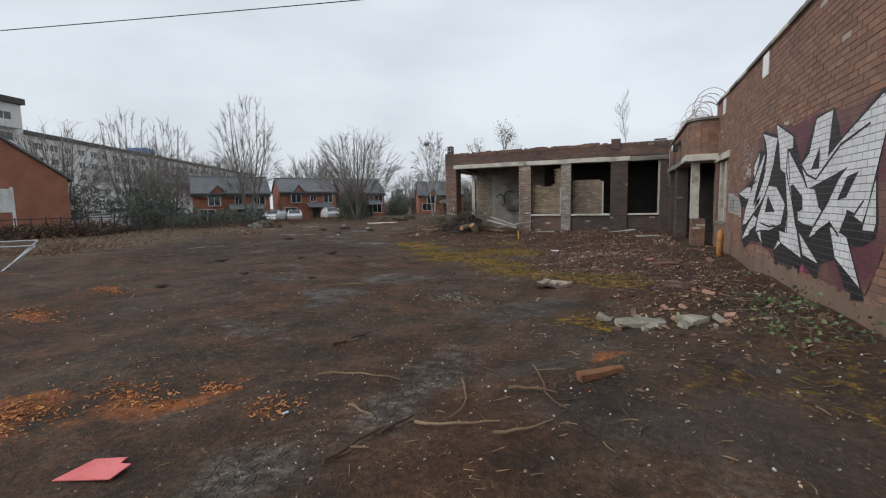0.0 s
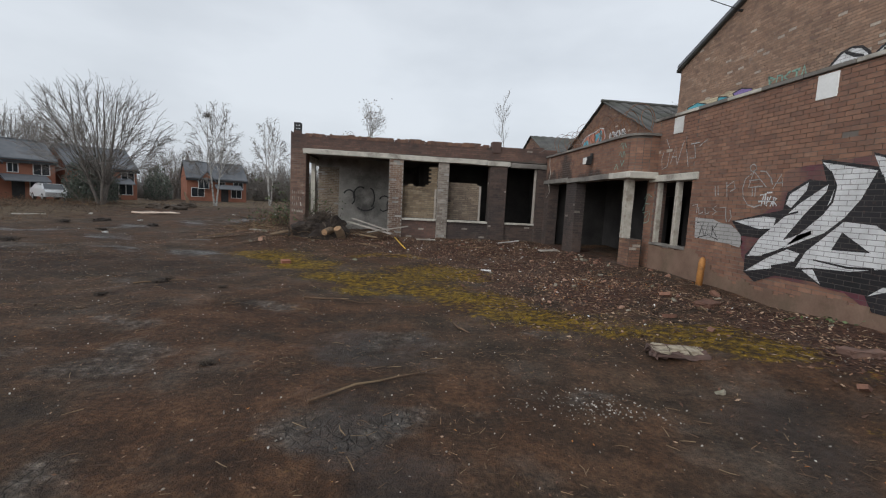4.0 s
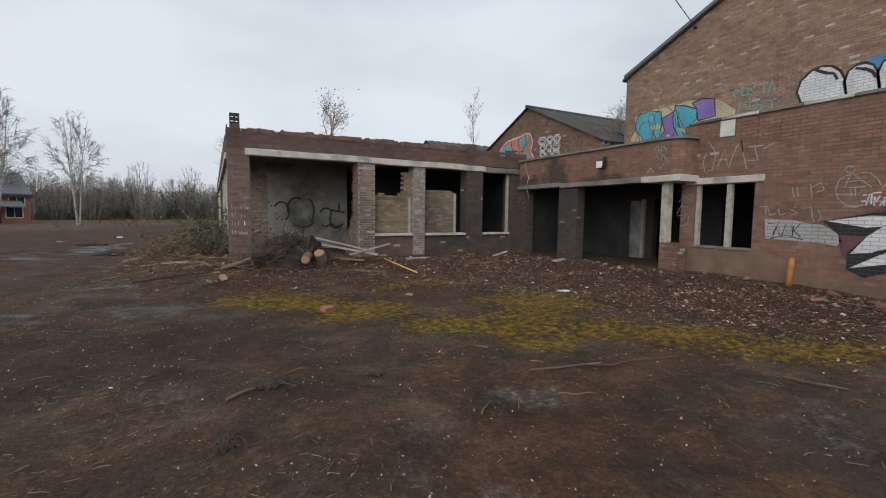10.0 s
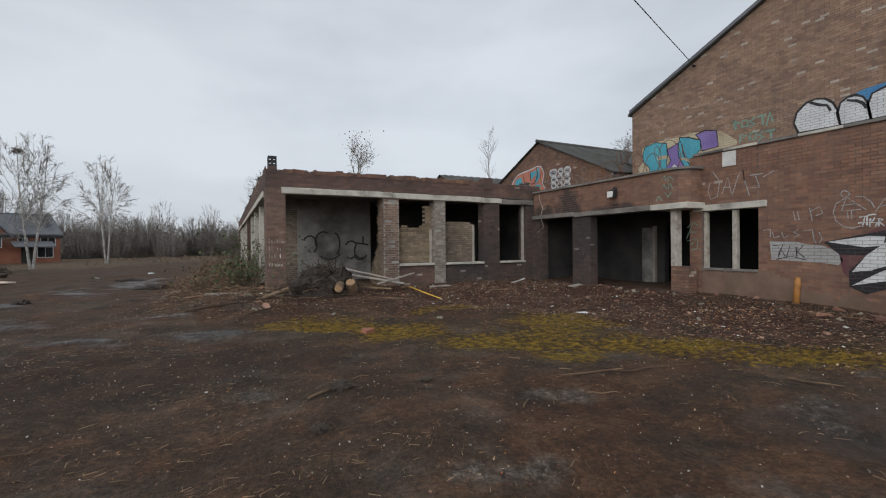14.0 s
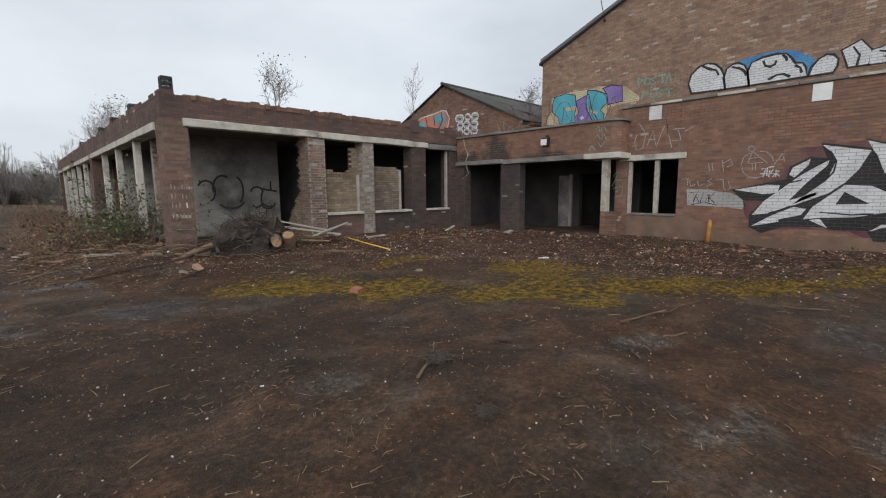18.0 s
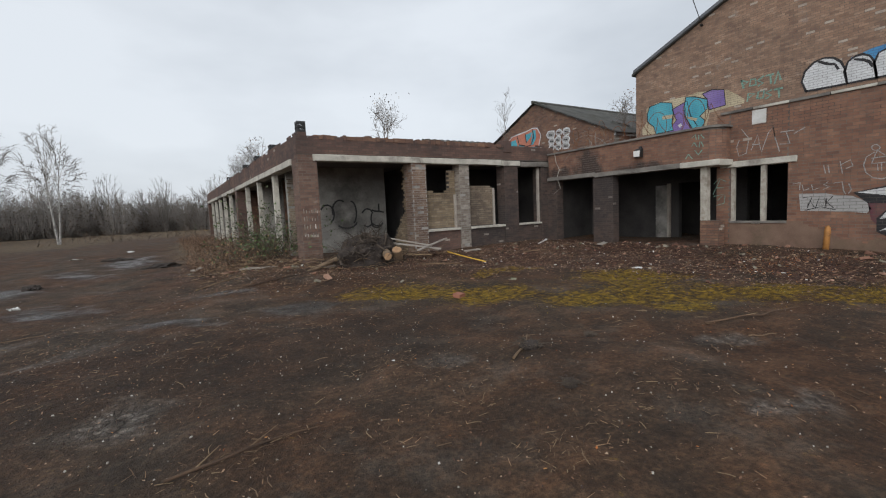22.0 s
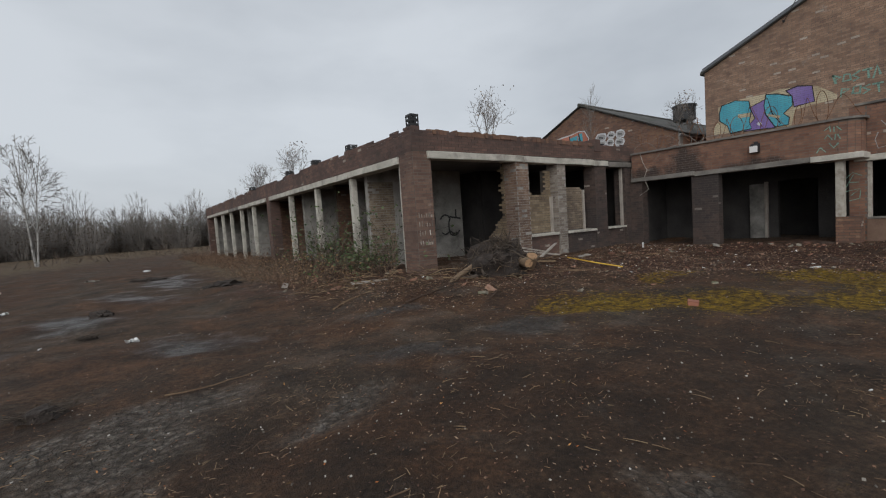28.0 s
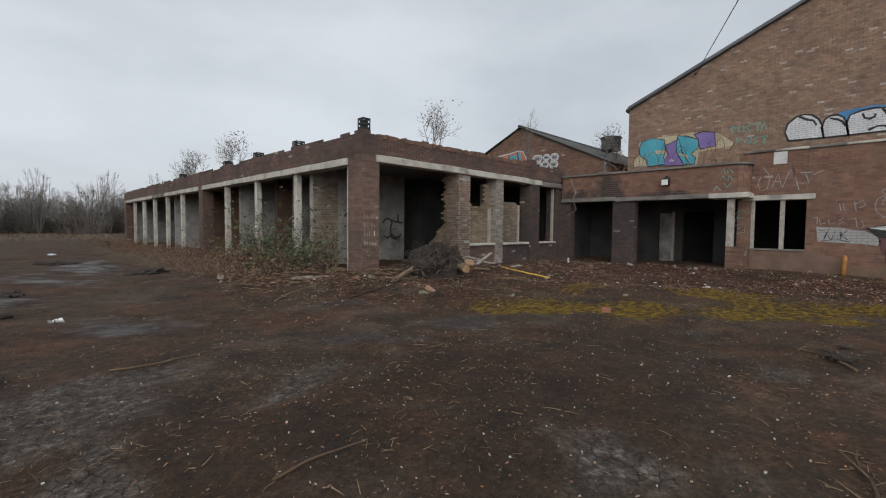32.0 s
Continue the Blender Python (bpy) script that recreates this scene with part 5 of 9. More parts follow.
spray(burner, "letter", P_WHITE, 0.016, [(11.23, 0.88), (11.09, 1.16), (10.81, 1.43), (10.58, 1.65), (10.16, 1.62), (9.78, 1.4), (9.73, 1.35), (9.86, 1.09), (10.39, 0.96), (10.94, 0.93)])
spray(burner, "letter", P_WHITE, 0.016, [(11.12, 0.87), (10.94, 0.91), (10.79, 0.7)])
spray(burner, "letter", P_WHITE, 0.016, [(10.31, 2.56), (9.53, 2.28), (9.53, 2.13), (9.73, 2.14), (9.6, 1.71), (9.22, 1.07), (8.98, 0.69), (9.85, 0.82), (9.91, 0.98), (9.65, 0.96), (9.59, 1.25), (9.78, 1.81), (10.01, 1.87), (10.17, 2.28)])
spray(burner, "letter", P_WHITE, 0.016, [(10.13, 0.67), (9.82, 0.81), (9.95, 0.83)])
spray(burner, "letter", P_WHITE, 0.016, [(9.69, 2.11), (9.35, 1.88), (9.09, 1.71), (8.93, 1.57), (8.66, 1.55), (8.51, 1.34), (8.4, 1.29), (8.58, 1.11), (8.92, 1.12), (9.2, 1.17), (9.21, 1.27), (9.02, 1.3), (9.05, 1.47), (9.43, 1.64), (9.55, 1.62)])
spray(burner, "letter", P_WHITE, 0.016, [(8.73, 2.38), (8.28, 2.41), (8.34, 1.9), (8.04, 2.04), (7.24, 2.35), (7.06, 2.31), (7.13, 2.06), (7.37, 1.35), (7.44, 1.21), (7.77, 1.31), (7.95, 1.06), (8.17, 1.18), (8.53, 1.04), (8.75, 0.97), (8.57, 1.16), (8.24, 1.41), (8.0, 1.65), (7.82, 1.76), (8.17, 1.69), (8.46, 1.64), (8.88, 1.56), (9.16, 1.87), (8.9, 2.0)])
spray(burner, "letter", P_WHITE, 0.016, [(8.16, 1.13), (7.75, 1.05), (7.4, 0.59), (7.98, 0.81)])
spray(burner, "letter", P_WHITE, 0.016, [(9.09, 1.0), (8.96, 0.94), (8.43, 0.69), (8.92, 0.74)])
spray(burner, "letter", P_WHITE, 0.016, [(7.43, 1.14), (7.25, 1.61), (7.19, 1.22), (7.22, 1.14)])
spray(burner, "letter_gap", P_BLACK, 0.018, [(10.7, 1.23), (10.58, 1.5), (10.17, 1.25)])
spray(burner, "letter_gap", P_BLACK, 0.018, [(8.82, 1.79), (8.58, 2.04), (8.56, 1.79)])
spray(burner, "letter_gap", P_BLACK, 0.018, [(8.02, 1.42), (7.82, 1.66), (7.58, 1.7), (7.81, 1.45)])
spray(burner, "letter_gap", P_BLACK, 0.018, [(10.29, 0.95), (9.96, 1.0), (10.05, 0.82)])
stroke(burner, P_BLACK, 0.018, 0.03, [(10.87, 2.37), (10.76, 2.16), (10.79, 1.93), (10.92, 1.74), (11.25, 1.43)])
stroke(burner, P_BLACK, 0.018, 0.03, [(10.17, 2.28), (10.02, 1.88), (9.79, 1.72), (9.59, 1.25), (9.58, 0.96)])
stroke(burner, P_BLACK, 0.018, 0.03, [(9.73, 2.14), (9.74, 1.83), (9.43, 1.41), (9.22, 1.07)])
stroke(burner, P_BLACK, 0.018, 0.03, [(9.18, 1.89), (8.94, 1.74), (8.64, 1.67), (8.37, 1.82), (8.03, 2.0), (7.42, 2.13)])
stroke(burner, P_BLACK, 0.018, 0.03, [(8.54, 1.04), (8.17, 1.18), (7.92, 1.04)])
stroke(burner, P_BLACK, 0.018, 0.03, [(10.94, 1.05), (10.44, 1.01), (10.1, 1.04), (10.1, 0.96)])
stroke(burner, P_BLACK, 0.018, 0.03, [(9.43, 1.39), (9.18, 1.28), (9.18, 1.13)])
stroke(burner, P_BLACK, 0.018, 0.03, [(8.24, 1.41), (8.39, 1.3), (8.62, 1.11)])
stroke(burner, P_BLACK, 0.018, 0.03, [(11.7, 1.66), (11.31, 1.77)])
stroke(burner, P_BLACK, 0.018, 0.03, [(11.87, 1.0), (11.39, 1.19), (11.1, 1.16)])
stroke(burner, P_BLACK, 0.018, 0.03, [(7.77, 1.31), (7.61, 1.28), (7.44, 1.42)])
buff = thing("graffiti", (AX, 13, 1), "pale overpainted strip with a black tag", "graffiti")
spray(buff, "backing", P_GREY, 0.012, [(13.68, 1.59), (13.16, 1.57), (12.99, 1.52), (12.66, 1.48), (12.43, 1.34), (12.34, 1.18), (12.41, 1.08), (12.7, 1.12), (13.31, 1.15), (13.64, 1.16)])
stroke(buff, P_BLACK, 0.015, 0.018, [(13.6, 1.48), (13.41, 1.51), (13.5, 1.23)])
stroke(buff, P_BLACK, 0.015, 0.018, [(13.5, 1.23), (13.46, 1.42), (13.36, 1.24)])
stroke(buff, P_BLACK, 0.015, 0.018, [(13.34, 1.22), (13.28, 1.46), (13.21, 1.25), (13.17, 1.47), (13.14, 1.25)])
stroke(buff, P_BLACK, 0.015, 0.018, [(13.14, 1.25), (13.14, 1.45)])
stroke(buff, P_BLACK, 0.015, 0.018, [(13.02, 1.49), (13.13, 1.35), (13.0, 1.22)])
stroke(buff, P_BLACK, 0.015, 0.018, [(13.54, 1.17), (13.25, 1.25), (12.96, 1.17)])
tags = thing("graffiti", (AX, 13, 2), "faded grey scrawled tags beside the window", "graffiti")
stroke(tags, P_GREY, 0.012, 0.02, [(12.24, 2.52), (12.25, 2.49), (12.29, 2.47), (12.33, 2.47), (12.37, 2.5), (12.38, 2.54), (12.37, 2.57), (12.34, 2.59), (12.3, 2.59), (12.26, 2.56), (12.24, 2.52)])
stroke(tags, P_GREY, 0.012, 0.02, [(12.29, 2.46), (12.37, 2.18)])
stroke(tags, P_GREY, 0.012, 0.02, [(12.28, 2.46), (11.98, 2.18)])
stroke(tags, P_GREY, 0.012, 0.02, [(12.37, 2.3), (12.13, 2.32)])
stroke(tags, P_GREY, 0.012, 0.02, [(12.34, 2.18), (12.06, 2.2)])
stroke(tags, P_GREY, 0.012, 0.02, [(12.14, 2.46), (12.03, 2.45), (11.91, 2.33), (11.86, 2.22)])
stroke(tags, P_GREY, 0.012, 0.02, [(12.33, 2.43), (12.46, 2.34), (12.5, 2.17), (12.46, 2.0), (12.34, 1.87), (12.19, 1.83), (12.06, 1.87)])
stroke(tags, P_GREY, 0.012, 0.02, [(11.84, 2.15), (11.71, 2.38), (11.65, 2.16)])
stroke(tags, P_GREY, 0.012, 0.02, [(11.8, 2.24), (11.66, 2.25)])
stroke(tags, P_GREY, 0.012, 0.02, [(12.27, 2.15), (12.26, 2.01)])
stroke(tags, P_GREY, 0.012, 0.02, [(12.21, 2.17), (12.2, 2.01)])
stroke(tags, P_GREY, 0.012, 0.02, [(13.81, 1.84), (13.66, 1.86), (13.67, 1.68)])
stroke(tags, P_GREY, 0.012, 0.02, [(13.62, 1.8), (13.59, 1.66), (13.48, 1.7)])
stroke(tags, P_GREY, 0.012, 0.02, [(13.43, 1.78), (13.4, 1.66), (13.3, 1.7)])
stroke(tags, P_GREY, 0.012, 0.02, [(13.12, 1.84), (13.2, 1.78), (13.09, 1.72), (13.21, 1.66)])
stroke(tags, P_GREY, 0.012, 0.02, [(13.01, 1.8), (12.86, 1.82), (12.83, 1.61), (12.79, 1.53)])
stroke(tags, P_GREY, 0.012, 0.02, [(12.74, 1.76), (12.69, 1.63), (12.74, 1.54)])
stroke(tags, P_GREY, 0.012, 0.02, [(13.21, 2.23), (13.17, 2.04)])
stroke(tags, P_GREY, 0.012, 0.02, [(13.13, 2.23), (13.1, 2.05)])
stroke(tags, P_GREY, 0.012, 0.02, [(12.91, 2.29), (12.86, 2.01)])
stroke(tags, P_GREY, 0.012, 0.02, [(12.89, 2.22), (12.73, 2.31), (12.68, 2.17), (12.8, 2.12)])
white_tag = thing("graffiti", (AX, 11.9, 2), "small white tag above the big lettering", "graffiti")
stroke(white_tag, P_WHITE, 0.015, 0.025, [(12.08, 2.04), (12.0, 2.06), (12.04, 1.85)])
stroke(white_tag, P_WHITE, 0.015, 0.025, [(12.1, 1.93), (11.99, 1.94)])
stroke(white_tag, P_WHITE, 0.015, 0.025, [(11.97, 2.06), (11.97, 1.87)])
stroke(white_tag, P_WHITE, 0.015, 0.025, [(11.92, 2.0), (11.93, 1.85)])
stroke(white_tag, P_WHITE, 0.015, 0.025, [(11.86, 2.02), (11.9, 1.93), (11.82, 1.93), (11.85, 1.85)])
stroke(white_tag, P_WHITE, 0.015, 0.025, [(11.8, 2.0), (11.8, 1.85)])
stroke(white_tag, P_WHITE, 0.015, 0.025, [(11.81, 2.0), (11.74, 1.98), (11.79, 1.93), (11.72, 1.86)])
stroke(white_tag, P_WHITE, 0.015, 0.025, [(11.94, 2.08), (11.84, 2.09)])
tag_above = thing("graffiti", (AX, 14.5, 3), "faint chalky tag above the window", "graffiti")
stroke(tag_above, P_GREY, 0.012, 0.022, [(14.99, 3.39), (14.81, 3.12), (14.87, 2.74), (15.05, 2.69), (15.11, 2.92), (15.05, 3.11)])
stroke(tag_above, P_GREY, 0.012, 0.022, [(14.75, 2.81), (14.61, 3.19), (14.53, 2.79)])
stroke(tag_above, P_GREY, 0.012, 0.022, [(14.72, 2.95), (14.55, 2.94)])
stroke(tag_above, P_GREY, 0.012, 0.022, [(14.51, 2.74), (14.37, 3.19), (14.26, 3.34), (14.21, 2.99)])
stroke(tag_above, P_GREY, 0.012, 0.022, [(14.26, 3.34), (14.23, 3.12), (14.11, 2.68)])
stroke(tag_above, P_GREY, 0.012, 0.022, [(14.09, 3.17), (13.81, 3.17)])
stroke(tag_above, P_GREY, 0.012, 0.022, [(13.97, 3.13), (13.89, 2.85), (14.11, 2.87)])
stroke(tag_above, P_GREY, 0.012, 0.022, [(13.81, 3.09), (13.59, 3.2)])
tag_jamb = thing("graffiti", (AX, 15.45, 1.5), "faint grey tag on the narrow pier", "graffiti")
stroke(tag_jamb, P_GREEN, 0.012, 0.02, [(15.68, 1.98), (15.55, 2.12), (15.36, 2.02)])
stroke(tag_jamb, P_GREEN, 0.012, 0.02, [(15.71, 1.68), (15.52, 2.09)])
stroke(tag_jamb, P_GREEN, 0.012, 0.02, [(15.62, 1.86), (15.42, 1.85)])
stroke(tag_jamb, P_GREEN, 0.012, 0.02, [(15.68, 1.62), (15.39, 1.68), (15.59, 1.5)])
stroke(tag_jamb, P_GREEN, 0.012, 0.02, [(15.39, 1.62), (15.41, 1.41), (15.62, 1.36)])
throwup = thing("graffiti", (GX, 12, 4), "white bubble graffiti with black outline and blue halo", "graffiti")
spray(throwup, "halo", P_BLUE, 0.012, [(14.0, 5.29), (13.86, 5.5), (13.36, 5.63), (12.69, 5.68), (12.3, 5.62), (12.0, 5.45), (11.76, 5.26), (11.64, 5.0), (11.87, 4.81), (12.69, 4.85), (13.36, 4.9)])
spray(throwup, "letter", P_WHITE, 0.016, [(14.92, 4.79), (15.03, 5.11), (14.96, 5.41), (14.74, 5.62), (14.5, 5.68), (14.27, 5.62), (14.09, 5.45), (14.0, 5.23), (13.93, 4.77)])
stroke(throwup, P_BLACK, 0.018, 0.06, [(14.92, 4.79), (15.03, 5.11), (14.96, 5.41), (14.74, 5.62), (14.5, 5.68), (14.27, 5.62), (14.09, 5.45), (14.0, 5.23), (13.93, 4.77), (14.92, 4.79)])
spray(throwup, "letter", P_WHITE, 0.016, [(13.93, 4.77), (14.0, 5.14), (13.93, 5.4), (13.77, 5.51), (13.61, 5.52), (13.45, 5.42), (13.36, 5.24), (13.29, 4.77)])
stroke(throwup, P_BLACK, 0.018, 0.06, [(13.93, 4.77), (14.0, 5.14), (13.93, 5.4), (13.77, 5.51), (13.61, 5.52), (13.45, 5.42), (13.36, 5.24), (13.29, 4.77), (13.93, 4.77)])
spray(throwup, "letter", P_WHITE, 0.016, [(13.29, 4.77), (13.36, 5.2), (13.27, 5.45), (13.0, 5.55), (12.65, 5.58), (12.41, 5.54), (12.28, 5.38), (12.19, 5.23), (12.02, 5.2), (11.93, 5.06), (11.89, 4.79)])
stroke(throwup, P_BLACK, 0.018, 0.06, [(13.29, 4.77), (13.36, 5.2), (13.27, 5.45), (13.0, 5.55), (12.65, 5.58), (12.41, 5.54), (12.28, 5.38), (12.19, 5.23), (12.02, 5.2), (11.93, 5.06), (11.89, 4.79), (13.29, 4.77)])
spray(throwup, "letter", P_WHITE, 0.016, [(11.87, 4.79), (11.81, 5.03), (11.66, 5.23), (11.49, 5.32), (11.34, 5.28), (11.24, 5.15), (11.24, 4.97), (11.32, 4.79)])
stroke(throwup, P_BLACK, 0.018, 0.06, [(11.87, 4.79), (11.81, 5.03), (11.66, 5.23), (11.49, 5.32), (11.34, 5.28), (11.24, 5.15), (11.24, 4.97), (11.32, 4.79), (11.87, 4.79)])
stroke(throwup, P_BLACK, 0.02, 0.07, [(14.62, 5.61), (14.41, 5.48), (14.23, 5.42), (14.14, 5.24)])
stroke(throwup, P_BLACK, 0.02, 0.07, [(13.77, 5.42), (13.58, 5.35), (13.45, 5.25), (13.38, 5.09)])
stroke(throwup, P_BLACK, 0.02, 0.07, [(12.96, 5.42), (12.91, 5.29), (12.78, 5.24), (12.67, 5.29), (12.65, 5.39)])
stroke(throwup, P_BLACK, 0.02, 0.07, [(12.78, 4.88), (12.6, 4.97), (12.43, 4.96), (12.28, 4.86)])
stroke(throwup, P_BLACK, 0.02, 0.07, [(12.17, 5.15), (12.06, 5.07), (12.02, 4.92)])
stroke(throwup, P_BLACK, 0.02, 0.07, [(12.49, 5.51), (12.41, 5.42), (12.39, 5.33)])
demo = thing("graffiti", (GX, 9, 4), "jagged white lettering along the gable foot", "graffiti")
spray(demo, "outline", P_BLACK, 0.014, [(11.22, 5.37), (10.8, 5.58), (10.56, 5.26), (10.58, 4.84), (11.04, 4.84)])
spray(demo, "letter", P_WHITE, 0.016, [(11.17, 5.35), (10.81, 5.53), (10.6, 5.25), (10.62, 4.89), (11.01, 4.89)])
spray(demo, "outline", P_BLACK, 0.014, [(10.65, 5.23), (10.22, 5.34), (10.05, 5.12), (10.38, 5.01), (10.0, 4.83), (10.65, 4.84)])
spray(demo, "letter", P_WHITE, 0.016, [(10.61, 5.21), (10.23, 5.3), (10.1, 5.12), (10.37, 5.02), (10.05, 4.86), (10.6, 4.87)])
spray(demo, "outline", P_BLACK, 0.014, [(10.3, 5.28), (9.87, 5.47), (9.81, 5.19), (9.39, 5.68), (9.28, 4.83), (9.56, 4.81), (9.6, 5.1), (9.87, 4.82), (10.08, 4.83)])
spray(demo, "letter", P_WHITE, 0.016, [(10.22, 5.26), (9.85, 5.42), (9.8, 5.18), (9.44, 5.61), (9.35, 4.87), (9.59, 4.85), (9.62, 5.1), (9.85, 4.86), (10.03, 4.87)])
spray(demo, "outline", P_BLACK, 0.014, [(9.42, 5.21), (9.0, 5.48), (8.89, 5.22), (9.19, 5.08), (8.84, 4.84), (9.37, 4.81)])
spray(demo, "letter", P_WHITE, 0.016, [(9.38, 5.2), (9.02, 5.43), (8.93, 5.2), (9.18, 5.08), (8.88, 4.88), (9.33, 4.85)])
spray(demo, "outline", P_BLACK, 0.014, [(8.98, 5.5), (8.82, 5.53), (8.75, 5.19), (8.61, 5.64), (8.27, 5.74), (8.3, 5.22), (7.94, 5.25), (8.3, 4.87), (8.77, 4.81)])
spray(demo, "letter", P_WHITE, 0.016, [(8.91, 5.48), (8.78, 5.5), (8.71, 5.21), (8.6, 5.59), (8.31, 5.68), (8.33, 5.23), (8.03, 5.26), (8.33, 4.92), (8.73, 4.88)])
spray(demo, "outline", P_BLACK, 0.014, [(8.33, 4.76), (8.12, 4.91), (7.71, 4.86), (7.63, 4.71)])
spray(demo, "letter", P_WHITE, 0.016, [(8.27, 4.77), (8.1, 4.89), (7.75, 4.85), (7.68, 4.73)])
stroke(demo, P_BLACK, 0.018, 0.05, [(10.95, 5.39), (10.81, 5.15), (10.85, 4.88)])
stroke(demo, P_BLACK, 0.018, 0.05, [(10.42, 5.18), (10.23, 5.11)])
stroke(demo, P_BLACK, 0.018, 0.05, [(9.66, 5.33), (9.74, 5.01)])
stroke(demo, P_BLACK, 0.018, 0.05, [(9.15, 5.26), (9.01, 5.18)])
stroke(demo, P_BLACK, 0.018, 0.05, [(8.6, 5.33), (8.51, 5.05)])
name_tag = thing("graffiti", (GX, 7.6, 5), "thin white scrawled tag high on the gable", "graffiti")
stroke(name_tag, P_WHITE, 0.012, 0.035, [(7.79, 5.52), (7.94, 5.47), (7.9, 5.35), (7.78, 5.39)])
stroke(name_tag, P_WHITE, 0.012, 0.035, [(7.73, 5.52), (7.67, 5.36), (7.58, 5.56)])
stroke(name_tag, P_WHITE, 0.012, 0.035, [(7.48, 5.42), (7.37, 5.29)])
stroke(name_tag, P_WHITE, 0.012, 0.035, [(7.37, 5.41), (7.48, 5.3)])
stroke(name_tag, P_WHITE, 0.012, 0.035, [(7.83, 5.3), (7.67, 5.24)])
stroke(name_tag, P_WHITE, 0.012, 0.035, [(7.76, 5.29), (7.78, 5.07)])
stroke(name_tag, P_WHITE, 0.012, 0.035, [(7.81, 4.88), (7.78, 5.13), (7.69, 4.97), (7.6, 5.14), (7.56, 4.9)])
stroke(name_tag, P_WHITE, 0.012, 0.035, [(7.49, 5.05), (7.41, 5.09), (7.39, 4.91), (7.49, 4.9)])
stroke(name_tag, P_WHITE, 0.012, 0.035, [(7.3, 4.91), (7.26, 5.11), (7.16, 5.08), (7.16, 4.88)])
stroke(name_tag, P_WHITE, 0.012, 0.035, [(7.08, 5.17), (6.98, 5.06), (7.02, 4.88), (7.21, 4.83)])
teal_piece = thing("graffiti", (GX, 18, 4), "turquoise and purple block lettering on cream", "graffiti")
spray(teal_piece, "backing", P_CREAM, 0.012, [(20.53, 4.61), (20.32, 4.89), (20.35, 5.42), (19.91, 5.56), (19.21, 5.55), (18.69, 5.53), (18.26, 5.59), (17.21, 5.42), (16.86, 5.14), (16.64, 4.94), (16.67, 4.83), (17.81, 4.74), (17.94, 4.17), (20.52, 4.36)])
spray(teal_piece, "letter", P_PURPLE, 0.014, [(19.23, 5.15), (18.65, 5.36), (18.51, 4.77), (18.25, 4.33), (18.42, 4.22), (19.47, 4.28), (19.06, 4.71)])
stroke(teal_piece, P_BLACK, 0.021, 0.035, [(19.23, 5.15), (18.65, 5.36), (18.51, 4.77), (18.25, 4.33), (18.42, 4.22), (19.47, 4.28), (19.06, 4.71), (19.23, 5.15)])
spray(teal_piece, "letter", P_PURPLE, 0.016, [(18.08, 5.48), (17.73, 5.55), (17.32, 5.45), (17.26, 4.89), (17.84, 4.84), (17.9, 5.24)])
stroke(teal_piece, P_BLACK, 0.022000000000000002, 0.035, [(18.08, 5.48), (17.73, 5.55), (17.32, 5.45), (17.26, 4.89), (17.84, 4.84), (17.9, 5.24), (18.08, 5.48)])
spray(teal_piece, "letter", P_TEAL, 0.018000000000000002, [(20.3, 5.18), (20.2, 5.46), (19.71, 5.54), (19.25, 5.41), (19.18, 5.0), (19.25, 4.62), (19.18, 4.33), (19.92, 4.3), (20.01, 4.62), (20.29, 4.86)])
stroke(teal_piece, P_BLACK, 0.023, 0.035, [(20.3, 5.18), (20.2, 5.46), (19.71, 5.54), (19.25, 5.41), (19.18, 5.0), (19.25, 4.62), (19.18, 4.33), (19.92, 4.3), (20.01, 4.62), (20.29, 4.86), (20.3, 5.18)])
spray(teal_piece, "letter", P_TEAL, 0.02, [(18.69, 5.51), (18.32, 5.43), (17.9, 5.24), (17.89, 4.91), (18.16, 4.67), (17.98, 4.5), (18.02, 4.24), (18.42, 4.24), (18.72, 4.78), (18.76, 5.11)])
stroke(teal_piece, P_BLACK, 0.024, 0.035, [(18.69, 5.51), (18.32, 5.43), (17.9, 5.24), (17.89, 4.91), (18.16, 4.67), (17.98, 4.5), (18.02, 4.24), (18.42, 4.24), (18.72, 4.78), (18.76, 5.11), (18.69, 5.51)])
spray(teal_piece, "letter_gap", P_CREAM, 0.023, [(19.63, 4.98), (19.21, 4.96), (19.22, 4.81), (19.64, 4.84)])
spray(teal_piece, "letter_gap", P_CREAM, 0.026, [(18.67, 4.78), (18.24, 4.61), (18.3, 4.52), (18.62, 4.68)])
spray(teal_piece, "letter_gap", P_WHITE, 0.023, [(19.01, 4.49), (18.9, 4.55), (18.82, 4.45), (18.93, 4.39)])
green_tag = thing("graffiti", (GX, 16.3, 5), "pale green scrawled tags on the gable", "graffiti")
stroke(green_tag, P_GREEN, 0.012, 0.06, [(16.76, 5.61), (16.69, 5.33)])
stroke(green_tag, P_GREEN, 0.012, 0.06, [(16.76, 5.61), (16.56, 5.51), (16.71, 5.44)])
stroke(green_tag, P_GREEN, 0.012, 0.06, [(16.47, 5.57), (16.51, 5.36), (16.31, 5.36), (16.33, 5.55), (16.47, 5.57)])
stroke(green_tag, P_GREEN, 0.012, 0.06, [(16.1, 5.58), (16.26, 5.48), (16.1, 5.36), (16.26, 5.3)])
stroke(green_tag, P_GREEN, 0.012, 0.06, [(16.01, 5.57), (15.79, 5.57)])
stroke(green_tag, P_GREEN, 0.012, 0.06, [(15.89, 5.56), (15.87, 5.28)])
stroke(green_tag, P_GREEN, 0.012, 0.06, [(15.77, 5.26), (15.67, 5.64), (15.6, 5.32)])
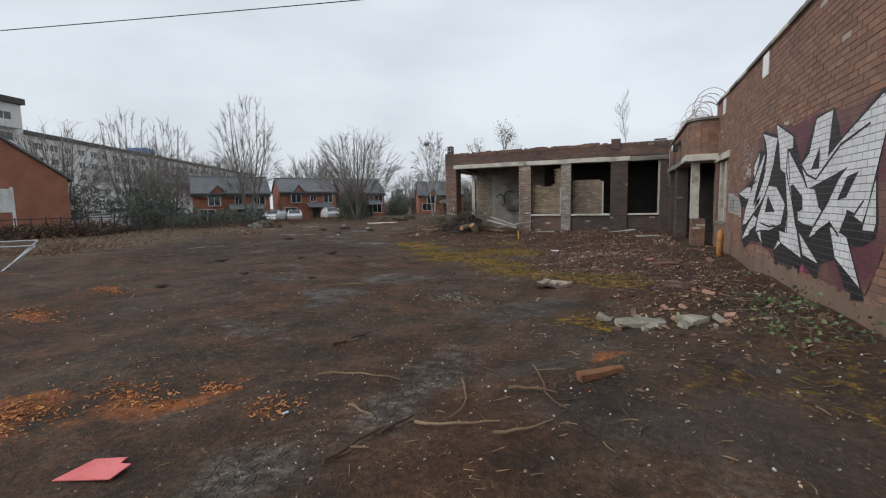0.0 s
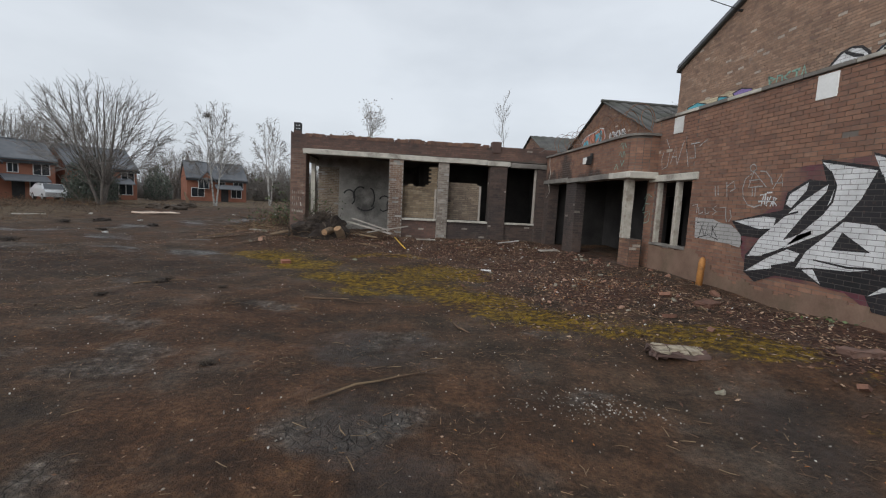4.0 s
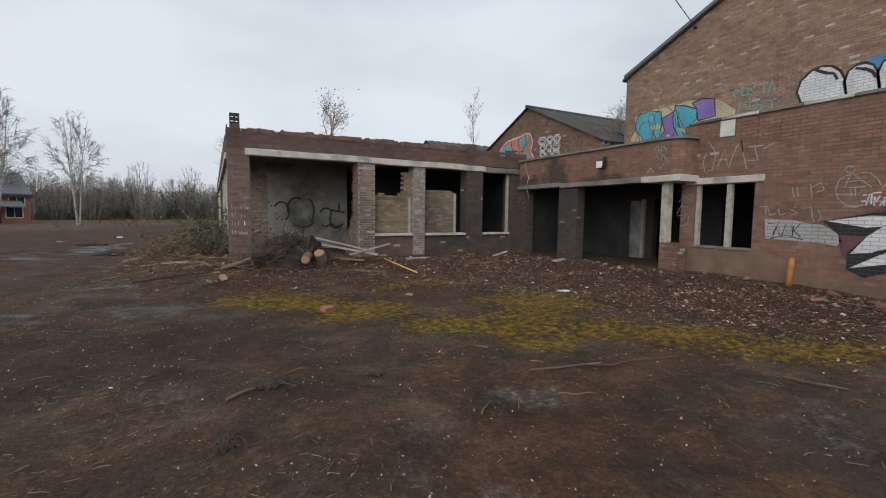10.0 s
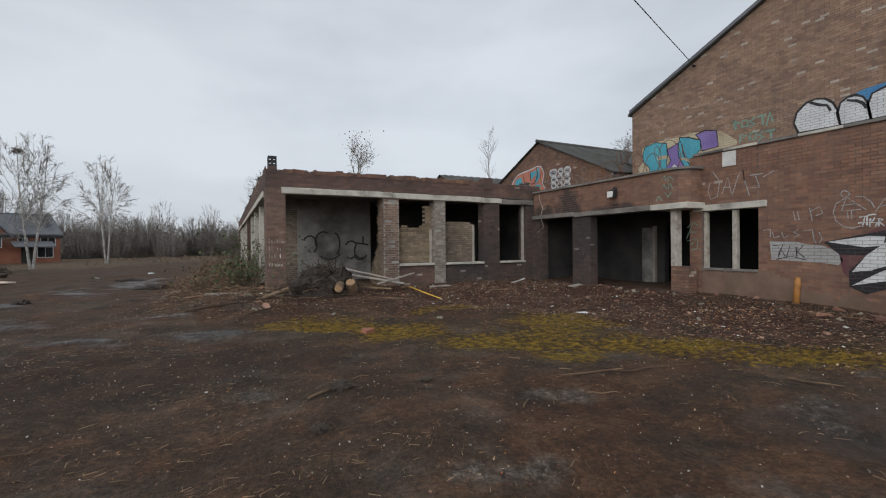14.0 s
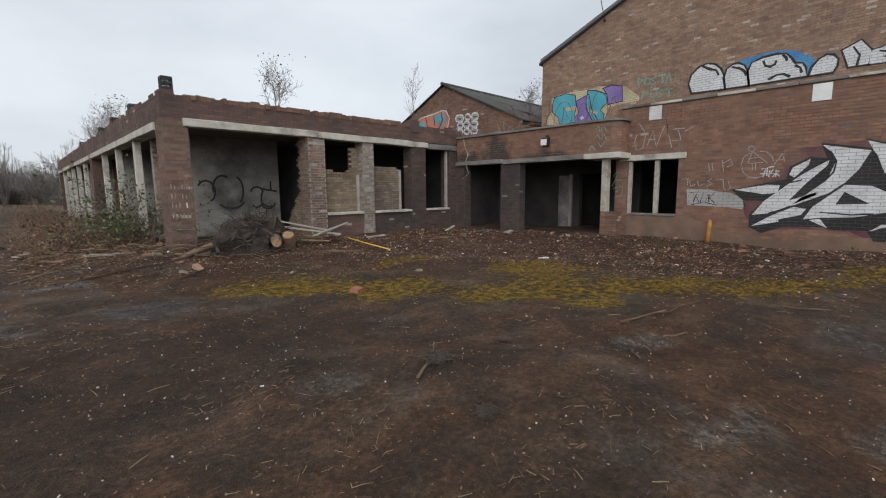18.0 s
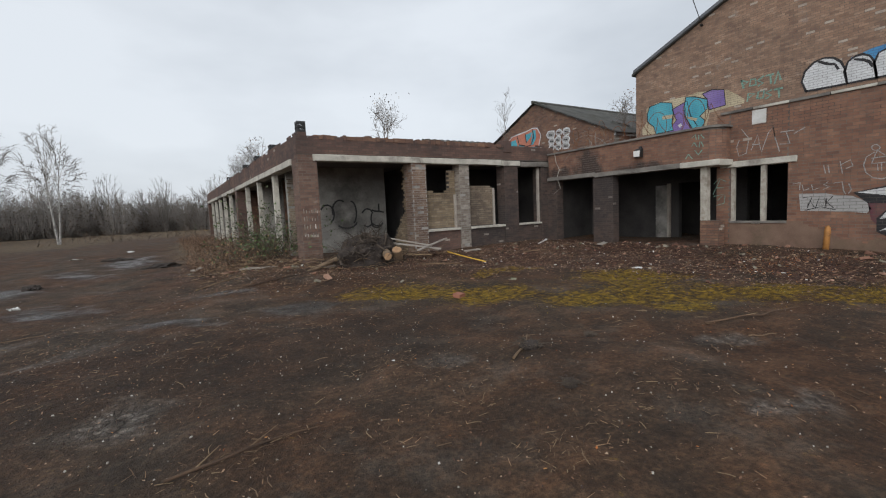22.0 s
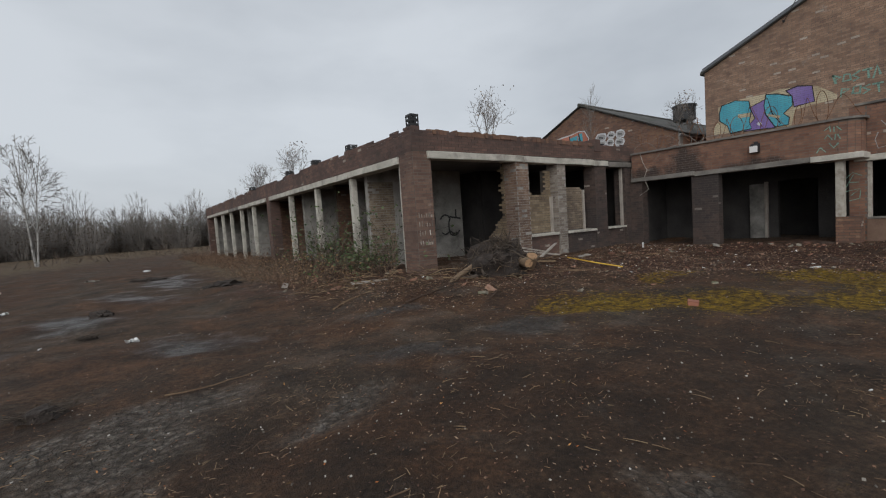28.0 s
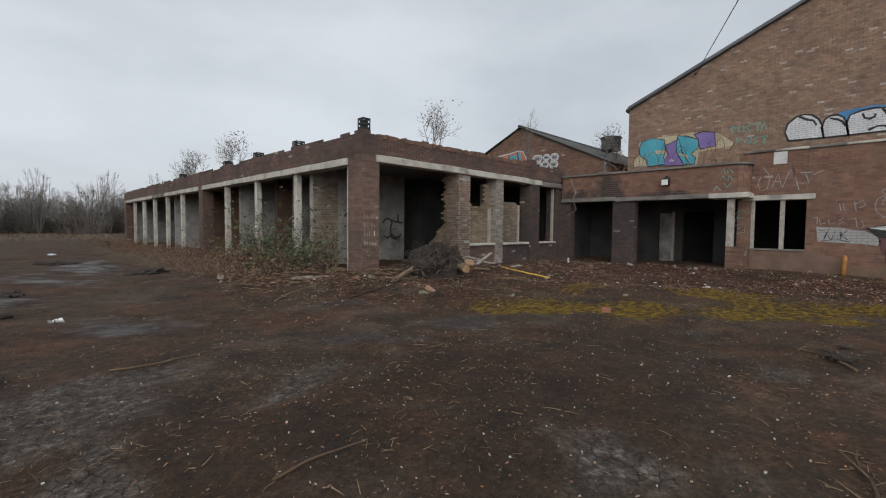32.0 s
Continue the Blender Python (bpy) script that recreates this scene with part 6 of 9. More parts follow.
stroke(green_tag, P_GREEN, 0.012, 0.06, [(16.57, 4.87), (16.54, 5.12), (16.35, 5.06), (16.52, 4.98)])
stroke(green_tag, P_GREEN, 0.012, 0.06, [(16.27, 4.89), (16.24, 5.1), (16.07, 5.1), (16.09, 4.87), (16.27, 4.89)])
stroke(green_tag, P_GREEN, 0.012, 0.06, [(15.86, 5.07), (16.02, 5.02), (15.86, 4.9), (16.02, 4.81)])
stroke(green_tag, P_GREEN, 0.012, 0.06, [(15.77, 5.06), (15.53, 5.06)])
stroke(green_tag, P_GREEN, 0.012, 0.06, [(15.65, 5.05), (15.63, 4.77)])
rear_piece = thing("graffiti", (GX, 27, 4.5), "coral and teal graffiti with a white edge on the rear gable", "graffiti")
spray(rear_piece, "backing", P_CORAL, 0.012, [(29.47, 4.96), (29.24, 5.34), (28.83, 5.59), (28.27, 5.66), (27.65, 5.7), (27.11, 5.79), (26.73, 5.71), (26.52, 5.3), (26.67, 4.82), (26.42, 4.49), (29.42, 4.65)])
spray(rear_piece, "letter", P_TEAL, 0.015, [(29.16, 4.97), (29.01, 5.35), (28.48, 5.42), (28.34, 5.0), (28.53, 4.63), (29.05, 4.63)])
spray(rear_piece, "letter", P_TEAL, 0.015, [(28.22, 5.08), (27.76, 4.97), (27.65, 4.58), (28.16, 4.61)])
spray(rear_piece, "letter", P_TEAL, 0.015, [(27.7, 5.56), (27.12, 5.63), (27.22, 5.4), (27.56, 5.15)])
spray(rear_piece, "letter", P_TEAL, 0.015, [(27.2, 4.85), (26.74, 4.77), (26.84, 4.51), (27.37, 4.56)])
spray(rear_piece, "letter", P_TEAL, 0.015, [(27.08, 5.71), (26.87, 5.69), (26.84, 5.26), (27.08, 4.93), (27.26, 4.94)])
stroke(rear_piece, P_BLACK, 0.017, 0.07, [(27.11, 5.74), (27.01, 5.33), (27.26, 4.94), (27.62, 4.91)])
stroke(rear_piece, P_BLACK, 0.017, 0.07, [(28.35, 5.61), (28.19, 5.08), (27.69, 4.96)])
stroke(rear_piece, P_BLACK, 0.017, 0.07, [(27.69, 5.64), (27.6, 5.1)])
stroke(rear_piece, P_WHITE, 0.018, 0.06, [(29.46, 4.99), (29.2, 5.36), (28.79, 5.61), (28.27, 5.68), (27.65, 5.72), (27.1, 5.82), (26.72, 5.76), (26.48, 5.35), (26.63, 4.85), (26.38, 4.51)])
rear_bubbles = thing("graffiti", (GX, 25, 4.5), "rows of small white-outlined letters on the rear gable", "graffiti")
spray(rear_bubbles, "letter", P_GREY, 0.012, [(26.04, 5.28), (25.96, 5.42), (25.73, 5.43), (25.52, 5.39), (25.46, 5.24), (25.54, 5.1), (25.76, 5.09), (25.98, 5.13)])
stroke(rear_bubbles, P_WHITE, 0.016, 0.075, [(26.04, 5.28), (25.96, 5.42), (25.73, 5.43), (25.52, 5.39), (25.46, 5.24), (25.54, 5.1), (25.76, 5.09), (25.98, 5.13), (26.04, 5.28)])
stroke(rear_bubbles, P_BLACK, 0.018, 0.06, [(25.85, 5.26), (25.65, 5.22)])
spray(rear_bubbles, "letter", P_GREY, 0.012, [(25.39, 5.29), (25.31, 5.4), (25.18, 5.42), (25.05, 5.38), (24.99, 5.26), (25.07, 5.15), (25.2, 5.13), (25.33, 5.16)])
stroke(rear_bubbles, P_WHITE, 0.016, 0.075, [(25.39, 5.29), (25.31, 5.4), (25.18, 5.42), (25.05, 5.38), (24.99, 5.26), (25.07, 5.15), (25.2, 5.13), (25.33, 5.16), (25.39, 5.29)])
stroke(rear_bubbles, P_BLACK, 0.018, 0.06, [(25.29, 5.28), (25.09, 5.24)])
spray(rear_bubbles, "letter", P_GREY, 0.012, [(24.93, 5.26), (24.85, 5.39), (24.68, 5.41), (24.52, 5.37), (24.47, 5.22), (24.54, 5.09), (24.71, 5.07), (24.87, 5.11)])
stroke(rear_bubbles, P_WHITE, 0.016, 0.075, [(24.93, 5.26), (24.85, 5.39), (24.68, 5.41), (24.52, 5.37), (24.47, 5.22), (24.54, 5.09), (24.71, 5.07), (24.87, 5.11), (24.93, 5.26)])
stroke(rear_bubbles, P_BLACK, 0.018, 0.06, [(24.79, 5.25), (24.6, 5.21)])
spray(rear_bubbles, "letter", P_GREY, 0.012, [(25.9, 4.92), (25.82, 5.04), (25.68, 5.06), (25.55, 5.02), (25.49, 4.9), (25.57, 4.78), (25.71, 4.77), (25.84, 4.8)])
stroke(rear_bubbles, P_WHITE, 0.016, 0.075, [(25.9, 4.92), (25.82, 5.04), (25.68, 5.06), (25.55, 5.02), (25.49, 4.9), (25.57, 4.78), (25.71, 4.77), (25.84, 4.8), (25.9, 4.92)])
stroke(rear_bubbles, P_BLACK, 0.018, 0.06, [(25.8, 4.92), (25.6, 4.88)])
spray(rear_bubbles, "letter", P_GREY, 0.012, [(25.46, 4.92), (25.38, 5.06), (25.24, 5.08), (25.11, 5.05), (25.06, 4.9), (25.13, 4.76), (25.27, 4.74), (25.4, 4.77)])
stroke(rear_bubbles, P_WHITE, 0.016, 0.075, [(25.46, 4.92), (25.38, 5.06), (25.24, 5.08), (25.11, 5.05), (25.06, 4.9), (25.13, 4.76), (25.27, 4.74), (25.4, 4.77), (25.46, 4.92)])
stroke(rear_bubbles, P_BLACK, 0.018, 0.06, [(25.36, 4.92), (25.16, 4.88)])
spray(rear_bubbles, "letter", P_GREY, 0.012, [(24.99, 4.88), (24.91, 5.01), (24.73, 5.02), (24.55, 4.98), (24.5, 4.85), (24.57, 4.72), (24.75, 4.71), (24.93, 4.75)])
stroke(rear_bubbles, P_WHITE, 0.016, 0.075, [(24.99, 4.88), (24.91, 5.01), (24.73, 5.02), (24.55, 4.98), (24.5, 4.85), (24.57, 4.72), (24.75, 4.71), (24.93, 4.75), (24.99, 4.88)])
stroke(rear_bubbles, P_BLACK, 0.018, 0.06, [(24.84, 4.87), (24.65, 4.83)])
spray(rear_bubbles, "letter", P_GREY, 0.012, [(25.89, 4.6), (25.81, 4.72), (25.69, 4.74), (25.58, 4.7), (25.52, 4.58), (25.6, 4.47), (25.72, 4.45), (25.83, 4.48)])
stroke(rear_bubbles, P_WHITE, 0.016, 0.075, [(25.89, 4.6), (25.81, 4.72), (25.69, 4.74), (25.58, 4.7), (25.52, 4.58), (25.6, 4.47), (25.72, 4.45), (25.83, 4.48), (25.89, 4.6)])
stroke(rear_bubbles, P_BLACK, 0.018, 0.06, [(25.81, 4.6), (25.61, 4.56)])
spray(rear_bubbles, "letter", P_GREY, 0.012, [(25.45, 4.58), (25.37, 4.69), (25.24, 4.71), (25.11, 4.68), (25.05, 4.56), (25.13, 4.44), (25.26, 4.42), (25.39, 4.46)])
stroke(rear_bubbles, P_WHITE, 0.016, 0.075, [(25.45, 4.58), (25.37, 4.69), (25.24, 4.71), (25.11, 4.68), (25.05, 4.56), (25.13, 4.44), (25.26, 4.42), (25.39, 4.46), (25.45, 4.58)])
stroke(rear_bubbles, P_BLACK, 0.018, 0.06, [(25.35, 4.57), (25.15, 4.54)])
spray(rear_bubbles, "letter", P_GREY, 0.012, [(24.98, 4.55), (24.91, 4.67), (24.74, 4.68), (24.58, 4.65), (24.52, 4.53), (24.6, 4.41), (24.76, 4.4), (24.93, 4.43)])
stroke(rear_bubbles, P_WHITE, 0.016, 0.075, [(24.98, 4.55), (24.91, 4.67), (24.74, 4.68), (24.58, 4.65), (24.52, 4.53), (24.6, 4.41), (24.76, 4.4), (24.93, 4.43), (24.98, 4.55)])
stroke(rear_bubbles, P_BLACK, 0.018, 0.06, [(24.85, 4.54), (24.65, 4.51)])
fascia_tag = thing("graffiti", (FX, 15.8, 3), "green and grey tags on the rounded fascia", "graffiti")
stroke(fascia_tag, P_GREEN, 0.012, 0.03, [(15.98, 3.29), (15.88, 3.38), (15.86, 3.22)])
stroke(fascia_tag, P_GREEN, 0.012, 0.03, [(15.79, 3.34), (15.79, 3.21)])
stroke(fascia_tag, P_GREEN, 0.012, 0.03, [(15.73, 3.34), (15.64, 3.23)])
stroke(fascia_tag, P_GREEN, 0.012, 0.03, [(15.98, 3.07), (15.92, 3.16), (15.83, 3.02)])
stroke(fascia_tag, P_GREEN, 0.012, 0.03, [(15.76, 3.15), (15.78, 3.0)])
stroke(fascia_tag, P_GREEN, 0.012, 0.03, [(15.72, 3.14), (15.66, 3.01)])
stroke(fascia_tag, P_GREEN, 0.012, 0.03, [(16.15, 2.73), (16.08, 2.85), (15.96, 2.71)])
stroke(fascia_tag, P_GREEN, 0.012, 0.03, [(15.89, 2.93), (15.8, 2.8), (15.7, 2.92)])


# ---- trees ----
def grow(wood, twig, p, d, length, r, depth, rnd, counts, wide, up, droop, thick=0.006, reach=1.0):
    """One limb with a bend, then its children; the last order goes into the twigs."""
    segs = 4 if depth == 0 else 3
    pts, q, w = [p], Vector(p), Vector(d)
    for i in range(segs):
        w = (w + Vector((rnd.uniform(-1, 1), rnd.uniform(-1, 1), rnd.uniform(-0.6, 0.8))) * 0.16 + Vector((0, 0, up if depth < 3 else -droop))).normalized()
        q = q + w * (length / segs)
        pts.append(Vector(q))
    radii = [r * (1 - 0.75 * i / segs) for i in range(segs + 1)]
    last = depth >= len(counts)
    (twig if depth >= 2 else wood).tube(pts, radii, 7 if depth == 0 else (5 if depth == 1 else 3), cap=False)
    if last:
        return
    for k in range(counts[depth]):
        f = rnd.uniform(0.3 if depth == 0 else 0.15, 1.0)
        i = min(int(f * segs), segs - 1)
        at = pts[i].lerp(pts[i + 1], f * segs - i)
        axis = (pts[i + 1] - pts[i]).normalized()
        side = axis.orthogonal().normalized()
        side.rotate(Matrix.Rotation(rnd.uniform(0, 2 * math.pi), 3, axis))
        ang = radians(wide) * rnd.uniform(0.6, 1.25)
        nd = axis * math.cos(ang) + side * math.sin(ang)
        grow(wood, twig, at, nd, length * rnd.uniform(0.42, 0.68) * (1.15 - 0.35 * f) * (reach if depth == 0 else 1.0), max(r * 0.5 * (1 - 0.5 * f), thick), depth + 1, rnd, counts, wide, up, droop, thick, reach)


def tree_meshes(seed, height, trunk, counts, wide=42, up=0.12, droop=0.0, stems=1, bark=M_BARK, thin=1.0, spread=0.24, thick=0.006, reach=1.0):
    rnd = random.Random(seed)
    wood, twig = Mesh(), Mesh()
    for s in range(stems):
        lean = Vector((rnd.uniform(-1, 1), rnd.uniform(-1, 1), 0)) * (0.04 if stems == 1 else spread)
        grow(wood, twig, Vector((rnd.uniform(-0.15, 0.15) * (stems > 1), rnd.uniform(-0.15, 0.15) * (stems > 1), -0.2)), (Vector((0, 0, 1)) + lean).normalized(), height * 0.72, trunk * thin, 0, rnd, counts, wide, up, droop, thick, reach)
    return wood.data("trunk", bark, True, fix=False), twig.data("crown", M_TWIG, False, fix=False)


def tree(meshes, x, y, label, scale=1.0, turn=0.0, z=None, category="tree"):
    ob = thing("tree", Matrix.Translation((x, y, (level(x, y) if z is None else z) - 0.05)) @ Matrix.Rotation(radians(turn), 4, "Z") @ Matrix.Scale(scale, 4), label, category, "bare trees round the yard")
    part("trunk", meshes[0], None, ob)
    part("crown", meshes[1], None, ob)
    return ob


def crowned(seed, height, rx, base, limbs, subs, twigs, trunk, bark=M_BARK, stems=1, lean=0.0, droop=0.0, fan=(0.3, 0.75)):
    """A bare tree whose limbs reach out to an egg-shaped crown, each with its branches and twigs."""
    rnd = random.Random(seed)
    wood, twig = Mesh(), Mesh()
    cz = base + (height - base) * 0.42
    c = Vector((0, 0, cz))
    rand = lambda: Vector((rnd.uniform(-1, 1), rnd.uniform(-1, 1), rnd.uniform(-1, 1)))
    tops = []
    for k in range(stems):
        a = 6.28 * k / stems + rnd.uniform(-0.4, 0.4)
        off = Vector((math.cos(a), math.sin(a), 0)) * lean * rx
        line = [Vector((0, 0, -0.2)) + off * 0.05, Vector((0, 0, base)) + off * 0.3 + rand() * 0.08, Vector((0, 0, cz)) + off * 0.75 + rand() * 0.2, Vector((0, 0, height * 0.88)) + off + rand() * 0.2]
        wood.tube(line, [trunk, trunk * 0.75, trunk * 0.4, 0.015], 8, cap=False)
        tops.append(line)
    for i in range(limbs):
        line = tops[i % stems]
        d = Vector((rnd.gauss(0, 1), rnd.gauss(0, 1), rnd.gauss(0.5, 0.75)))
        d.z = max(d.z, -0.3)
        d.normalize()
        end = Vector((d.x * rx, d.y * rx, d.z * ((height - cz) if d.z > 0 else (cz - base * 0.7)))) * rnd.uniform(0.72, 0.93) + c
        f = min(max((end.z - base) / (height - base) * rnd.uniform(*fan), 0.02), 0.95)
        start = line[1].lerp(line[2], f * 2) if f < 0.5 else line[2].lerp(line[3], f * 2 - 1)
        length = (end - start).length
        out = Vector((end.x - start.x, end.y - start.y, 0)) * 0.1
        knee = start.lerp(end, 0.4) + out + rand() * 0.05 * length
        bend = start.lerp(end, 0.72) + out * 0.8 + rand() * 0.05 * length
        path = [start, knee, bend, end]
        r = (0.012 + trunk * 0.13) * min(1.0, length / rx + 0.2)
        wood.tube(path, [r, r * 0.65, r * 0.42, 0.01], 4, cap=False)
        for j in range(subs):
            g = rnd.uniform(1.3, 3.0)
            q = path[int(g) if g < 3 else 2].lerp(path[min(int(g) + 1, 3)], g - int(g))
            way = ((q - c).normalized() * 0.7 + (end - start).normalized() * 0.7 + rand() * 0.75 + Vector((0, 0, 0.25 - droop))).normalized()
            ln = rx * rnd.uniform(0.14, 0.36)
            p1 = q + way * ln * 0.5 + rand() * ln * 0.08
            p2 = q + way * ln + Vector((0, 0, 0.1 - droop)) * ln * 0.6
            twig.tube([q, p1, p2], [0.019, 0.014, 0.01], 3, cap=False)
            for w in range(twigs):
                h = rnd.random()
                e = q.lerp(p1, h * 2) if h < 0.5 else p1.lerp(p2, h * 2 - 1)
                tw = (way * 0.8 + rand() * 0.8 + Vector((0, 0, 0.2 - 1.6 * droop))).normalized()
                lt = rx * rnd.uniform(0.07, 0.18)
                twig.tube([e, e + tw * lt * 0.5 + rand() * 0.05 * lt, e + (tw + Vector((0, 0, -droop))).normalized() * lt], [0.009, 0.0075, 0.005], 3, cap=False)
    return wood.data("trunk", bark, True, fix=False), twig.data("crown", M_TWIG, False, fix=False)


T_ROUND = crowned(1, 8.9, 4.5, 1.3, 84, 7, 4, 0.12, stems=5, lean=0.35, fan=(0.02, 0.3))
T_TALL = crowned(2, 13.0, 3.3, 2.0, 44, 7, 4, 0.11, stems=4, lean=0.6, fan=(0.1, 0.5))
T_BIRCH = crowned(3, 11.3, 2.7, 2.0, 56, 7, 4, 0.1, M_BIRCH, 2, 0.35, 0.3)
T_BIRCH2 = crowned(4, 10.4, 2.2, 1.6, 46, 7, 4, 0.08, M_BIRCH, 3, 0.4, 0.28)
T_WIDE = crowned(5, 9.0, 4.4, 1.6, 64, 7, 4, 0.12, stems=4, lean=0.35, fan=(0.04, 0.35))
T_SAP = tree_meshes(6, 1.55, 0.016, (7, 4, 2), 52, 0.16, 0.0, 4, spread=0.55)
T_WHIP = tree_meshes(8, 4.8, 0.024, (20, 3, 2), 34, 0.2, 0.0, reach=0.5)

tree(T_ROUND, -26.0, 42.0, "broad bare tree with a dense rounded crown", 1.1)
tree(T_BIRCH, -21.3, 51.7, "bare birch with white stems and a nest", 1.0, 20)
tree(T_BIRCH2, -18.6, 61.3, "slender bare birch with white stems", 1.1, 0)
tree(T_TALL, -31.6, 32.7, "tall bare tree with upright stems", 0.95, 10)
tree(T_WIDE, -49.0, 61.0, "spreading bare tree behind the houses", 1.25, 40)
tree(T_WIDE, -57.0, 52.0, "spreading bare tree behind the houses", 1.3, 130)
tree(T_TALL, -39.5, 26.8, "tall bare tree before the flats", 0.85, 70)
tree(T_WIDE, -41.5, 22.5, "broad bare tree before the flats", 1.05, 160)
tree(T_TALL, -50.0, 38.0, "tall bare tree beside the houses", 1.05, 200)
tree(T_WIDE, -58.0, 40.0, "spreading bare tree before the flats", 1.3, 20)
tree(T_WIDE, -30.0, 72.0, "spreading bare tree behind the houses", 0.95, 80)
tree(T_ROUND, -37.0, 76.0, "broad bare tree behind the houses", 0.9, 250)
tree(T_ROUND, -64.0, 47.0, "broad bare tree before the flats", 1.15, 33)
tree(T_TALL, -42.5, 41.5, "tall bare tree beside the houses", 0.8, 310)
tree(T_ROUND, -43.0, 57.0, "broad bare tree behind the houses", 1.1, 70)
tree(T_WIDE, -42.0, 66.0, "spreading bare tree behind the houses", 1.05, 190)
tree(T_WIDE, -52.0, 46.0, "spreading bare tree behind the houses", 1.15, 260)
tree(T_TALL, 50.0, 0.5, "tall bare tree beyond the scrub", 0.72, 15)
tree(T_BIRCH2, 50.5, -6.4, "slender bare birch beyond the scrub", 0.82, 60)
tree(T_ROUND, 57.0, -13.0, "broad bare tree over the thicket", 1.15, 90)
tree(T_WIDE, 60.0, -18.0, "spreading bare tree over the thicket", 1.0, 140)
tree(T_ROUND, 63.0, -25.0, "broad bare tree over the thicket", 0.7, 10)
tree(T_WIDE, 74.0, -38.0, "spreading bare tree at the far hedge", 0.8, 210)
tree(T_ROUND, 82.0, -52.0, "broad bare tree at the far hedge", 0.75, 300)
tree(T_TALL, 66.0, -33.0, "tall bare tree at the far hedge", 0.55, 120)
tree(T_SAP, -4.1, 21.85, "leggy sapling rooted in the parapet", 1.0, 0, 3.72, "sapling")
tree(T_WHIP, 1.15, 22.1, "thin bare sapling behind the parapet", 0.62, 30, 3.5, "sapling")
tree(T_SAP, -6.1, 32.3, "leggy sapling rooted in the parapet", 1.3, 120, 3.55, "sapling")
tree(T_SAP, -6.0, 39.0, "bushy sapling rooted in the parapet", 1.45, 210, 3.55, "sapling")
tree(T_SAP, -5.6, 43.0, "bushy sapling rooted in the parapet", 1.3, 300, 3.55, "sapling")
tree(T_SAP, -2.0, 33.0, "leggy sapling rooted in the flat roof", 0.7, 60, 3.55, "sapling")
tree(T_SAP, 9.5, 22.6, "leggy sapling on the broken roof", 1.3, 60, 5.0, "sapling")
tree(T_SAP, 11.5, 23.2, "leggy sapling on the broken roof", 0.7, 160, 5.1, "sapling")
nest = thing("bird_nest", (-21.9, 51.5, 8.9), "dark ragged nest of twigs in the birch", "nest")
m = Mesh()
rn = random.Random(3)
for k in range(90):
    a, b = Vector((rn.gauss(0, 0.2), rn.gauss(0, 0.2), rn.gauss(0, 0.14))), Vector((rn.gauss(0, 0.22), rn.gauss(0, 0.22), rn.gauss(0, 0.15)))
    m.tube([a, b], [0.02, 0.015], 3, False)
part("twigs", m, M_BARK, nest)

# withered leaves that still hang on the roof sapling
m = Mesh()
for k in range(70):
    p = Vector((rn.gauss(0, 0.26), rn.gauss(0, 0.26), rn.uniform(0.8, 1.6)))
    a, b = Vector((rn.uniform(-1, 1), rn.uniform(-1, 1), rn.uniform(-1, 0.3))).normalized() * 0.07, Vector((rn.uniform(-1, 1), rn.uniform(-1, 1), rn.uniform(-1, 1))).normalized() * 0.022
    m.poly([p, p + a * 0.5 + b, p + a, p + a * 0.5 - b])
dead_leaves = m.data("dead_leaves", M_LEAFD, fix=False)
for ob in [o for o in scene.objects if o.get("category") == "sapling" and "leggy" in o.get("label", "")]:
    part("dead_leaves", dead_leaves, None, ob, "few withered leaves", kind="stuff")


def scrub(name, boxes, density, stem, leaf, height, label, seed, leaves=3, mat=M_SCRUB, leaf_mat=M_LEAFD, leaf_size=0.05):
    """Thin arching stems with a few leaves, grown over boxes (x0, x1, y0, y1)."""
    rnd = random.Random(seed)
    m, lf = Mesh(), Mesh()
    for x0, x1, y0, y1 in boxes:
        for k in range(int((x1 - x0) * (y1 - y0) * density)):
            x, y = rnd.uniform(x0, x1), rnd.uniform(y0, y1)
            h = height * rnd.uniform(0.35, 1.0) * (0.5 + 0.5 * math.sin(x * 1.7 + seed) * math.cos(y * 1.3) + 0.35)
            if h < 0.08:
                continue
            p, d = Vector((x, y, level(x, y) - 0.03)), Vector((rnd.uniform(-1, 1), rnd.uniform(-1, 1), 1.4)).normalized()
            pts = [p]
            for i in range(4):
                d = (d + Vector((rnd.uniform(-0.5, 0.5), rnd.uniform(-0.5, 0.5), -0.22))).normalized()
                p = p + d * h / 3
                pts.append(p)
            m.tube(pts, [stem, stem * 0.8, stem * 0.6, stem * 0.45, stem * 0.25], 3, False)
            for j in range(leaves):
                q = pts[rnd.randrange(1, 5)] + Vector((rnd.gauss(0, 0.06), rnd.gauss(0, 0.06), rnd.gauss(0, 0.05)))
                a = Vector((rnd.uniform(-1, 1), rnd.uniform(-1, 1), rnd.uniform(-0.6, 0.6))).normalized() * leaf_size * rnd.uniform(0.6, 1.4)
                b = a.orthogonal().normalized() * leaf_size * 0.4
                b.rotate(Matrix.Rotation(rnd.uniform(0, 6.28), 3, a.normalized()))
                lf.poly([q, q + a * 0.5 + b, q + a, q + a * 0.5 - b])
    ob = thing(name, boxes[0][0:3:2] + (0,), label, "undergrowth", kind="stuff")
    ob.matrix_basis = Matrix.Identity(4)
    part("stems", m.data("stems", mat, fix=False), mat, ob, kind="stuff")
    if lf.f:
        part("leaves", lf.data("leaves", leaf_mat, fix=False), leaf_mat, ob, kind="stuff")
    return ob


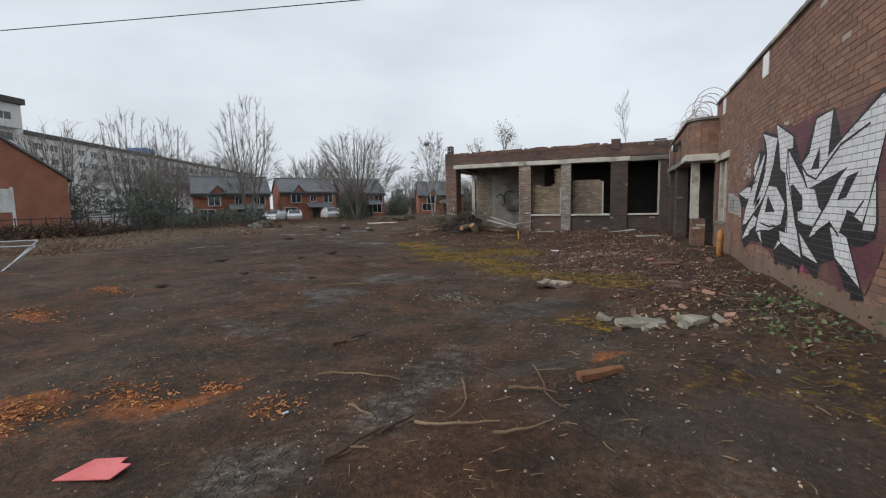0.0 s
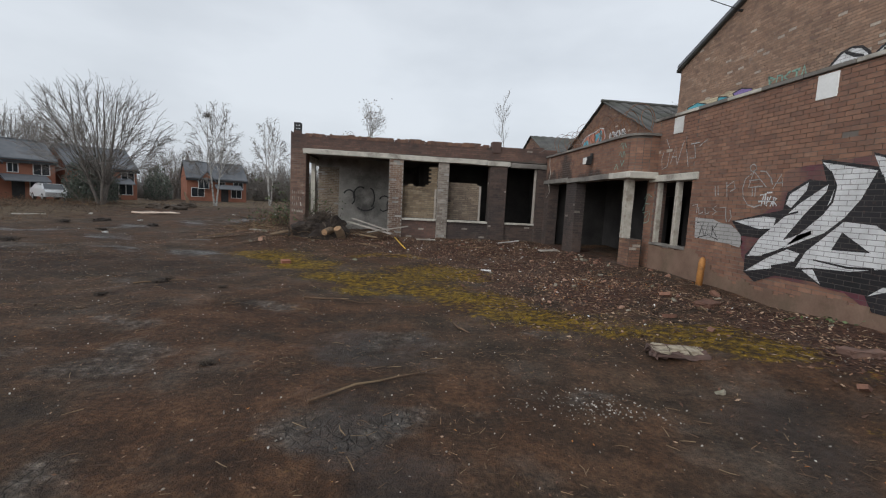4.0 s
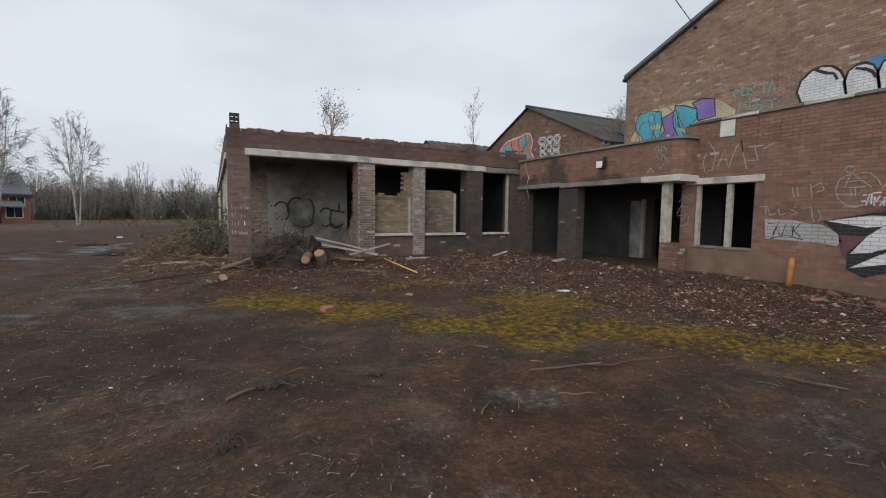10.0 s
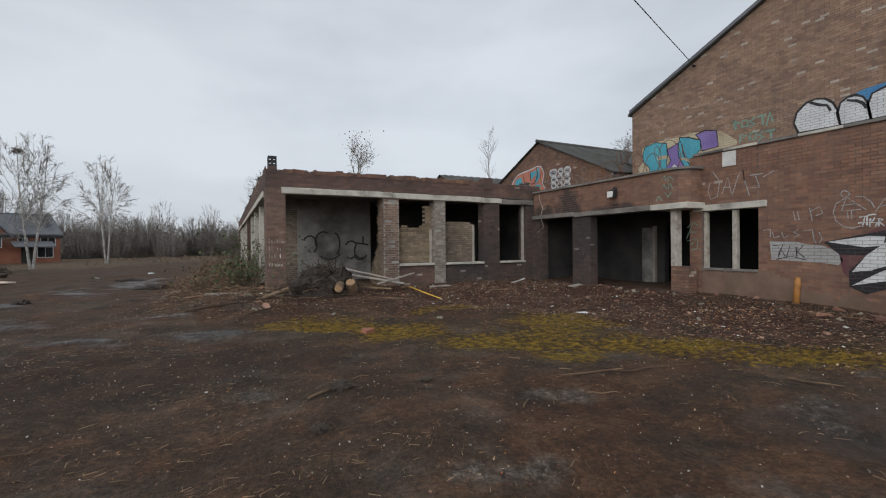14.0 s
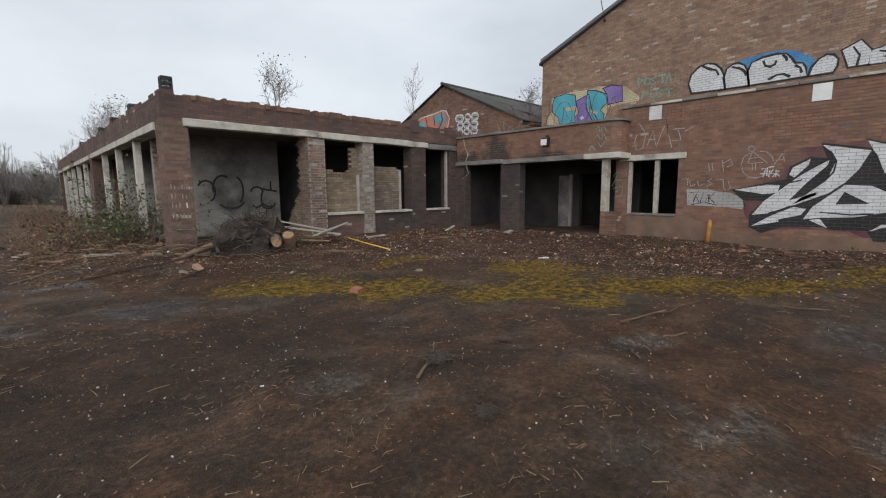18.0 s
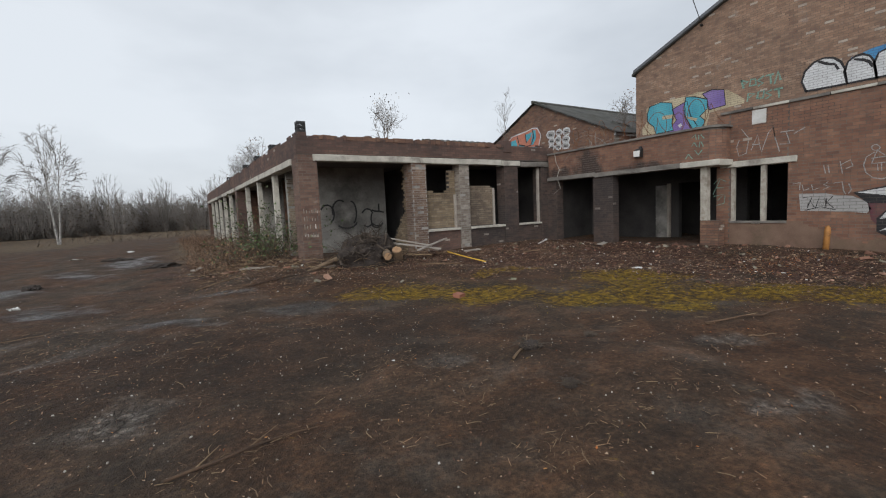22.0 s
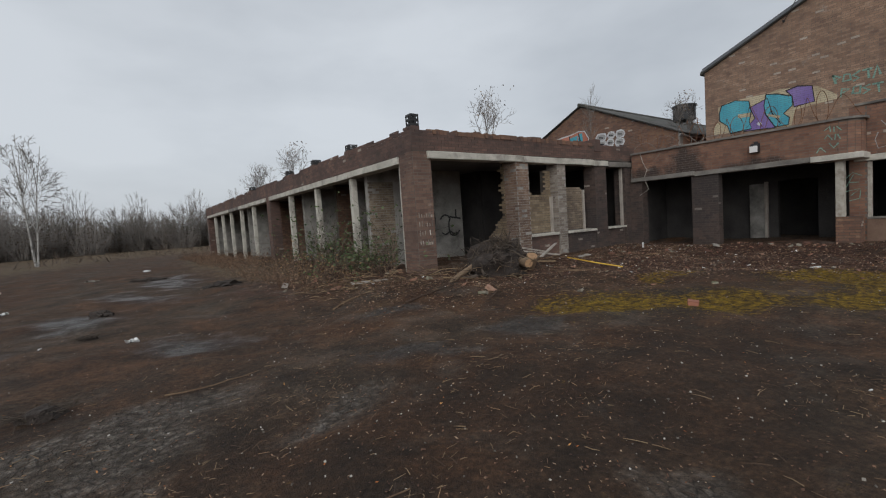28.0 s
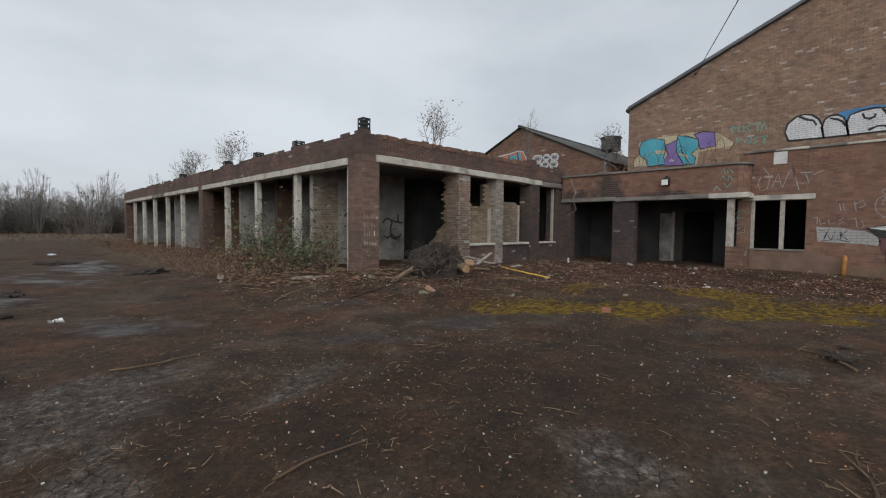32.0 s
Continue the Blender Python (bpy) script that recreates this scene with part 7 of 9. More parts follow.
scrub("bramble_thicket", [(-8.9, -7.0, 22.4, 26.8), (-8.5, -7.0, 26.8, 31.5)], 26, 0.008, 0, 1.0, "tangled brown brambles with a few green leaves against the columns", 11, 4, M_SCRUB, M_LEAFD, 0.06)
scrub("bramble_thicket", [(-7.6, -6.95, 22.4, 25.6), (-7.3, -6.6, 25.6, 28.2)], 60, 0.009, 0, 2.5, "green leafy climber in front of the open bays", 12, 9, M_SCRUB, M_LEAFG, 0.085)
scrub("dry_weeds", [(-9.4, -7.0, 31.5, 52.0), (-9.6, -7.3, 22.4, 31.0)], 20, 0.006, 0, 0.7, "dry brown weeds along the long front", 13, 6, M_WEED, M_WEED, 0.05)
scrub("dry_weeds", [(-30.0, -17.5, 12.0, 26.0)], 3.4, 0.012, 0, 0.5, "dry brown weeds on the waste ground", 14, 5, M_WEED, M_WEED, 0.05)
scrub("dry_weeds", [(-34.0, -19.5, 26.0, 48.0)], 2.2, 0.014, 0, 0.7, "dry brown weeds before the houses", 15, 2)
scrub("dry_weeds", [(14.0, 46.0, -22.0, 3.0)], 1.0, 0.02, 0, 0.7, "low brown scrub beyond the annex", 16, 1)
scrub("dry_weeds", [(-20.0, -2.0, 56.0, 90.0)], 0.7, 0.024, 0, 1.1, "tall brown weeds at the far end", 17, 1)
scrub("dry_weeds", [(-20.5, -16.8, 4.0, 13.0)], 12, 0.01, 0, 0.75, "matted brown weeds behind the fallen barrier", 18, 7, M_WEED, M_WEED, 0.06)
scrub("green_weeds", [(2.3, 3.3, 6.3, 10.5)], 22, 0.004, 0, 0.22, "low green weeds at the foot of the painted wall", 19, 6, M_SCRUB, M_LEAFG, 0.05)


def thicket(name, items, label, seed, mat=M_SCRUB, size=0.5, count=260, twigs=170, leaf=M_SCRUB, stem=M_TWIG):
    """Low, dense winter bushes: many thin stems and small clumps, uneven in outline."""
    rnd = random.Random(seed)
    m, c = Mesh(), Mesh()
    for x, y, rx, h in items:
        z0 = level(x, y)
        for k in range(twigs):
            a = rnd.uniform(0, 6.28)
            r = rx * math.sqrt(rnd.random())
            b = Vector((x + r * 0.55 * math.cos(a), y + r * 0.55 * math.sin(a), z0))
            top = h * rnd.uniform(0.5, 1.05) * (1 - 0.55 * (r / rx) ** 2)
            e = Vector((x + r * math.cos(a) + rnd.gauss(0, 0.3), y + r * math.sin(a) + rnd.gauss(0, 0.3), z0 + top))
            mid = b.lerp(e, 0.5) + Vector((rnd.gauss(0, 0.25), rnd.gauss(0, 0.25), 0))
            m.tube([b, mid, e], [0.045, 0.03, 0.012], 3, False)
        for k in range(count):
            a, r = rnd.uniform(0, 6.28), rx * math.sqrt(rnd.random())
            top = h * (1 - 0.6 * (r / rx) ** 2) * rnd.uniform(0.08, 1.0)
            q = Vector((x + r * math.cos(a), y + r * math.sin(a), z0 + top))
            for j in range(3):
                u = Vector((rnd.uniform(-1, 1), rnd.uniform(-1, 1), rnd.uniform(-1, 1))).normalized() * size * rnd.uniform(0.3, 1.0)
                w = u.orthogonal().normalized() * size * 0.28
                w.rotate(Matrix.Rotation(rnd.uniform(0, 6.28), 3, u.normalized()))
                c.poly([q, q + u * 0.5 + w, q + u, q + u * 0.5 - w])
    ob = thing(name, (0, 0, 0), label, "thicket", kind="stuff")
    part("stems", m.data("stems", stem, fix=False), stem, ob, kind="stuff")
    part("clumps", c.data("clumps", leaf, fix=False), leaf, ob, kind="stuff")


rt = random.Random(21)
thicket("distant_wood", [(x_ + rt.uniform(-1, 1), 100 + rt.uniform(-6, 6) - 0.12 * abs(x_), 3.0, rt.uniform(5.0, 7.0)) for x_ in np.arange(-34, 16, 1.5)], "grey winter undergrowth closing the far end of the yard", 22, size=0.22, count=420, twigs=300, leaf=M_SCRUB)
for k in range(26):
    x_ = -34 + 1.95 * k
    tree((T_TALL, T_WIDE, T_ROUND, T_BIRCH2)[(k * 3) % 4], x_ + rt.uniform(-0.8, 0.8), 99 + rt.uniform(-5, 6) - 0.12 * abs(x_), "bare grey tree of the far winter wood", rt.uniform(0.62, 0.9), 47 * k)
thicket("distant_wood", [(-52 + 3.4 * k + rt.uniform(-1, 1), 84 + 1.0 * k, 2.8, rt.uniform(4.5, 8)) for k in range(9)], "grey winter wood behind the houses", 23, size=0.3, count=70, twigs=320, leaf=M_TWIG)
thicket("thicket_east", [(47, -6, 2.4, 5.0)], "dark round evergreen bush", 24, size=0.5, count=900, twigs=60, leaf=M_CONIFER)
thicket("thicket_east", [(44 + rt.uniform(-2, 2) + 0.6 * k, 6 - 3.2 * k, 2.6, rt.uniform(3.2, 6.2)) for k in range(18)] + [(56, -13, 3.5, 8.5), (59, -17, 4, 7.5), (58, -22, 3.5, 6.0)], "tangled winter thicket beyond the waste ground", 25, size=0.17, count=560, twigs=330)
scrub("dry_weeds", [(-36.0, -25.0, 24.0, 46.0)], 4.5, 0.01, 0, 0.8, "olive-brown weeds before the houses", 31, 5, M_WEED, M_WEED, 0.07)
thicket("evergreen_shrub", [(-31.0, 29.5, 1.6, 1.7), (-30.2, 31.5, 1.5, 1.6), (-32.6, 27.5, 1.7, 1.8)], "dark evergreen shrubs before the houses", 32, size=0.22, count=900, twigs=60, leaf=M_CONIFER)
thicket("hedge", [(-30 - 0.5 * k, 19 - 1.6 * k, 1.5, rt.uniform(0.7, 1.3)) for k in range(8)], "brown hedge before the gable-ended house", 27, size=0.13, count=600, twigs=200, leaf=M_WEED, stem=M_SCRUB)
thicket("conifer_bush", [(-29.5, 46.0, 1.8, 4.6), (-28.0, 44.5, 1.7, 4.2), (-31.8, 61.6, 1.5, 4.4), (-37.0, 25.6, 2.0, 3.8), (-38.6, 28.6, 2.2, 4.6), (-40.5, 24.0, 2.2, 4.4), (-44.6, 52.5, 1.0, 7.0)], "dark evergreen shrubs between the houses", 28, size=0.2, count=1500, twigs=60, leaf=M_CONIFER)
thicket("far_hedge", [(60 + 2.2 * k, -30 - 4.2 * k, 3.0, rt.uniform(2.5, 4.5)) for k in range(12)], "far brown hedgerow", 29, size=0.4, count=240, twigs=200)


# ---- houses ----
def house(x, y, turn, wide, deep, eaves, ridge, label, seed, gable_front=True, windows=True, z=None):
    """A brick house with its ridge along its width; its front faces -y before turning."""
    z = level(x, y) - 0.3 if z is None else z
    h = thing("house", Matrix.Translation((x, y, z)) @ Matrix.Rotation(radians(turn), 4, "Z"), label, "house", "brick houses beyond the yard")
    a, b = wide / 2, deep
    m = Mesh()
    m.prism([(0, 0), (b, 0), (b, eaves), (b / 2, ridge), (0, eaves)], 0, -a, a)
    part("wall", m, M_BRICK_HOUSE, h)
    m = Mesh()
    s = (ridge - eaves) / (b / 2)
    for f, g in ((-0.35, b / 2), (b + 0.35, b / 2)):
        zz = eaves - 0.35 * s
        m.prism([(f, zz + 0.02), (g, ridge + 0.02), (g, ridge + 0.16), (f, zz + 0.16)], 0, -a - 0.15, a + 0.15)
    roof = part("roof", m, M_SLATE, h)
    m = Mesh()
    m.tube([(-a - 0.15, b / 2, ridge + 0.16), (a + 0.15, b / 2, ridge + 0.16)], [0.1, 0.1], 6)
    part("ridge_tiles", m, M_SLATE, roof)
    m = Mesh()
    m.box((-a - 0.15, -0.4, eaves - 0.5), (a + 0.15, -0.34, eaves - 0.22))
    part("fascia_board", m, M_BLACK, h)
    if gable_front:
        m = Mesh()
        m.prism([(-a * 0.62, eaves - 0.6), (-a * 0.1, eaves - 0.6), (-a * 0.36, eaves + 0.75)], 1, -0.3, b / 3)
        part("gablet", m, M_BRICK_HOUSE, h)
        m = Mesh()
        for u, v_ in ((-a * 0.36, -a * 0.68), (-a * 0.36, -a * 0.04)):
            m.prism([(u, eaves + 0.78), (v_, eaves - 0.68), (v_, eaves - 0.52), (u, eaves + 0.95)], 1, -0.45, b / 3)
        part("gablet_roof", m, M_SLATE, h)
        m = Mesh()
        m.prism([(-0.1, 2.45), (-1.5, 2.05), (-1.5, 2.15), (-0.1, 2.75)], 0, -a * 0.1, a * 0.8)
        part("porch_roof", m, M_SLATE, h)
    if windows:
        for u, zz, w, hh in ((-0.36, eaves - 1.5, 1.2, 1.0), (0.12, eaves - 1.35, 0.7, 0.8), (0.55, eaves - 1.5, 1.2, 1.0), (-0.5, 0.95, 1.5, 1.15), (0.5, 0.95, 1.3, 1.15)):
            m = Mesh()
            u *= a * 1.3
            d0 = -0.36 if gable_front and u < 0 and zz > 2 else -0.05
            for lo, hi in (((u - w / 2 - 0.07, d0, zz - 0.07), (u - w / 2, d0 + 0.1, zz + hh + 0.07)), ((u + w / 2, d0, zz - 0.07), (u + w / 2 + 0.07, d0 + 0.1, zz + hh + 0.07)), ((u - w / 2, d0, zz - 0.07), (u + w / 2, d0 + 0.1, zz)), ((u - w / 2, d0, zz + hh), (u + w / 2, d0 + 0.1, zz + hh + 0.07)), ((u - 0.03, d0, zz), (u + 0.03, d0 + 0.1, zz + hh))):
                m.box(lo, hi)
            fr = part("window", m, M_WHITE, h, "white window frame")
            m = Mesh()
            m.box((u - w / 2, d0 + 0.02, zz), (u + w / 2, d0 + 0.06, zz + hh))
            part("pane", m, M_GLASS, fr)
        m = Mesh()
        m.box((a * 0.12, -0.06, 0.1), (a * 0.12 + 0.95, 0.02, 2.1))
        part("front_door", m, M_BLACK, h)
    m = Mesh()
    m.box((-a * 0.2 - 0.3, b / 2 - 0.25, ridge - 0.4), (-a * 0.2 + 0.3, b / 2 + 0.25, ridge + 0.75))
    if seed % 2:
        part("chimney", m, M_BRICK_HOUSE, h)
    return h


house(-40.0, 50.9, 53, 7.6, 6.5, 4.3, 6.1, "orange brick house with a slate roof and small front gable", 2)
house(-42.7, 40.5, 52, 8.4, 6.5, 4.1, 6.0, "orange brick house with a slate roof behind trees", 4)
house(-35.2, 57.2, 50, 6.5, 6.5, 3.9, 5.9, "orange brick house half hidden by evergreens", 6)
house(-28.4, 70.6, 31, 7.6, 6.5, 3.6, 5.7, "orange brick house beyond the birches", 8)
house(-38.2, 12.1, 8, 8.0, 7.6, 4.4, 6.8, "red brick house with a plain gable end", 10, False, True)
house(-46.9, 11.3, 8, 8.0, 7.6, 4.8, 7.3, "red brick house behind the gable-ended one", 12, False, True)
house(-61.3, 11.3, 8, 8.0, 7.6, 5.2, 7.8, "red brick house with a dark roof", 14, False, True)

sign = thing("notice_panel", Matrix.Translation((-31.6, 15.0, level(-31.6, 15))) @ Matrix.Rotation(radians(-72), 4, "Z"), "white boarded panel on two posts before the house", "panel")
part("board", worn_box((-0.72, -0.03, 1.55), (0.72, 0.03, 2.9), 0.01), M_WHITE, sign)
for u in (-0.68, 0.68):
    part("post", worn_box((u - 0.06, -0.05, -0.2), (u + 0.06, 0.05, 3.0), 0.01), M_WHITE, sign)
m = Mesh()
for zz in (1.75, 2.15, 2.5):
    m.box((-0.7, -0.045, zz), (0.7, -0.03, zz + 0.04))
part("batten", m, M_CONC, sign)


def flats(name, x, y, turn, length, storeys, top, label, blue=0.0, z=-1.0):
    """A slab of flats: ribbons of windows, balconies, parapet and roof plant. Front faces -y before turning."""
    f = thing(name, Matrix.Translation((x, y, z)) @ Matrix.Rotation(radians(turn), 4, "Z"), label, "block of flats")
    m = Mesh()
    m.box((blue, 0, 0), (length, 11, top))
    part("wall", m, M_CREAM, f)
    if blue:
        m = Mesh()
        m.box((0, 0, 0), (blue, 11, top))
        part("wall", m, M_BLUEP, f, "blue clad bay")
    m = Mesh()
    m.box((-0.4, -0.5, top), (length + 0.4, 11.5, top + 0.9))
    part("roof", m, M_ROOF, f)
    m = Mesh()
    m.box((length * 0.36, 3, top + 0.9), (length * 0.36 + 6, 8, top + 3.4))
    part("lift_house", m, M_BLUEP if not blue else M_CREAM, f)
    step = (top - 1.0) / storeys
    pane, frame_, balc = Mesh(), Mesh(), Mesh()
    pane.box((0, -0.04, 0), (2.0, 0.02, 1.35))
    for lo, hi in (((-0.1, -0.09, -0.1), (2.1, 0.0, 0.0)), ((-0.1, -0.09, 1.35), (2.1, 0.0, 1.45)), ((-0.1, -0.09, 0), (0, 0.0, 1.35)), ((2.0, -0.09, 0), (2.1, 0.0, 1.35)), ((0.95, -0.09, 0), (1.05, 0.0, 1.35))):
        frame_.box(lo, hi)
    balc.box((-0.3, -1.1, -1.1), (2.6, 0, -0.95))
    balc.box((-0.3, -1.1, -0.95), (2.6, -1.02, 0.05))
    pane, frame_, balc = pane.data("pane", M_GLASS), frame_.data("window", M_WHITE), balc.data("balcony", M_CREAM)
    n = int(length / 4.2)
    for i in range(n):
        for s in range(storeys):
            at = Matrix.Translation((1.0 + i * 4.2, 0, 1.3 + s * step))
            w = part("window", frame_, None, f)
            w.matrix_basis = at
            part("pane", pane, None, w)
            if i % 4 == 3:
                b = part("balcony", balc, None, f)
                b.matrix_basis = at
    return f


flats("flats_near", -79.0, 8.0, 105, 34.0, 6, 19.6, "six-storey white flats with a blue clad end", 19.0)
flats("flats_far", -118.0, 52.0, 117, 140.0, 6, 19.5, "long white block of flats behind bare trees")


# ---- cars by the houses ----
def car_meshes():
    prof = [(-2.1, 0.35), (-2.15, 0.75), (-1.95, 0.95), (-1.3, 1.0), (-0.65, 1.45), (0.9, 1.48), (1.6, 1.02), (2.05, 0.92), (2.12, 0.45), (2.0, 0.3)]
    body = Mesh()
    k = len(prof)
    for w, inset in ((-0.85, 0.0), (-0.8, 0.02), (0.8, 0.02), (0.85, 0.0)):
        for u, z in prof:
            body.v.append((u, w * (0.8 if z > 1.1 else 1.0), z))
    for i in range(3):
        for j in range(k):
            body.f.append((i * k + j, i * k + (j + 1) % k, (i + 1) * k + (j + 1) % k, (i + 1) * k + j))
    body.f += [tuple(range(k)), tuple(reversed(range(3 * k, 4 * k)))]
    glass = Mesh()
    for s in (-1, 1):
        glass.poly([(-1.15, s * 0.8, 1.03), (-0.6, s * 0.71, 1.4), (0.85, s * 0.71, 1.42), (1.4, s * 0.8, 1.04)])
    glass.poly([(-1.3, -0.7, 1.03), (-1.3, 0.7, 1.03), (-0.68, 0.62, 1.44), (-0.68, -0.62, 1.44)])
    tyre, rim = Mesh(), Mesh()
    tyre.tube([(0, -0.1, 0), (0, 0.1, 0)], [0.32, 0.32], 16)
    rim.tube([(0, -0.11, 0), (0, 0.11, 0)], [0.19, 0.19], 12)
    return body.data("body", M_CARW), glass.data("window_glass", M_GLASS), tyre.data("tyre", M_TYRE), rim.data("rim", M_GALV)


CAR = car_meshes()
for x, y, a in ((-38.9, 43.4, 112), (-37.9, 45.6, 132), (-33.0, 46.6, 140), (-38.5, 24.2, 30)):
    c = thing("car", Matrix.Translation((x, y, level(x, y))) @ Matrix.Rotation(radians(a), 4, "Z"), "silver car parked before the brick houses", "car", "parked cars")
    part("body", CAR[0], None, c)
    part("window_glass", CAR[1], None, c)
    for u in (-1.3, 1.3):
        for w in (-0.76, 0.76):
            t_ = part("wheel", CAR[2], None, c)
            t_.matrix_basis = Matrix.Translation((u, w, 0.32))
            part("rim", CAR[3], None, t_)


# ---- cable, lamp, pole ----
CA = Vector((7.33, 18.1, 7.96))
cable = thing("overhead_cable", CA, "thin dark overhead cable running from the gable wall", "cable")
m = Mesh()
pts = []
for k in range(41):
    d = 49.3 * k / 40
    pts.append(Vector((-d, -0.418 * d, -0.075 * d + 0.00042 * d * d)))
m.tube(pts, [0.013] * 41, 5)
part("wire", m, M_BLACK, cable)
part("bracket", worn_box((-0.12, -0.03, -0.03), (0.04, 0.03, 0.03), 0.006), M_BLACK, cable)
cend = CA + pts[-1]
cpole = thing("cable_pole", (cend.x, cend.y, level(cend.x, cend.y)), "wooden pole carrying the overhead cable", "pole")
m = Mesh()
m.tube([(0, 0, -0.3), (0, 0, cend.z - level(cend.x, cend.y) + 0.3)], [0.14, 0.1], 10)
part("shaft", m, M_BARK, cpole)

lamp = thing("floodlight", (FX - 0.01, 17.55, 3.08), "small black floodlight with a pale broken lens", "lamp")
part("bracket", worn_box((-0.06, -0.05, 0.05), (0.0, 0.05, 0.2), 0.008), M_BLACK, lamp)
m = Mesh()
m.prism([(-0.05, 0.14), (-0.2, 0.08), (-0.24, -0.12), (-0.07, -0.14)], 1, -0.11, 0.11)
part("housing", m, M_BLACK, lamp)
part("lens", worn_box((-0.25, -0.1, -0.125), (-0.215, 0.1, 0.06), 0.006), M_LENS, lamp, "pale cracked lens")

bollard = thing("bollard", Matrix.Translation((3.12, 13.06, 0.1)) @ Matrix.Rotation(radians(3), 4, "X"), "faded orange round-topped bollard beside the painted wall", "bollard")
m = Mesh()
m.tube([(0, 0, 0), (0, 0, 0.6), (0, 0, 0.66), (0, 0, 0.7), (0, 0, 0.715)], [0.062, 0.062, 0.052, 0.03, 0.006], 14)
part("tube", m, M_ORANGE, bollard, smooth=True)
m = Mesh()
m.tube([(0, 0, 0.0), (0, 0, 0.14)], [0.09, 0.07], 10)
part("footing", m, M_STONE, bollard)


# ---- rubble and loose things ----
def lump(size, seed, squash=(1, 1, 1), n=2):
    """An irregular broken lump."""
    rnd = random.Random(seed)
    bm = bmesh.new()
    bmesh.ops.create_icosphere(bm, subdivisions=n, radius=1.0)
    off = Vector((seed * 1.7, seed * 0.9, 0))
    for v in bm.verts:
        d = v.co.normalized()
        f = 1 + 0.45 * noise.noise(d * 1.3 + off) + 0.2 * noise.noise(d * 3.1 + off)
        v.co = Vector((max(-0.72, min(0.72, d.x * f)) * squash[0], max(-0.72, min(0.72, d.y * f)) * squash[1], max(-0.6, min(0.6, d.z * f)) * squash[2])) * size
    out = Mesh()
    bm.verts.index_update()
    out.v = [tuple(v.co) for v in bm.verts]
    out.f = [tuple(v.index for v in f.verts) for f in bm.faces]
    bm.free()
    return out


def mound(rx, ry, h, seed, n=3, rough=0.35):
    """A low irregular heap with a flat foot."""
    bm = bmesh.new()
    bmesh.ops.create_icosphere(bm, subdivisions=n + 1, radius=1.0)
    off = Vector((seed * 2.3, seed * 1.1, 0))
    for v in bm.verts:
        d = v.co.normalized()
        f = 1 + rough * (noise.noise(d * 1.6 + off) + 0.6 * noise.noise(d * 4.1 + off) + 0.35 * noise.noise(d * 9.0 + off))
        v.co = Vector((d.x * f * rx, d.y * f * ry, max(d.z * f * h, -0.08)))
    out = Mesh()
    bm.verts.index_update()
    out.v = [tuple(v.co) for v in bm.verts]
    out.f = [tuple(v.index for v in f.verts) for f in bm.faces]
    bm.free()
    return out


def crumpled(sx, sy, h, seed):
    """A torn, crumpled sheet with some thickness."""
    rnd, m, n = random.Random(seed), Mesh(), 6
    top = [[Vector(((i / n - 0.5) * 2 * sx * rnd.uniform(0.75, 1.1), (j / n - 0.5) * 2 * sy * rnd.uniform(0.75, 1.1), h * rnd.uniform(0.15, 1.0))) for j in range(n + 1)] for i in range(n + 1)]
    for i in range(n):
        for j in range(n):
            if (i in (0, n - 1) and j in (0, n - 1)) or rnd.random() < 0.06:
                continue
            q = [top[i][j], top[i + 1][j], top[i + 1][j + 1], top[i][j + 1]]
            m.poly(q)
            m.poly([p - Vector((0, 0, 0.012)) for p in reversed(q)])
    return m


def loose(name, x, y, mesh, mat, label, category, turn=0.0, tilt=0.0, up=0.0, group=""):
    lowest = min(v[2] for v in mesh.v) if isinstance(mesh, Mesh) else min(v.co.z for v in mesh.vertices)
    at = Matrix.Translation((x, y, level(x, y) - lowest + up - 0.015)) @ Matrix.Rotation(radians(turn), 4, "Z") @ Matrix.Rotation(radians(tilt), 4, "X")
    return put(name, mesh, mat, label=label, category=category, group=group, at=at)


slab = loose("concrete_slab", 0.2, 9.42, worn_box((-0.3, -0.15, 0), (0.3, 0.15, 0.06), 0.02, 5, 0.03, 3), M_BRICK_SOOT, "broken square slab with flaking cream paint on the wet asphalt", "slab", -12, 3)
for k, (u, w, a, b) in enumerate(((-0.28, -0.12, 0.16, 0.17), (-0.09, -0.03, 0.17, 0.15), (0.1, -0.1, 0.12, 0.21), (-0.25, 0.08, 0.14, 0.05), (0.0, -0.13, 0.07, 0.07), (0.24, 0.0, 0.04, 0.12))):
    fl = worn_box((u, w, 0.05), (u + a, w + b, 0.074), 0.006, 3, 0.012, 20 + k)
    part("flake", fl, M_STONE_PALE, slab, "cream flake")
loose("concrete_lump", 1.45, 7.05, lump(0.3, 4, (1.1, 0.5, 0.2), 3), M_STONE, "large broken concrete lump with mossy edges", "rubble", 15)
loose("concrete_lump", 1.95, 7.2, lump(0.16, 9, (1.2, 0.9, 0.4)), M_STONE, "small broken concrete lump", "rubble", 40)
loose("brick_slab", 1.97, 11.3, worn_box((-0.2, -0.12, 0), (0.2, 0.12, 0.07), 0.02, 2, 0.016, 5), M_BROKEN, "flat piece of fallen red brickwork", "rubble", 30)
loose("dark_slab", 2.0, 9.0, worn_box((-0.2, -0.09, 0), (0.2, 0.09, 0.06), 0.012, 3, 0.025, 6), M_BRICK_SOOT, "dark broken kerb piece in the weeds", "rubble", -8)
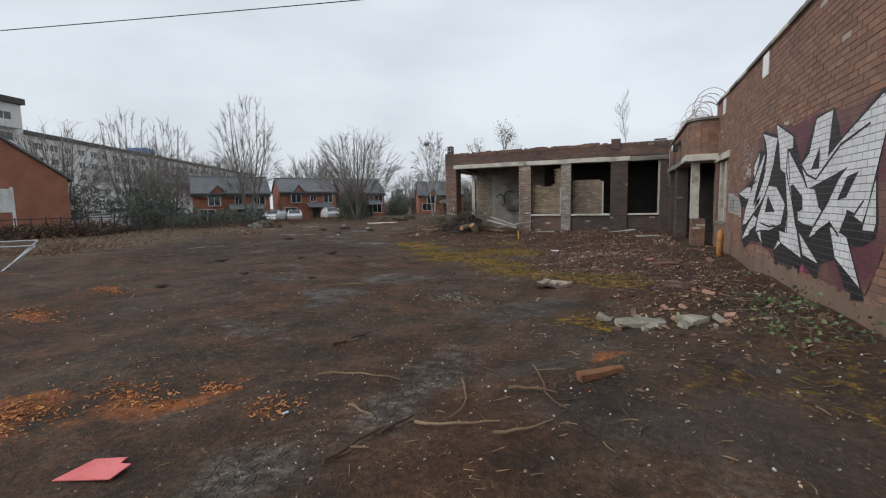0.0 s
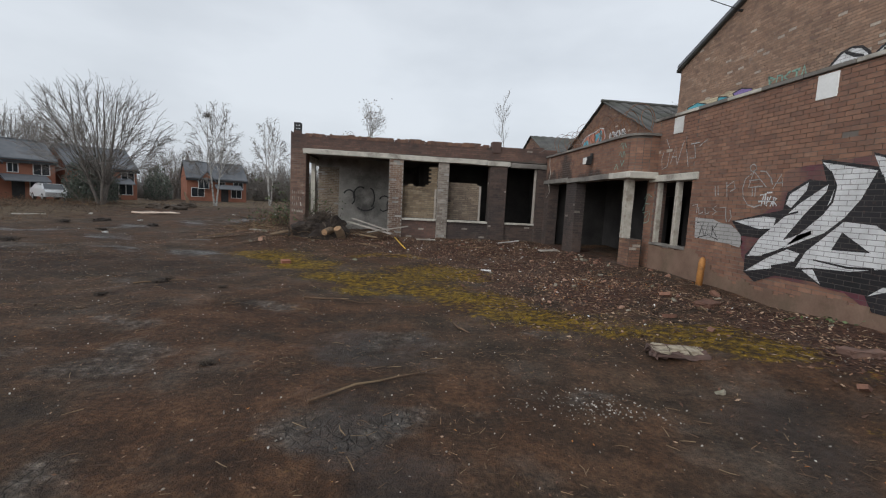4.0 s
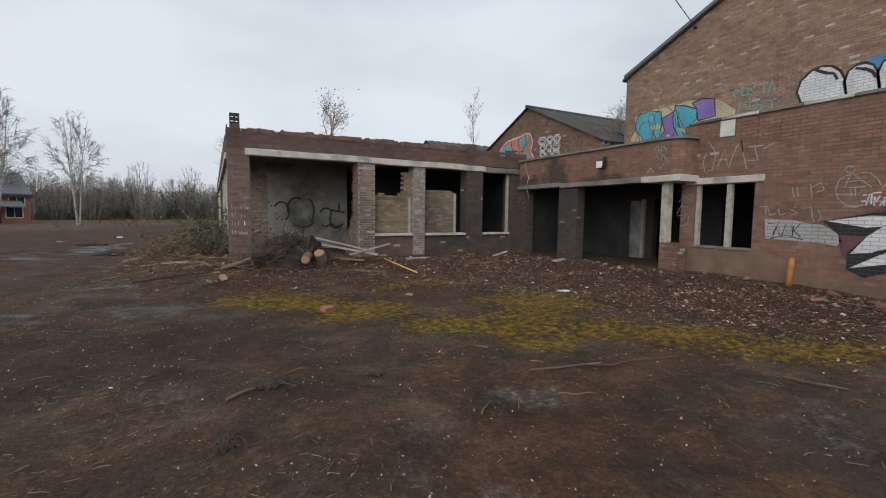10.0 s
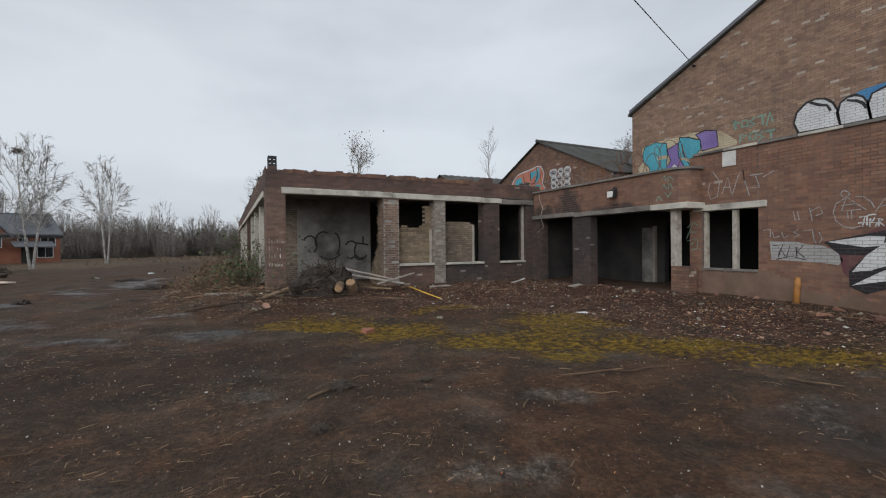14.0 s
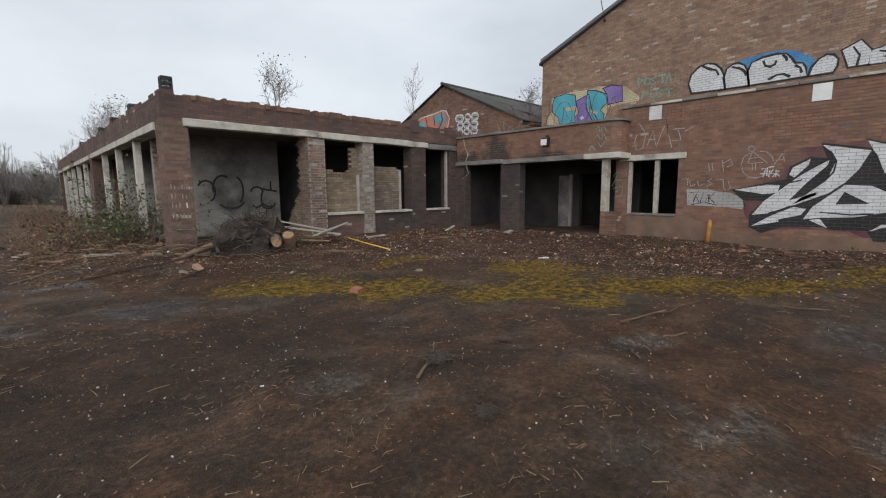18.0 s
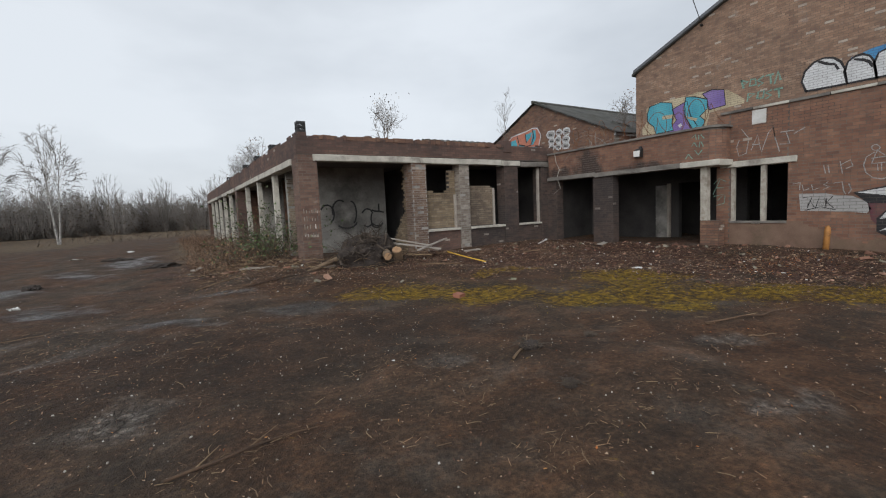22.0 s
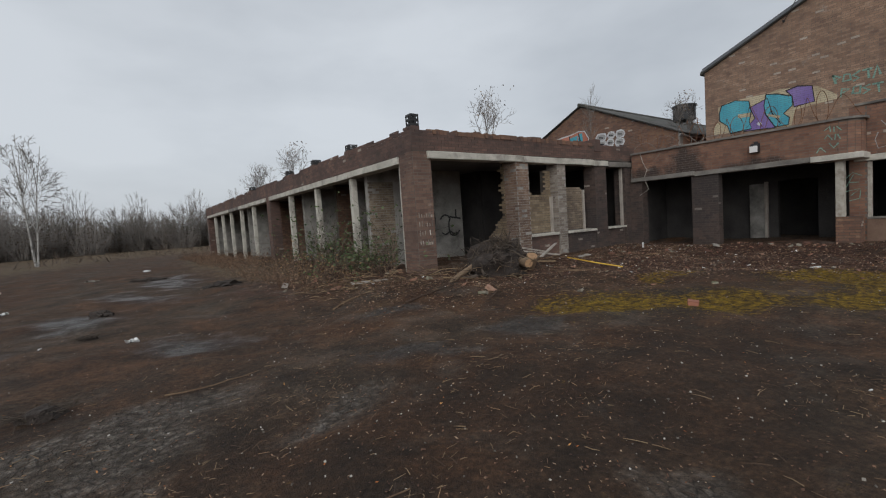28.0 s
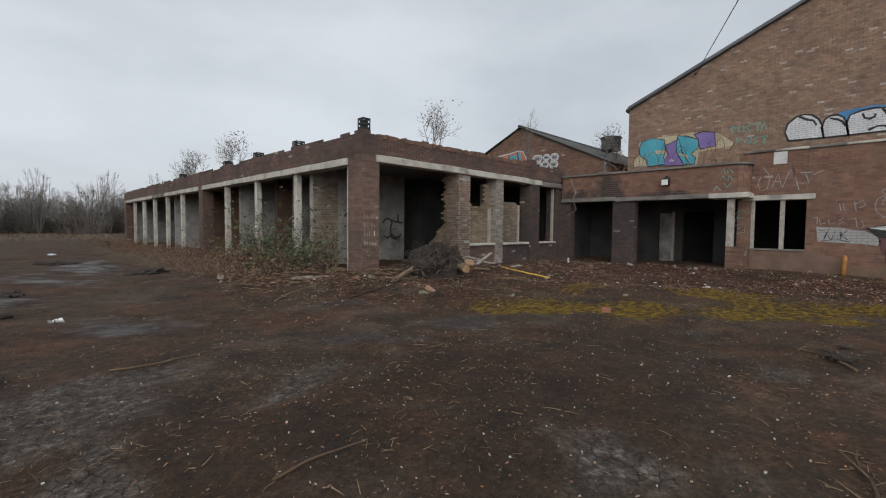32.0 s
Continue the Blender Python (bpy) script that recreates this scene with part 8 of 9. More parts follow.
loose("half_brick", -5.59, 15.78, worn_box((-0.105, -0.075, 0), (0.105, 0.075, 0.075), 0.012, 2, 0.01, 7), M_BRICK_HOUSE, "pale orange half brick lying on the moss", "brick", 25, 6)
loose("wood_offcut", 1.15, 5.47, worn_box((-0.2, -0.035, 0), (0.2, 0.035, 0.06), 0.01, 3, 0.008, 8), M_RUST, "rotten red piece of timber", "wood", 42)
loose("white_chunk", -0.75, 15.4, worn_box((-0.13, -0.05, 0), (0.13, 0.05, 0.04), 0.01), M_TARP, "small white broken plaster piece", "rubble", -10)
m = Mesh()
m.prism([(-0.16, -0.1), (0.15, -0.1), (0.17, 0.04), (0.1, 0.05), (0.1, 0.11), (-0.08, 0.1)], 2, 0, 0.006)
loose("red_card", -1.42, 3.45, m, M_PINK, "torn piece of pink-red card on the asphalt", "card", 24, 0, 0.02)
m = worn_box((-1.1, -0.55, 0), (1.1, 0.55, 0.05), 0.01, 3, 0.02, 11)
loose("plywood_sheet", -17.3, 32.9, m, M_PLY, "pale pinkish sheet of boarding lying flat", "board", 55, 0, 0.05)
m = Mesh()
a, b = Vector((-3.0, 20.15, 0.33)), Vector((-2.65, 18.75, 0.1))
pipe = thing("yellow_pipe", b, "long yellow plastic pipe leaning on the rubble", "pipe")
m.tube([a - b, (a - b) * 0.5 + Vector((0, 0, -0.01)), Vector((0, 0, 0))], [0.016] * 3, 10)
part("tube", m, M_YELLOW, pipe, smooth=True)
for k, (a, b, w, mt) in enumerate((((-4.7, 21.3, 0.72), (-3.1, 20.35, 0.42), 0.2, M_WOODP), ((-4.6, 21.45, 0.86), (-3.2, 20.7, 0.5), 0.06, M_WOODP), ((-3.95, 20.25, 0.45), (-2.55, 20.9, 0.68), 0.08, M_WOODP), ((-5.0, 20.9, 0.4), (-3.6, 20.1, 0.3), 0.1, M_STICK), ((0.6, 20.0, 0.28), (1.5, 20.5, 0.36), 0.05, M_WHITE), ((-4.4, 19.5, 0.16), (-3.4, 18.9, 0.12), 0.05, M_STICK))):
    a, b = Vector(a), Vector(b)
    bd = thing("board", (a + b) / 2, "weathered grey board tipped on the rubble" if mt == M_WOODP else "splintered timber on the rubble", "board", "boards by the broken bay")
    d = (b - a)
    rot = d.to_track_quat("X", "Z").to_matrix()
    mm = worn_box((-d.length / 2, -w / 2, -0.018), (d.length / 2, w / 2, 0.018), 0.005, 2, 0.004, k)
    mm.v = [tuple(rot @ Vector(v)) for v in mm.v]
    part("plank", mm, mt, bd)

# torn-up root with cut logs
stump = thing("uprooted_stump", (-5.5, 20.25, level(-5.5, 20.25)), "dark uprooted stump with tangled roots and soil", "tree stump")
part("soil_mound", mound(0.85, 0.62, 0.72, 6), M_ASHPILE, stump)
m = Mesh()
rr = random.Random(31)
for k in range(260):
    p = Vector((rr.gauss(-0.1, 0.42), rr.gauss(-0.1, 0.3), 0))
    p.z = max(0.05, 0.72 - 0.7 * (p.x * p.x + p.y * p.y)) * rr.uniform(0.7, 1.05)
    d = Vector((rr.uniform(-1, 1), rr.uniform(-1, 0.6), rr.uniform(-0.2, 1))).normalized()
    line = [p]
    for i in range(4):
        d = (d + Vector((rr.gauss(0, 0.35), rr.gauss(0, 0.35), rr.gauss(-0.1, 0.3)))).normalized()
        line.append(line[-1] + d * rr.uniform(0.04, 0.16))
    r0 = rr.uniform(0.005, 0.018) if k % 12 else 0.04
    m.tube(line, [r0, r0 * 0.8, r0 * 0.6, r0 * 0.4, r0 * 0.2], 5, False)
part("root_tangle", m, M_ROOT, stump, kind="stuff")
for a, b, r, mt in (((0.42, -0.1, 0.24), (0.22, -0.78, 0.17), 0.115, M_LIMB), ((0.72, -0.3, -0.05), (0.6, -0.55, 0.3), 0.14, M_LIMB)):
    a, b = Vector(a), Vector(b)
    m = Mesh()
    m.tube([a, a.lerp(b, 0.5) + Vector((0.02, 0.01, 0.01)), b], [r, r * 1.05, r * 0.94], 12)
    log = part("cut_log", m, mt, stump, "brown sawn log")
    m = Mesh()
    d = (b - a).normalized()
    m.tube([b, b + d * 0.012], [r * 0.86, r * 0.84], 12)
    part("cut_end", m, M_CUT, log, "pale sawn face")
big = thing("fallen_branch", (-7.0, 20.3, 0.1), "long stripped branch propped on the stump", "branch")
m = Mesh()
m.tube([(-1.2, -0.75, -0.06), (-0.5, -0.5, 0.04), (0.2, -0.15, 0.22), (0.7, -0.05, 0.36), (1.2, -0.1, 0.6), (1.7, 0.05, 0.85)], [0.03, 0.045, 0.06, 0.065, 0.07, 0.05], 8)
part("limb", m, M_LIMB, big, smooth=True)


def branch(x, y, length, turn, r, seed, mat=M_STICK, label="thin dead branch lying on the asphalt"):
    rnd = random.Random(seed)
    ob = thing("fallen_branch", (x, y, level(x, y) + r), label, "branch", "sticks on the ground")
    m = Mesh()
    pts, w, p = [], radians(turn), Vector((-math.cos(radians(turn)) * length / 2, -math.sin(radians(turn)) * length / 2, 0))
    n = 6
    for i in range(n + 1):
        pts.append(Vector((p.x, p.y, level(x + p.x, y + p.y) - level(x, y) + rnd.uniform(0, 0.02))))
        w += rnd.gauss(0, 0.16)
        p = p + Vector((math.cos(w), math.sin(w), 0)) * length / n
    m.tube(pts, [r * (1 - 0.6 * i / n) for i in range(n + 1)], 6)
    for k in range(int(length * 2.2)):
        i = rnd.randrange(1, n)
        a = w + rnd.choice((-1, 1)) * rnd.uniform(0.5, 1.1)
        e = pts[i] + Vector((math.cos(a), math.sin(a), rnd.uniform(0.0, 0.15))) * rnd.uniform(0.12, 0.3) * min(1, length)
        m.tube([pts[i], e], [r * 0.5, r * 0.2], 4, False)
    part("limb", m, mat, ob)
    return ob


SPOTS = ((-3.1, 8.75, 1.35, 42, 0.012), (-2.4, 6.62, 0.9, -3, 0.01), (-1.45, 5.92, 0.5, 82, 0.018), (-0.39, 4.53, 0.3, -30, 0.012), (-0.05, 4.42, 0.3, 88, 0.018), (0.34, 5.03, 0.8, -50, 0.012), (0.82, 5.3, 1.0, -62, 0.012), (0.36, 4.46, 0.55, -2, 0.012), (0.7, 5.17, 0.4, -15, 0.016), (-0.76, 5.1, 0.8, 12, 0.01), (-0.1, 4.15, 0.5, 65, 0.016), (0.8, 4.52, 0.4, 30, 0.012),
         (-3.5, 11.75, 1.85, -16, 0.014), (-4.33, 11.38, 0.35, -40, 0.012), (-2.12, 10.5, 0.5, -85, 0.018), (-6.8, 12.7, 0.9, 32, 0.014), (-5.3, 11.46, 0.24, 45, 0.012), (-11.85, 14.75, 0.62, 12, 0.01), (-17.2, 18.3, 3.2, 145, 0.014), (-14.6, 16.8, 0.5, 20, 0.01), (-9.7, 12.4, 1.0, 15, 0.012), (-12.1, 17.5, 0.9, -25, 0.01),
         (-8.1, 19.4, 1.3, 12, 0.02), (-9.2, 20.8, 1.1, 40, 0.018), (-8.9, 22.4, 1.6, -30, 0.02), (-7.0, 18.6, 1.0, 20, 0.014), (-6.1, 17.9, 0.8, -10, 0.012), (2.0, 11.6, 1.5, 65, 0.012), (-0.4, 19.3, 0.9, 15, 0.014), (1.2, 17.4, 0.7, -30, 0.012), (-3.2, 17.4, 0.8, 40, 0.012), (-6.6, 20.0, 1.2, -35, 0.018), (-4.6, 19.3, 0.9, 60, 0.014), (-5.2, 18.6, 0.7, 15, 0.012))
for k, (x, y, ln, tn, r) in enumerate(SPOTS):
    branch(x, y, ln, tn, r, 300 + k)

# root tufts pulled from the asphalt
for k, (x, y, s) in enumerate(((-6.82, 12.59, 0.24), (-7.21, 11.7, 0.13), (-13.45, 18.0, 0.36), (-6.58, 9.18, 0.12), (-4.7, 9.2, 0.1), (-5.85, 12.6, 0.12), (-13.3, 21.6, 0.24), (-16.2, 24.0, 0.36), (-7.05, 7.6, 0.18), (-9.5, 11.0, 0.2))):
    tf = thing("root_tuft", (x, y, level(x, y)), "dark tuft of roots and twigs pushed through the asphalt", "weed tuft", "tufts in the yard")
    m = Mesh()
    rr = random.Random(70 + k)
    for j in range(80):
        a, d = rr.uniform(0, 6.28), rr.uniform(0.2, 1.0) ** 1.5 * s
        p = Vector((rr.gauss(0, s * 0.2), rr.gauss(0, s * 0.2), 0.02))
        q = p + Vector((math.cos(a) * d, math.sin(a) * d, rr.uniform(-0.04, 0.22) * s))
        m.tube([p, p.lerp(q, 0.5) + Vector((rr.gauss(0, 0.1) * s, rr.gauss(0, 0.1) * s, 0.1 * s)), q], [0.006, 0.004, 0.002], 3, False)
    part("stalk_tuft", m, M_ROOT, tf, kind="stuff")
    part("soil", mound(s * 0.5, s * 0.42, s * 0.28, 40 + k, 2), M_ASHPILE, tf)

# heap of dumped rubbish, loose sheets, planks
HX, HY = -24.6, 27.5
heap = thing("rubbish_heap", (HX, HY, level(HX, HY)), "dark dumped mound with a white sheet on top", "rubbish")
for k, (dx, dy, rx, ry, h) in enumerate(((0.25, 0.0, 0.75, 0.6, 0.6), (-0.75, 0.1, 0.8, 0.55, 0.42), (1.0, 0.1, 0.5, 0.4, 0.3))):
    mm = mound(rx, ry, h, 90 + k)
    mm.v = [(v[0] + dx, v[1] + dy, v[2]) for v in mm.v]
    part("mound", mm, (M_ROOT, M_CONIFER, M_ROOT)[k], heap)
mm = crumpled(0.36, 0.26, 0.2, 97)
mm.v = [(v[0] + 0.25, v[1] + 0.5, v[2] + 0.62) for v in mm.v]
part("sheet", mm, M_TARP, heap, "crumpled white sheet")
for k in range(3):
    m = Mesh()
    m.tube([(-0.4 + 0.3 * k, -0.62, 0.0), (-0.22 + 0.2 * k, -0.45, 0.3), (-0.1 + 0.12 * k, -0.25, 0.56)], [0.05, 0.045, 0.03], 6)
    part("timber", m, M_WOODP, heap)
for k, (x, y, sx, sy, t) in enumerate(((-22.6, 26.3, 0.3, 0.2, 10), (-26.0, 27.8, 0.4, 0.2, 40), (-25.2, 28.5, 0.3, 0.2, 80), (-22.3, 23.4, 0.3, 0.16, 20), (-12.73, 20.8, 0.16, 0.1, 10), (-15.2, 27.4, 0.2, 0.14, 40), (-13.9, 36.0, 0.4, 0.2, 20), (-11.9, 38.5, 0.4, 0.25, 70), (-27.0, 29.5, 0.5, 0.3, 15), (-19.6, 21.4, 0.28, 0.18, 60))):
    loose("torn_sheet", x, y, crumpled(sx * 0.6, sy * 0.6, 0.09, 60 + k), M_TARP if k % 3 else M_CHIP, "crumpled scrap of white sheeting on the ground", "litter", t, 0, 0, "scraps of sheeting")
for k, (x, y, ln, t, mt) in enumerate(((-8.3, 23.0, 0.9, 20, M_BROKEN), (-8.7, 22.4, 0.7, 50, M_BROKEN), (-8.0, 22.0, 1.0, -15, M_WOODP), (-9.4, 24.2, 0.8, 70, M_WOODP), (-7.7, 23.4, 0.6, 100, M_RUST), (-20.4, 27.8, 1.2, 30, M_WOODP), (-19.2, 30.2, 1.4, 120, M_WOODP), (1.9, 18.4, 0.8, 25, M_WOODP), (-1.9, 20.4, 0.7, 15, M_WOODP))):
    loose("plank", x, y, worn_box((-ln / 2, -0.07, 0), (ln / 2, 0.07, 0.03), 0.006, 2, 0.008, k), mt, "broken plank among the weeds", "plank", t, 8, 0.02, "broken planks")

snag = thing("tree_stump", (-20.9, 44.5, level(-20.9, 44.5)), "dark torn stump with one pale upright splinter", "tree stump")
part("root_mound", mound(0.8, 0.5, 0.4, 131), M_ROOT, snag)
m = Mesh()
m.tube([(0.2, 0, 0.1), (0.15, 0, 0.7), (-0.05, 0.05, 1.1), (-0.1, 0.05, 1.35)], [0.16, 0.13, 0.08, 0.05], 8)
part("broken_stem", m, M_LIMB, snag, "pale splintered stem")
for k, (x, y, rx, h, mt) in enumerate(((-20.4, 39.8, 1.2, 0.4, M_ROOT), (-10.4, 27.5, 0.6, 0.14, M_ASHPILE), (-16.0, 26.0, 0.4, 0.13, M_ASHPILE), (-13.2, 24.6, 0.35, 0.12, M_ASHPILE), (-12.0, 33.0, 0.6, 0.14, M_ASHPILE))):
    put("soil_mound", mound(rx, rx * 0.6, h, 140 + k, 3, 0.5), mt, label="low dark heap of soil and roots", category="soil heap", group="soil heaps in the yard", at=Matrix.Translation((x, y, level(x, y))) @ Matrix.Rotation(radians(37 * k), 4, "Z"))

# fallen barrier and concrete block at the yard's edge
fence = thing("barrier_panel", (-13.7, 7.0, level(-13.7, 7.0)), "bent galvanised crowd barrier leaning over at the yard's edge", "barrier")
for k, (dx, dy, w_) in enumerate(((0.0, 0.0, 1.56), (-0.4, 0.3, 1.5))):
    m = Mesh()
    a, b, up_ = Vector((-0.12 + dx, -0.78 + dy, 0.0)), Vector((0.1 + dx, -0.78 + dy + w_, 0.0)), Vector((-0.25, 0.9, 0.62 + 0.12 * k))
    m.tube([a, a + up_ * 0.9, a + up_ + Vector((0, 0.08, 0.03))], [0.024] * 3, 8)
    m.tube([b, b + up_ * 0.95, b + up_], [0.024] * 3, 8)
    m.tube([a + up_ + Vector((0, 0.08, 0.03)), b + up_], [0.024] * 2, 8)
    part("frame", m, M_GALV, fence)
m = Mesh()
m.tube([(-0.12, -0.78, 0.03), (0.1, 0.78, 0.03)], [0.014] * 2, 6)
part("lower_rail", m, M_BLACK, fence)
loose("concrete_block", -13.7, 5.0, worn_box((-0.8, -0.4, 0), (0.8, 0.4, 0.75), 0.03, 2, 0.01, 2), M_CONC_DK, "large grey concrete road block", "concrete block", 60)
fr = thing("railing", (-33.0, 13.0, level(-33, 13)), "dark iron railings before the brick house", "railing")
for k in range(26):
    m = Mesh()
    m.tube([(0.2 * k, 0.62 * k - 6, -0.1), (0.2 * k, 0.62 * k - 6, 1.3)], [0.03, 0.03], 5)
    part("post", m, M_BLACK, fr)
for zz in (0.4, 1.2):
    m = Mesh()
    m.tube([(0, -6, zz), (5.0, 9.5, zz)], [0.025, 0.025], 5)
    part("rail", m, M_BLACK, fr)

# waste ground beyond the annex: tyres, hut, open shed, tank
tm = Mesh()
for i in range(20):
    for j in range(8):
        a, b = 2 * math.pi * i / 20, 2 * math.pi * j / 8
        rr_ = 0.24 + 0.1 * math.cos(b)
        tm.v.append((rr_ * math.cos(a), rr_ * math.sin(a), 0.09 * math.sin(b)))
tm.f = [(i * 8 + j, ((i + 1) % 20) * 8 + j, ((i + 1) % 20) * 8 + (j + 1) % 8, i * 8 + (j + 1) % 8) for i in range(20) for j in range(8)]
tyre_me = tm.data("tyre", M_TYRE, True)
for k, (x, y, dz, ti, tu) in enumerate(((6.6, 6.1, 0.09, 0, 0), (7.0, 5.7, 0.09, 6, 40), (6.75, 5.95, 0.26, 12, 20), (7.3, 6.2, 0.3, 75, 60), (7.7, 5.9, 0.09, 0, 10))):
    ob = put("tyre", tyre_me, None, label="old black tyre dumped beside the annex", category="tyre", group="dumped tyres", at=Matrix.Translation((x, y, level(x, y) + dz)) @ Matrix.Rotation(radians(tu), 4, "Z") @ Matrix.Rotation(radians(ti), 4, "X"))
hut = thing("hut", Matrix.Translation((18.4, 4.4, level(18.4, 4.4))) @ Matrix.Rotation(radians(-4), 4, "Z"), "low brick hut with a sloping sheet roof", "hut")
for nm, lo, hi, mt in (("wall", (0, 0.4, -0.2), (3, 0.65, 2.1), M_BRICK_OLD), ("wall", (0.2, -0.1, -0.2), (0.4, 0.4, 2.0), M_BRICK_OLD), ("wall", (2.8, -1.2, -0.2), (3, 0.4, 1.9), M_BRICK_OLD)):
    mm = Mesh()
    mm.box(lo, hi)
    part(nm, mm, mt, hut)
for u in (0.05, 2.9):
    m = Mesh()
    m.box((u - 0.06, -1.25, -0.2), (u + 0.06, -1.13, 1.5))
    part("post", m, M_BARK, hut)
m = Mesh()
m.prism([(-1.6, 1.42), (0.9, 2.2), (0.9, 2.26), (-1.6, 1.5)], 0, -0.2, 3.2)
part("roof", m, M_SHEET, hut)
loose("sheet_stack", 18.0, 3.1, worn_box((-0.75, -0.35, 0), (0.75, 0.35, 0.22), 0.03, 2, 0.03), M_WOODP, "pale stack of boards dumped beside the hut", "boards", 80)
shed = thing("shed", Matrix.Translation((24.6, -2.0, level(24.6, -2.0))) @ Matrix.Rotation(radians(8), 4, "Z"), "open-fronted dark shed with pale green corrugated sheets", "shed")
for k in range(11):
    m = Mesh()
    m.box((-0.04 + 0.03 * (k % 2), 1.2 - 0.1 * k - 0.1, 0), (-0.01 + 0.03 * (k % 2), 1.2 - 0.1 * k + 0.004, 1.42 + 0.03 * math.sin(k * 2.3)))
    part("sheet", m, M_GREENSHEET, shed, "pale green-grey corrugated sheet")
for lo, hi in (((0, -1.45, 0), (2.2, -1.4, 1.5)), ((0.05, 1.2, 0), (2.2, 1.25, 1.4)), ((2.2, -1.45, 0), (2.25, 1.25, 1.5)), ((0.02, -1.5, 1.46), (2.3, 1.3, 1.53))):
    mm = Mesh()
    mm.box(lo, hi)
    part("panel", mm, M_BLACK, shed)
for k, (u, w, a) in enumerate(((0.2, -0.9, 20), (0.5, -0.2, -15), (0.3, 0.4, 40))):
    m = worn_box((-0.45, -0.2, 0), (0.45, 0.2, 0.05), 0.01, 1, 0.015, k)
    turn = Matrix.Translation((u + 0.4, w, 1.54 + 0.06 * k)) @ Matrix.Rotation(radians(a), 4, "Z")
    m.v = [tuple(turn @ Vector(v)) for v in m.v]
    part("scrap_board", m, M_RUST, shed, "rusty scrap on the roof")
m = Mesh()
m.tube([(0, -0.85, 0.3), (0, -0.78, 0.3), (0, 0.78, 0.3), (0, 0.85, 0.3)], [0.2, 0.29, 0.29, 0.2], 16)
loose("oil_tank", 22.6, -1.05, m, M_GREENSHEET, "pale green cylindrical tank lying on its side", "tank", 10)
for k, (x, y, rx, h) in enumerate(((13.6, -0.7, 1.0, 0.16), (12.2, 3.4, 0.7, 0.2))):
    put("soil_mound", mound(rx, rx * 0.5, h, 160 + k, 3, 0.5), M_ASHPILE if k % 2 else M_ROOT, label="low dark heap of soil and roots", category="soil heap", group="soil heaps in the yard", at=Matrix.Translation((x, y, level(x, y))) @ Matrix.Rotation(radians(70 + 20 * k), 4, "Z"))

# coil of razor wire along the low parapet
coil = thing("razor_wire", (3.0, 18.3, 3.56), "rusty coil of razor wire sprung along the low parapet", "wire coil")
m = Mesh()
line = []
for k in range(560):
    f = k / 559
    a = f * 2 * math.pi * 17
    r = 0.36 + 0.07 * math.sin(f * 23) + 0.05 * math.sin(f * 51 + 1)
    y_ = 3.1 - 5.9 * f + 0.12 * math.sin(f * 37)
    line.append(Vector((0.25 + r * math.cos(a) * 0.9, y_ + 0.22 * math.sin(a * 0.5 + 2), r + r * math.sin(a))))
m.tube(line, [0.008] * len(line), 4, False)
for k in range(3, 557, 3):
    c, d = line[k], (line[k + 1] - line[k]).normalized()
    s_ = d.orthogonal().normalized() * 0.018
    m.poly([c - d * 0.012, c + s_, c + d * 0.012, c - s_])
part("wire", m.data("wire", M_RUST, fix=False), None, coil)
# arching bramble on the low roof
m = Mesh()
rr = random.Random(55)
for k in range(16):
    p = Vector((rr.uniform(3.4, 5.0), rr.uniform(18.2, 21.0), 3.44))
    d = Vector((rr.uniform(-1, 0.6), rr.uniform(-1, 1), 1.8)).normalized()
    line = [p]
    for i in range(6):
        d = (d + Vector((rr.gauss(-0.05, 0.12), rr.gauss(0, 0.15), -0.34))).normalized()
        line.append(line[-1] + d * rr.uniform(0.16, 0.34))
    m.tube(line, [0.012, 0.011, 0.01, 0.008, 0.006, 0.005, 0.003], 4, False)
bram = thing("roof_bramble", (4, 19, 3.44), "leafless bramble arching over the low roof", "bramble", kind="stuff")
bram.matrix_basis = Matrix.Identity(4)
part("stems", m.data("stems", M_TWIG, fix=False), None, bram, kind="stuff")
loose_cable = thing("loose_cable", (FX - 0.03, 21.2, 2.5), "pale cable hanging from the fascia", "cable")
m = Mesh()
m.tube([(0, -0.05, 1.05), (-0.03, -0.15, 0.7), (-0.02, -0.3, 0.4), (-0.05, -0.2, 0.1), (-0.03, -0.35, -0.3), (-0.02, 0.0, -0.5)], [0.012] * 6, 5)
part("wire", m, M_CHIP, loose_cable)

# black sprayed faces and letters inside the first bay, bars of faded writing on the corner pier
inner = thing("graffiti", (-3.35, 24.885, 1.36), "black sprayed looping outlines on the inner plaster wall", "graffiti")


def arc(cx, cz, rx, rz, a0, a1, n=9):
    return [(cx + rx * math.cos(radians(a0 + (a1 - a0) * k / n)), cz + rz * math.sin(radians(a0 + (a1 - a0) * k / n))) for k in range(n + 1)]


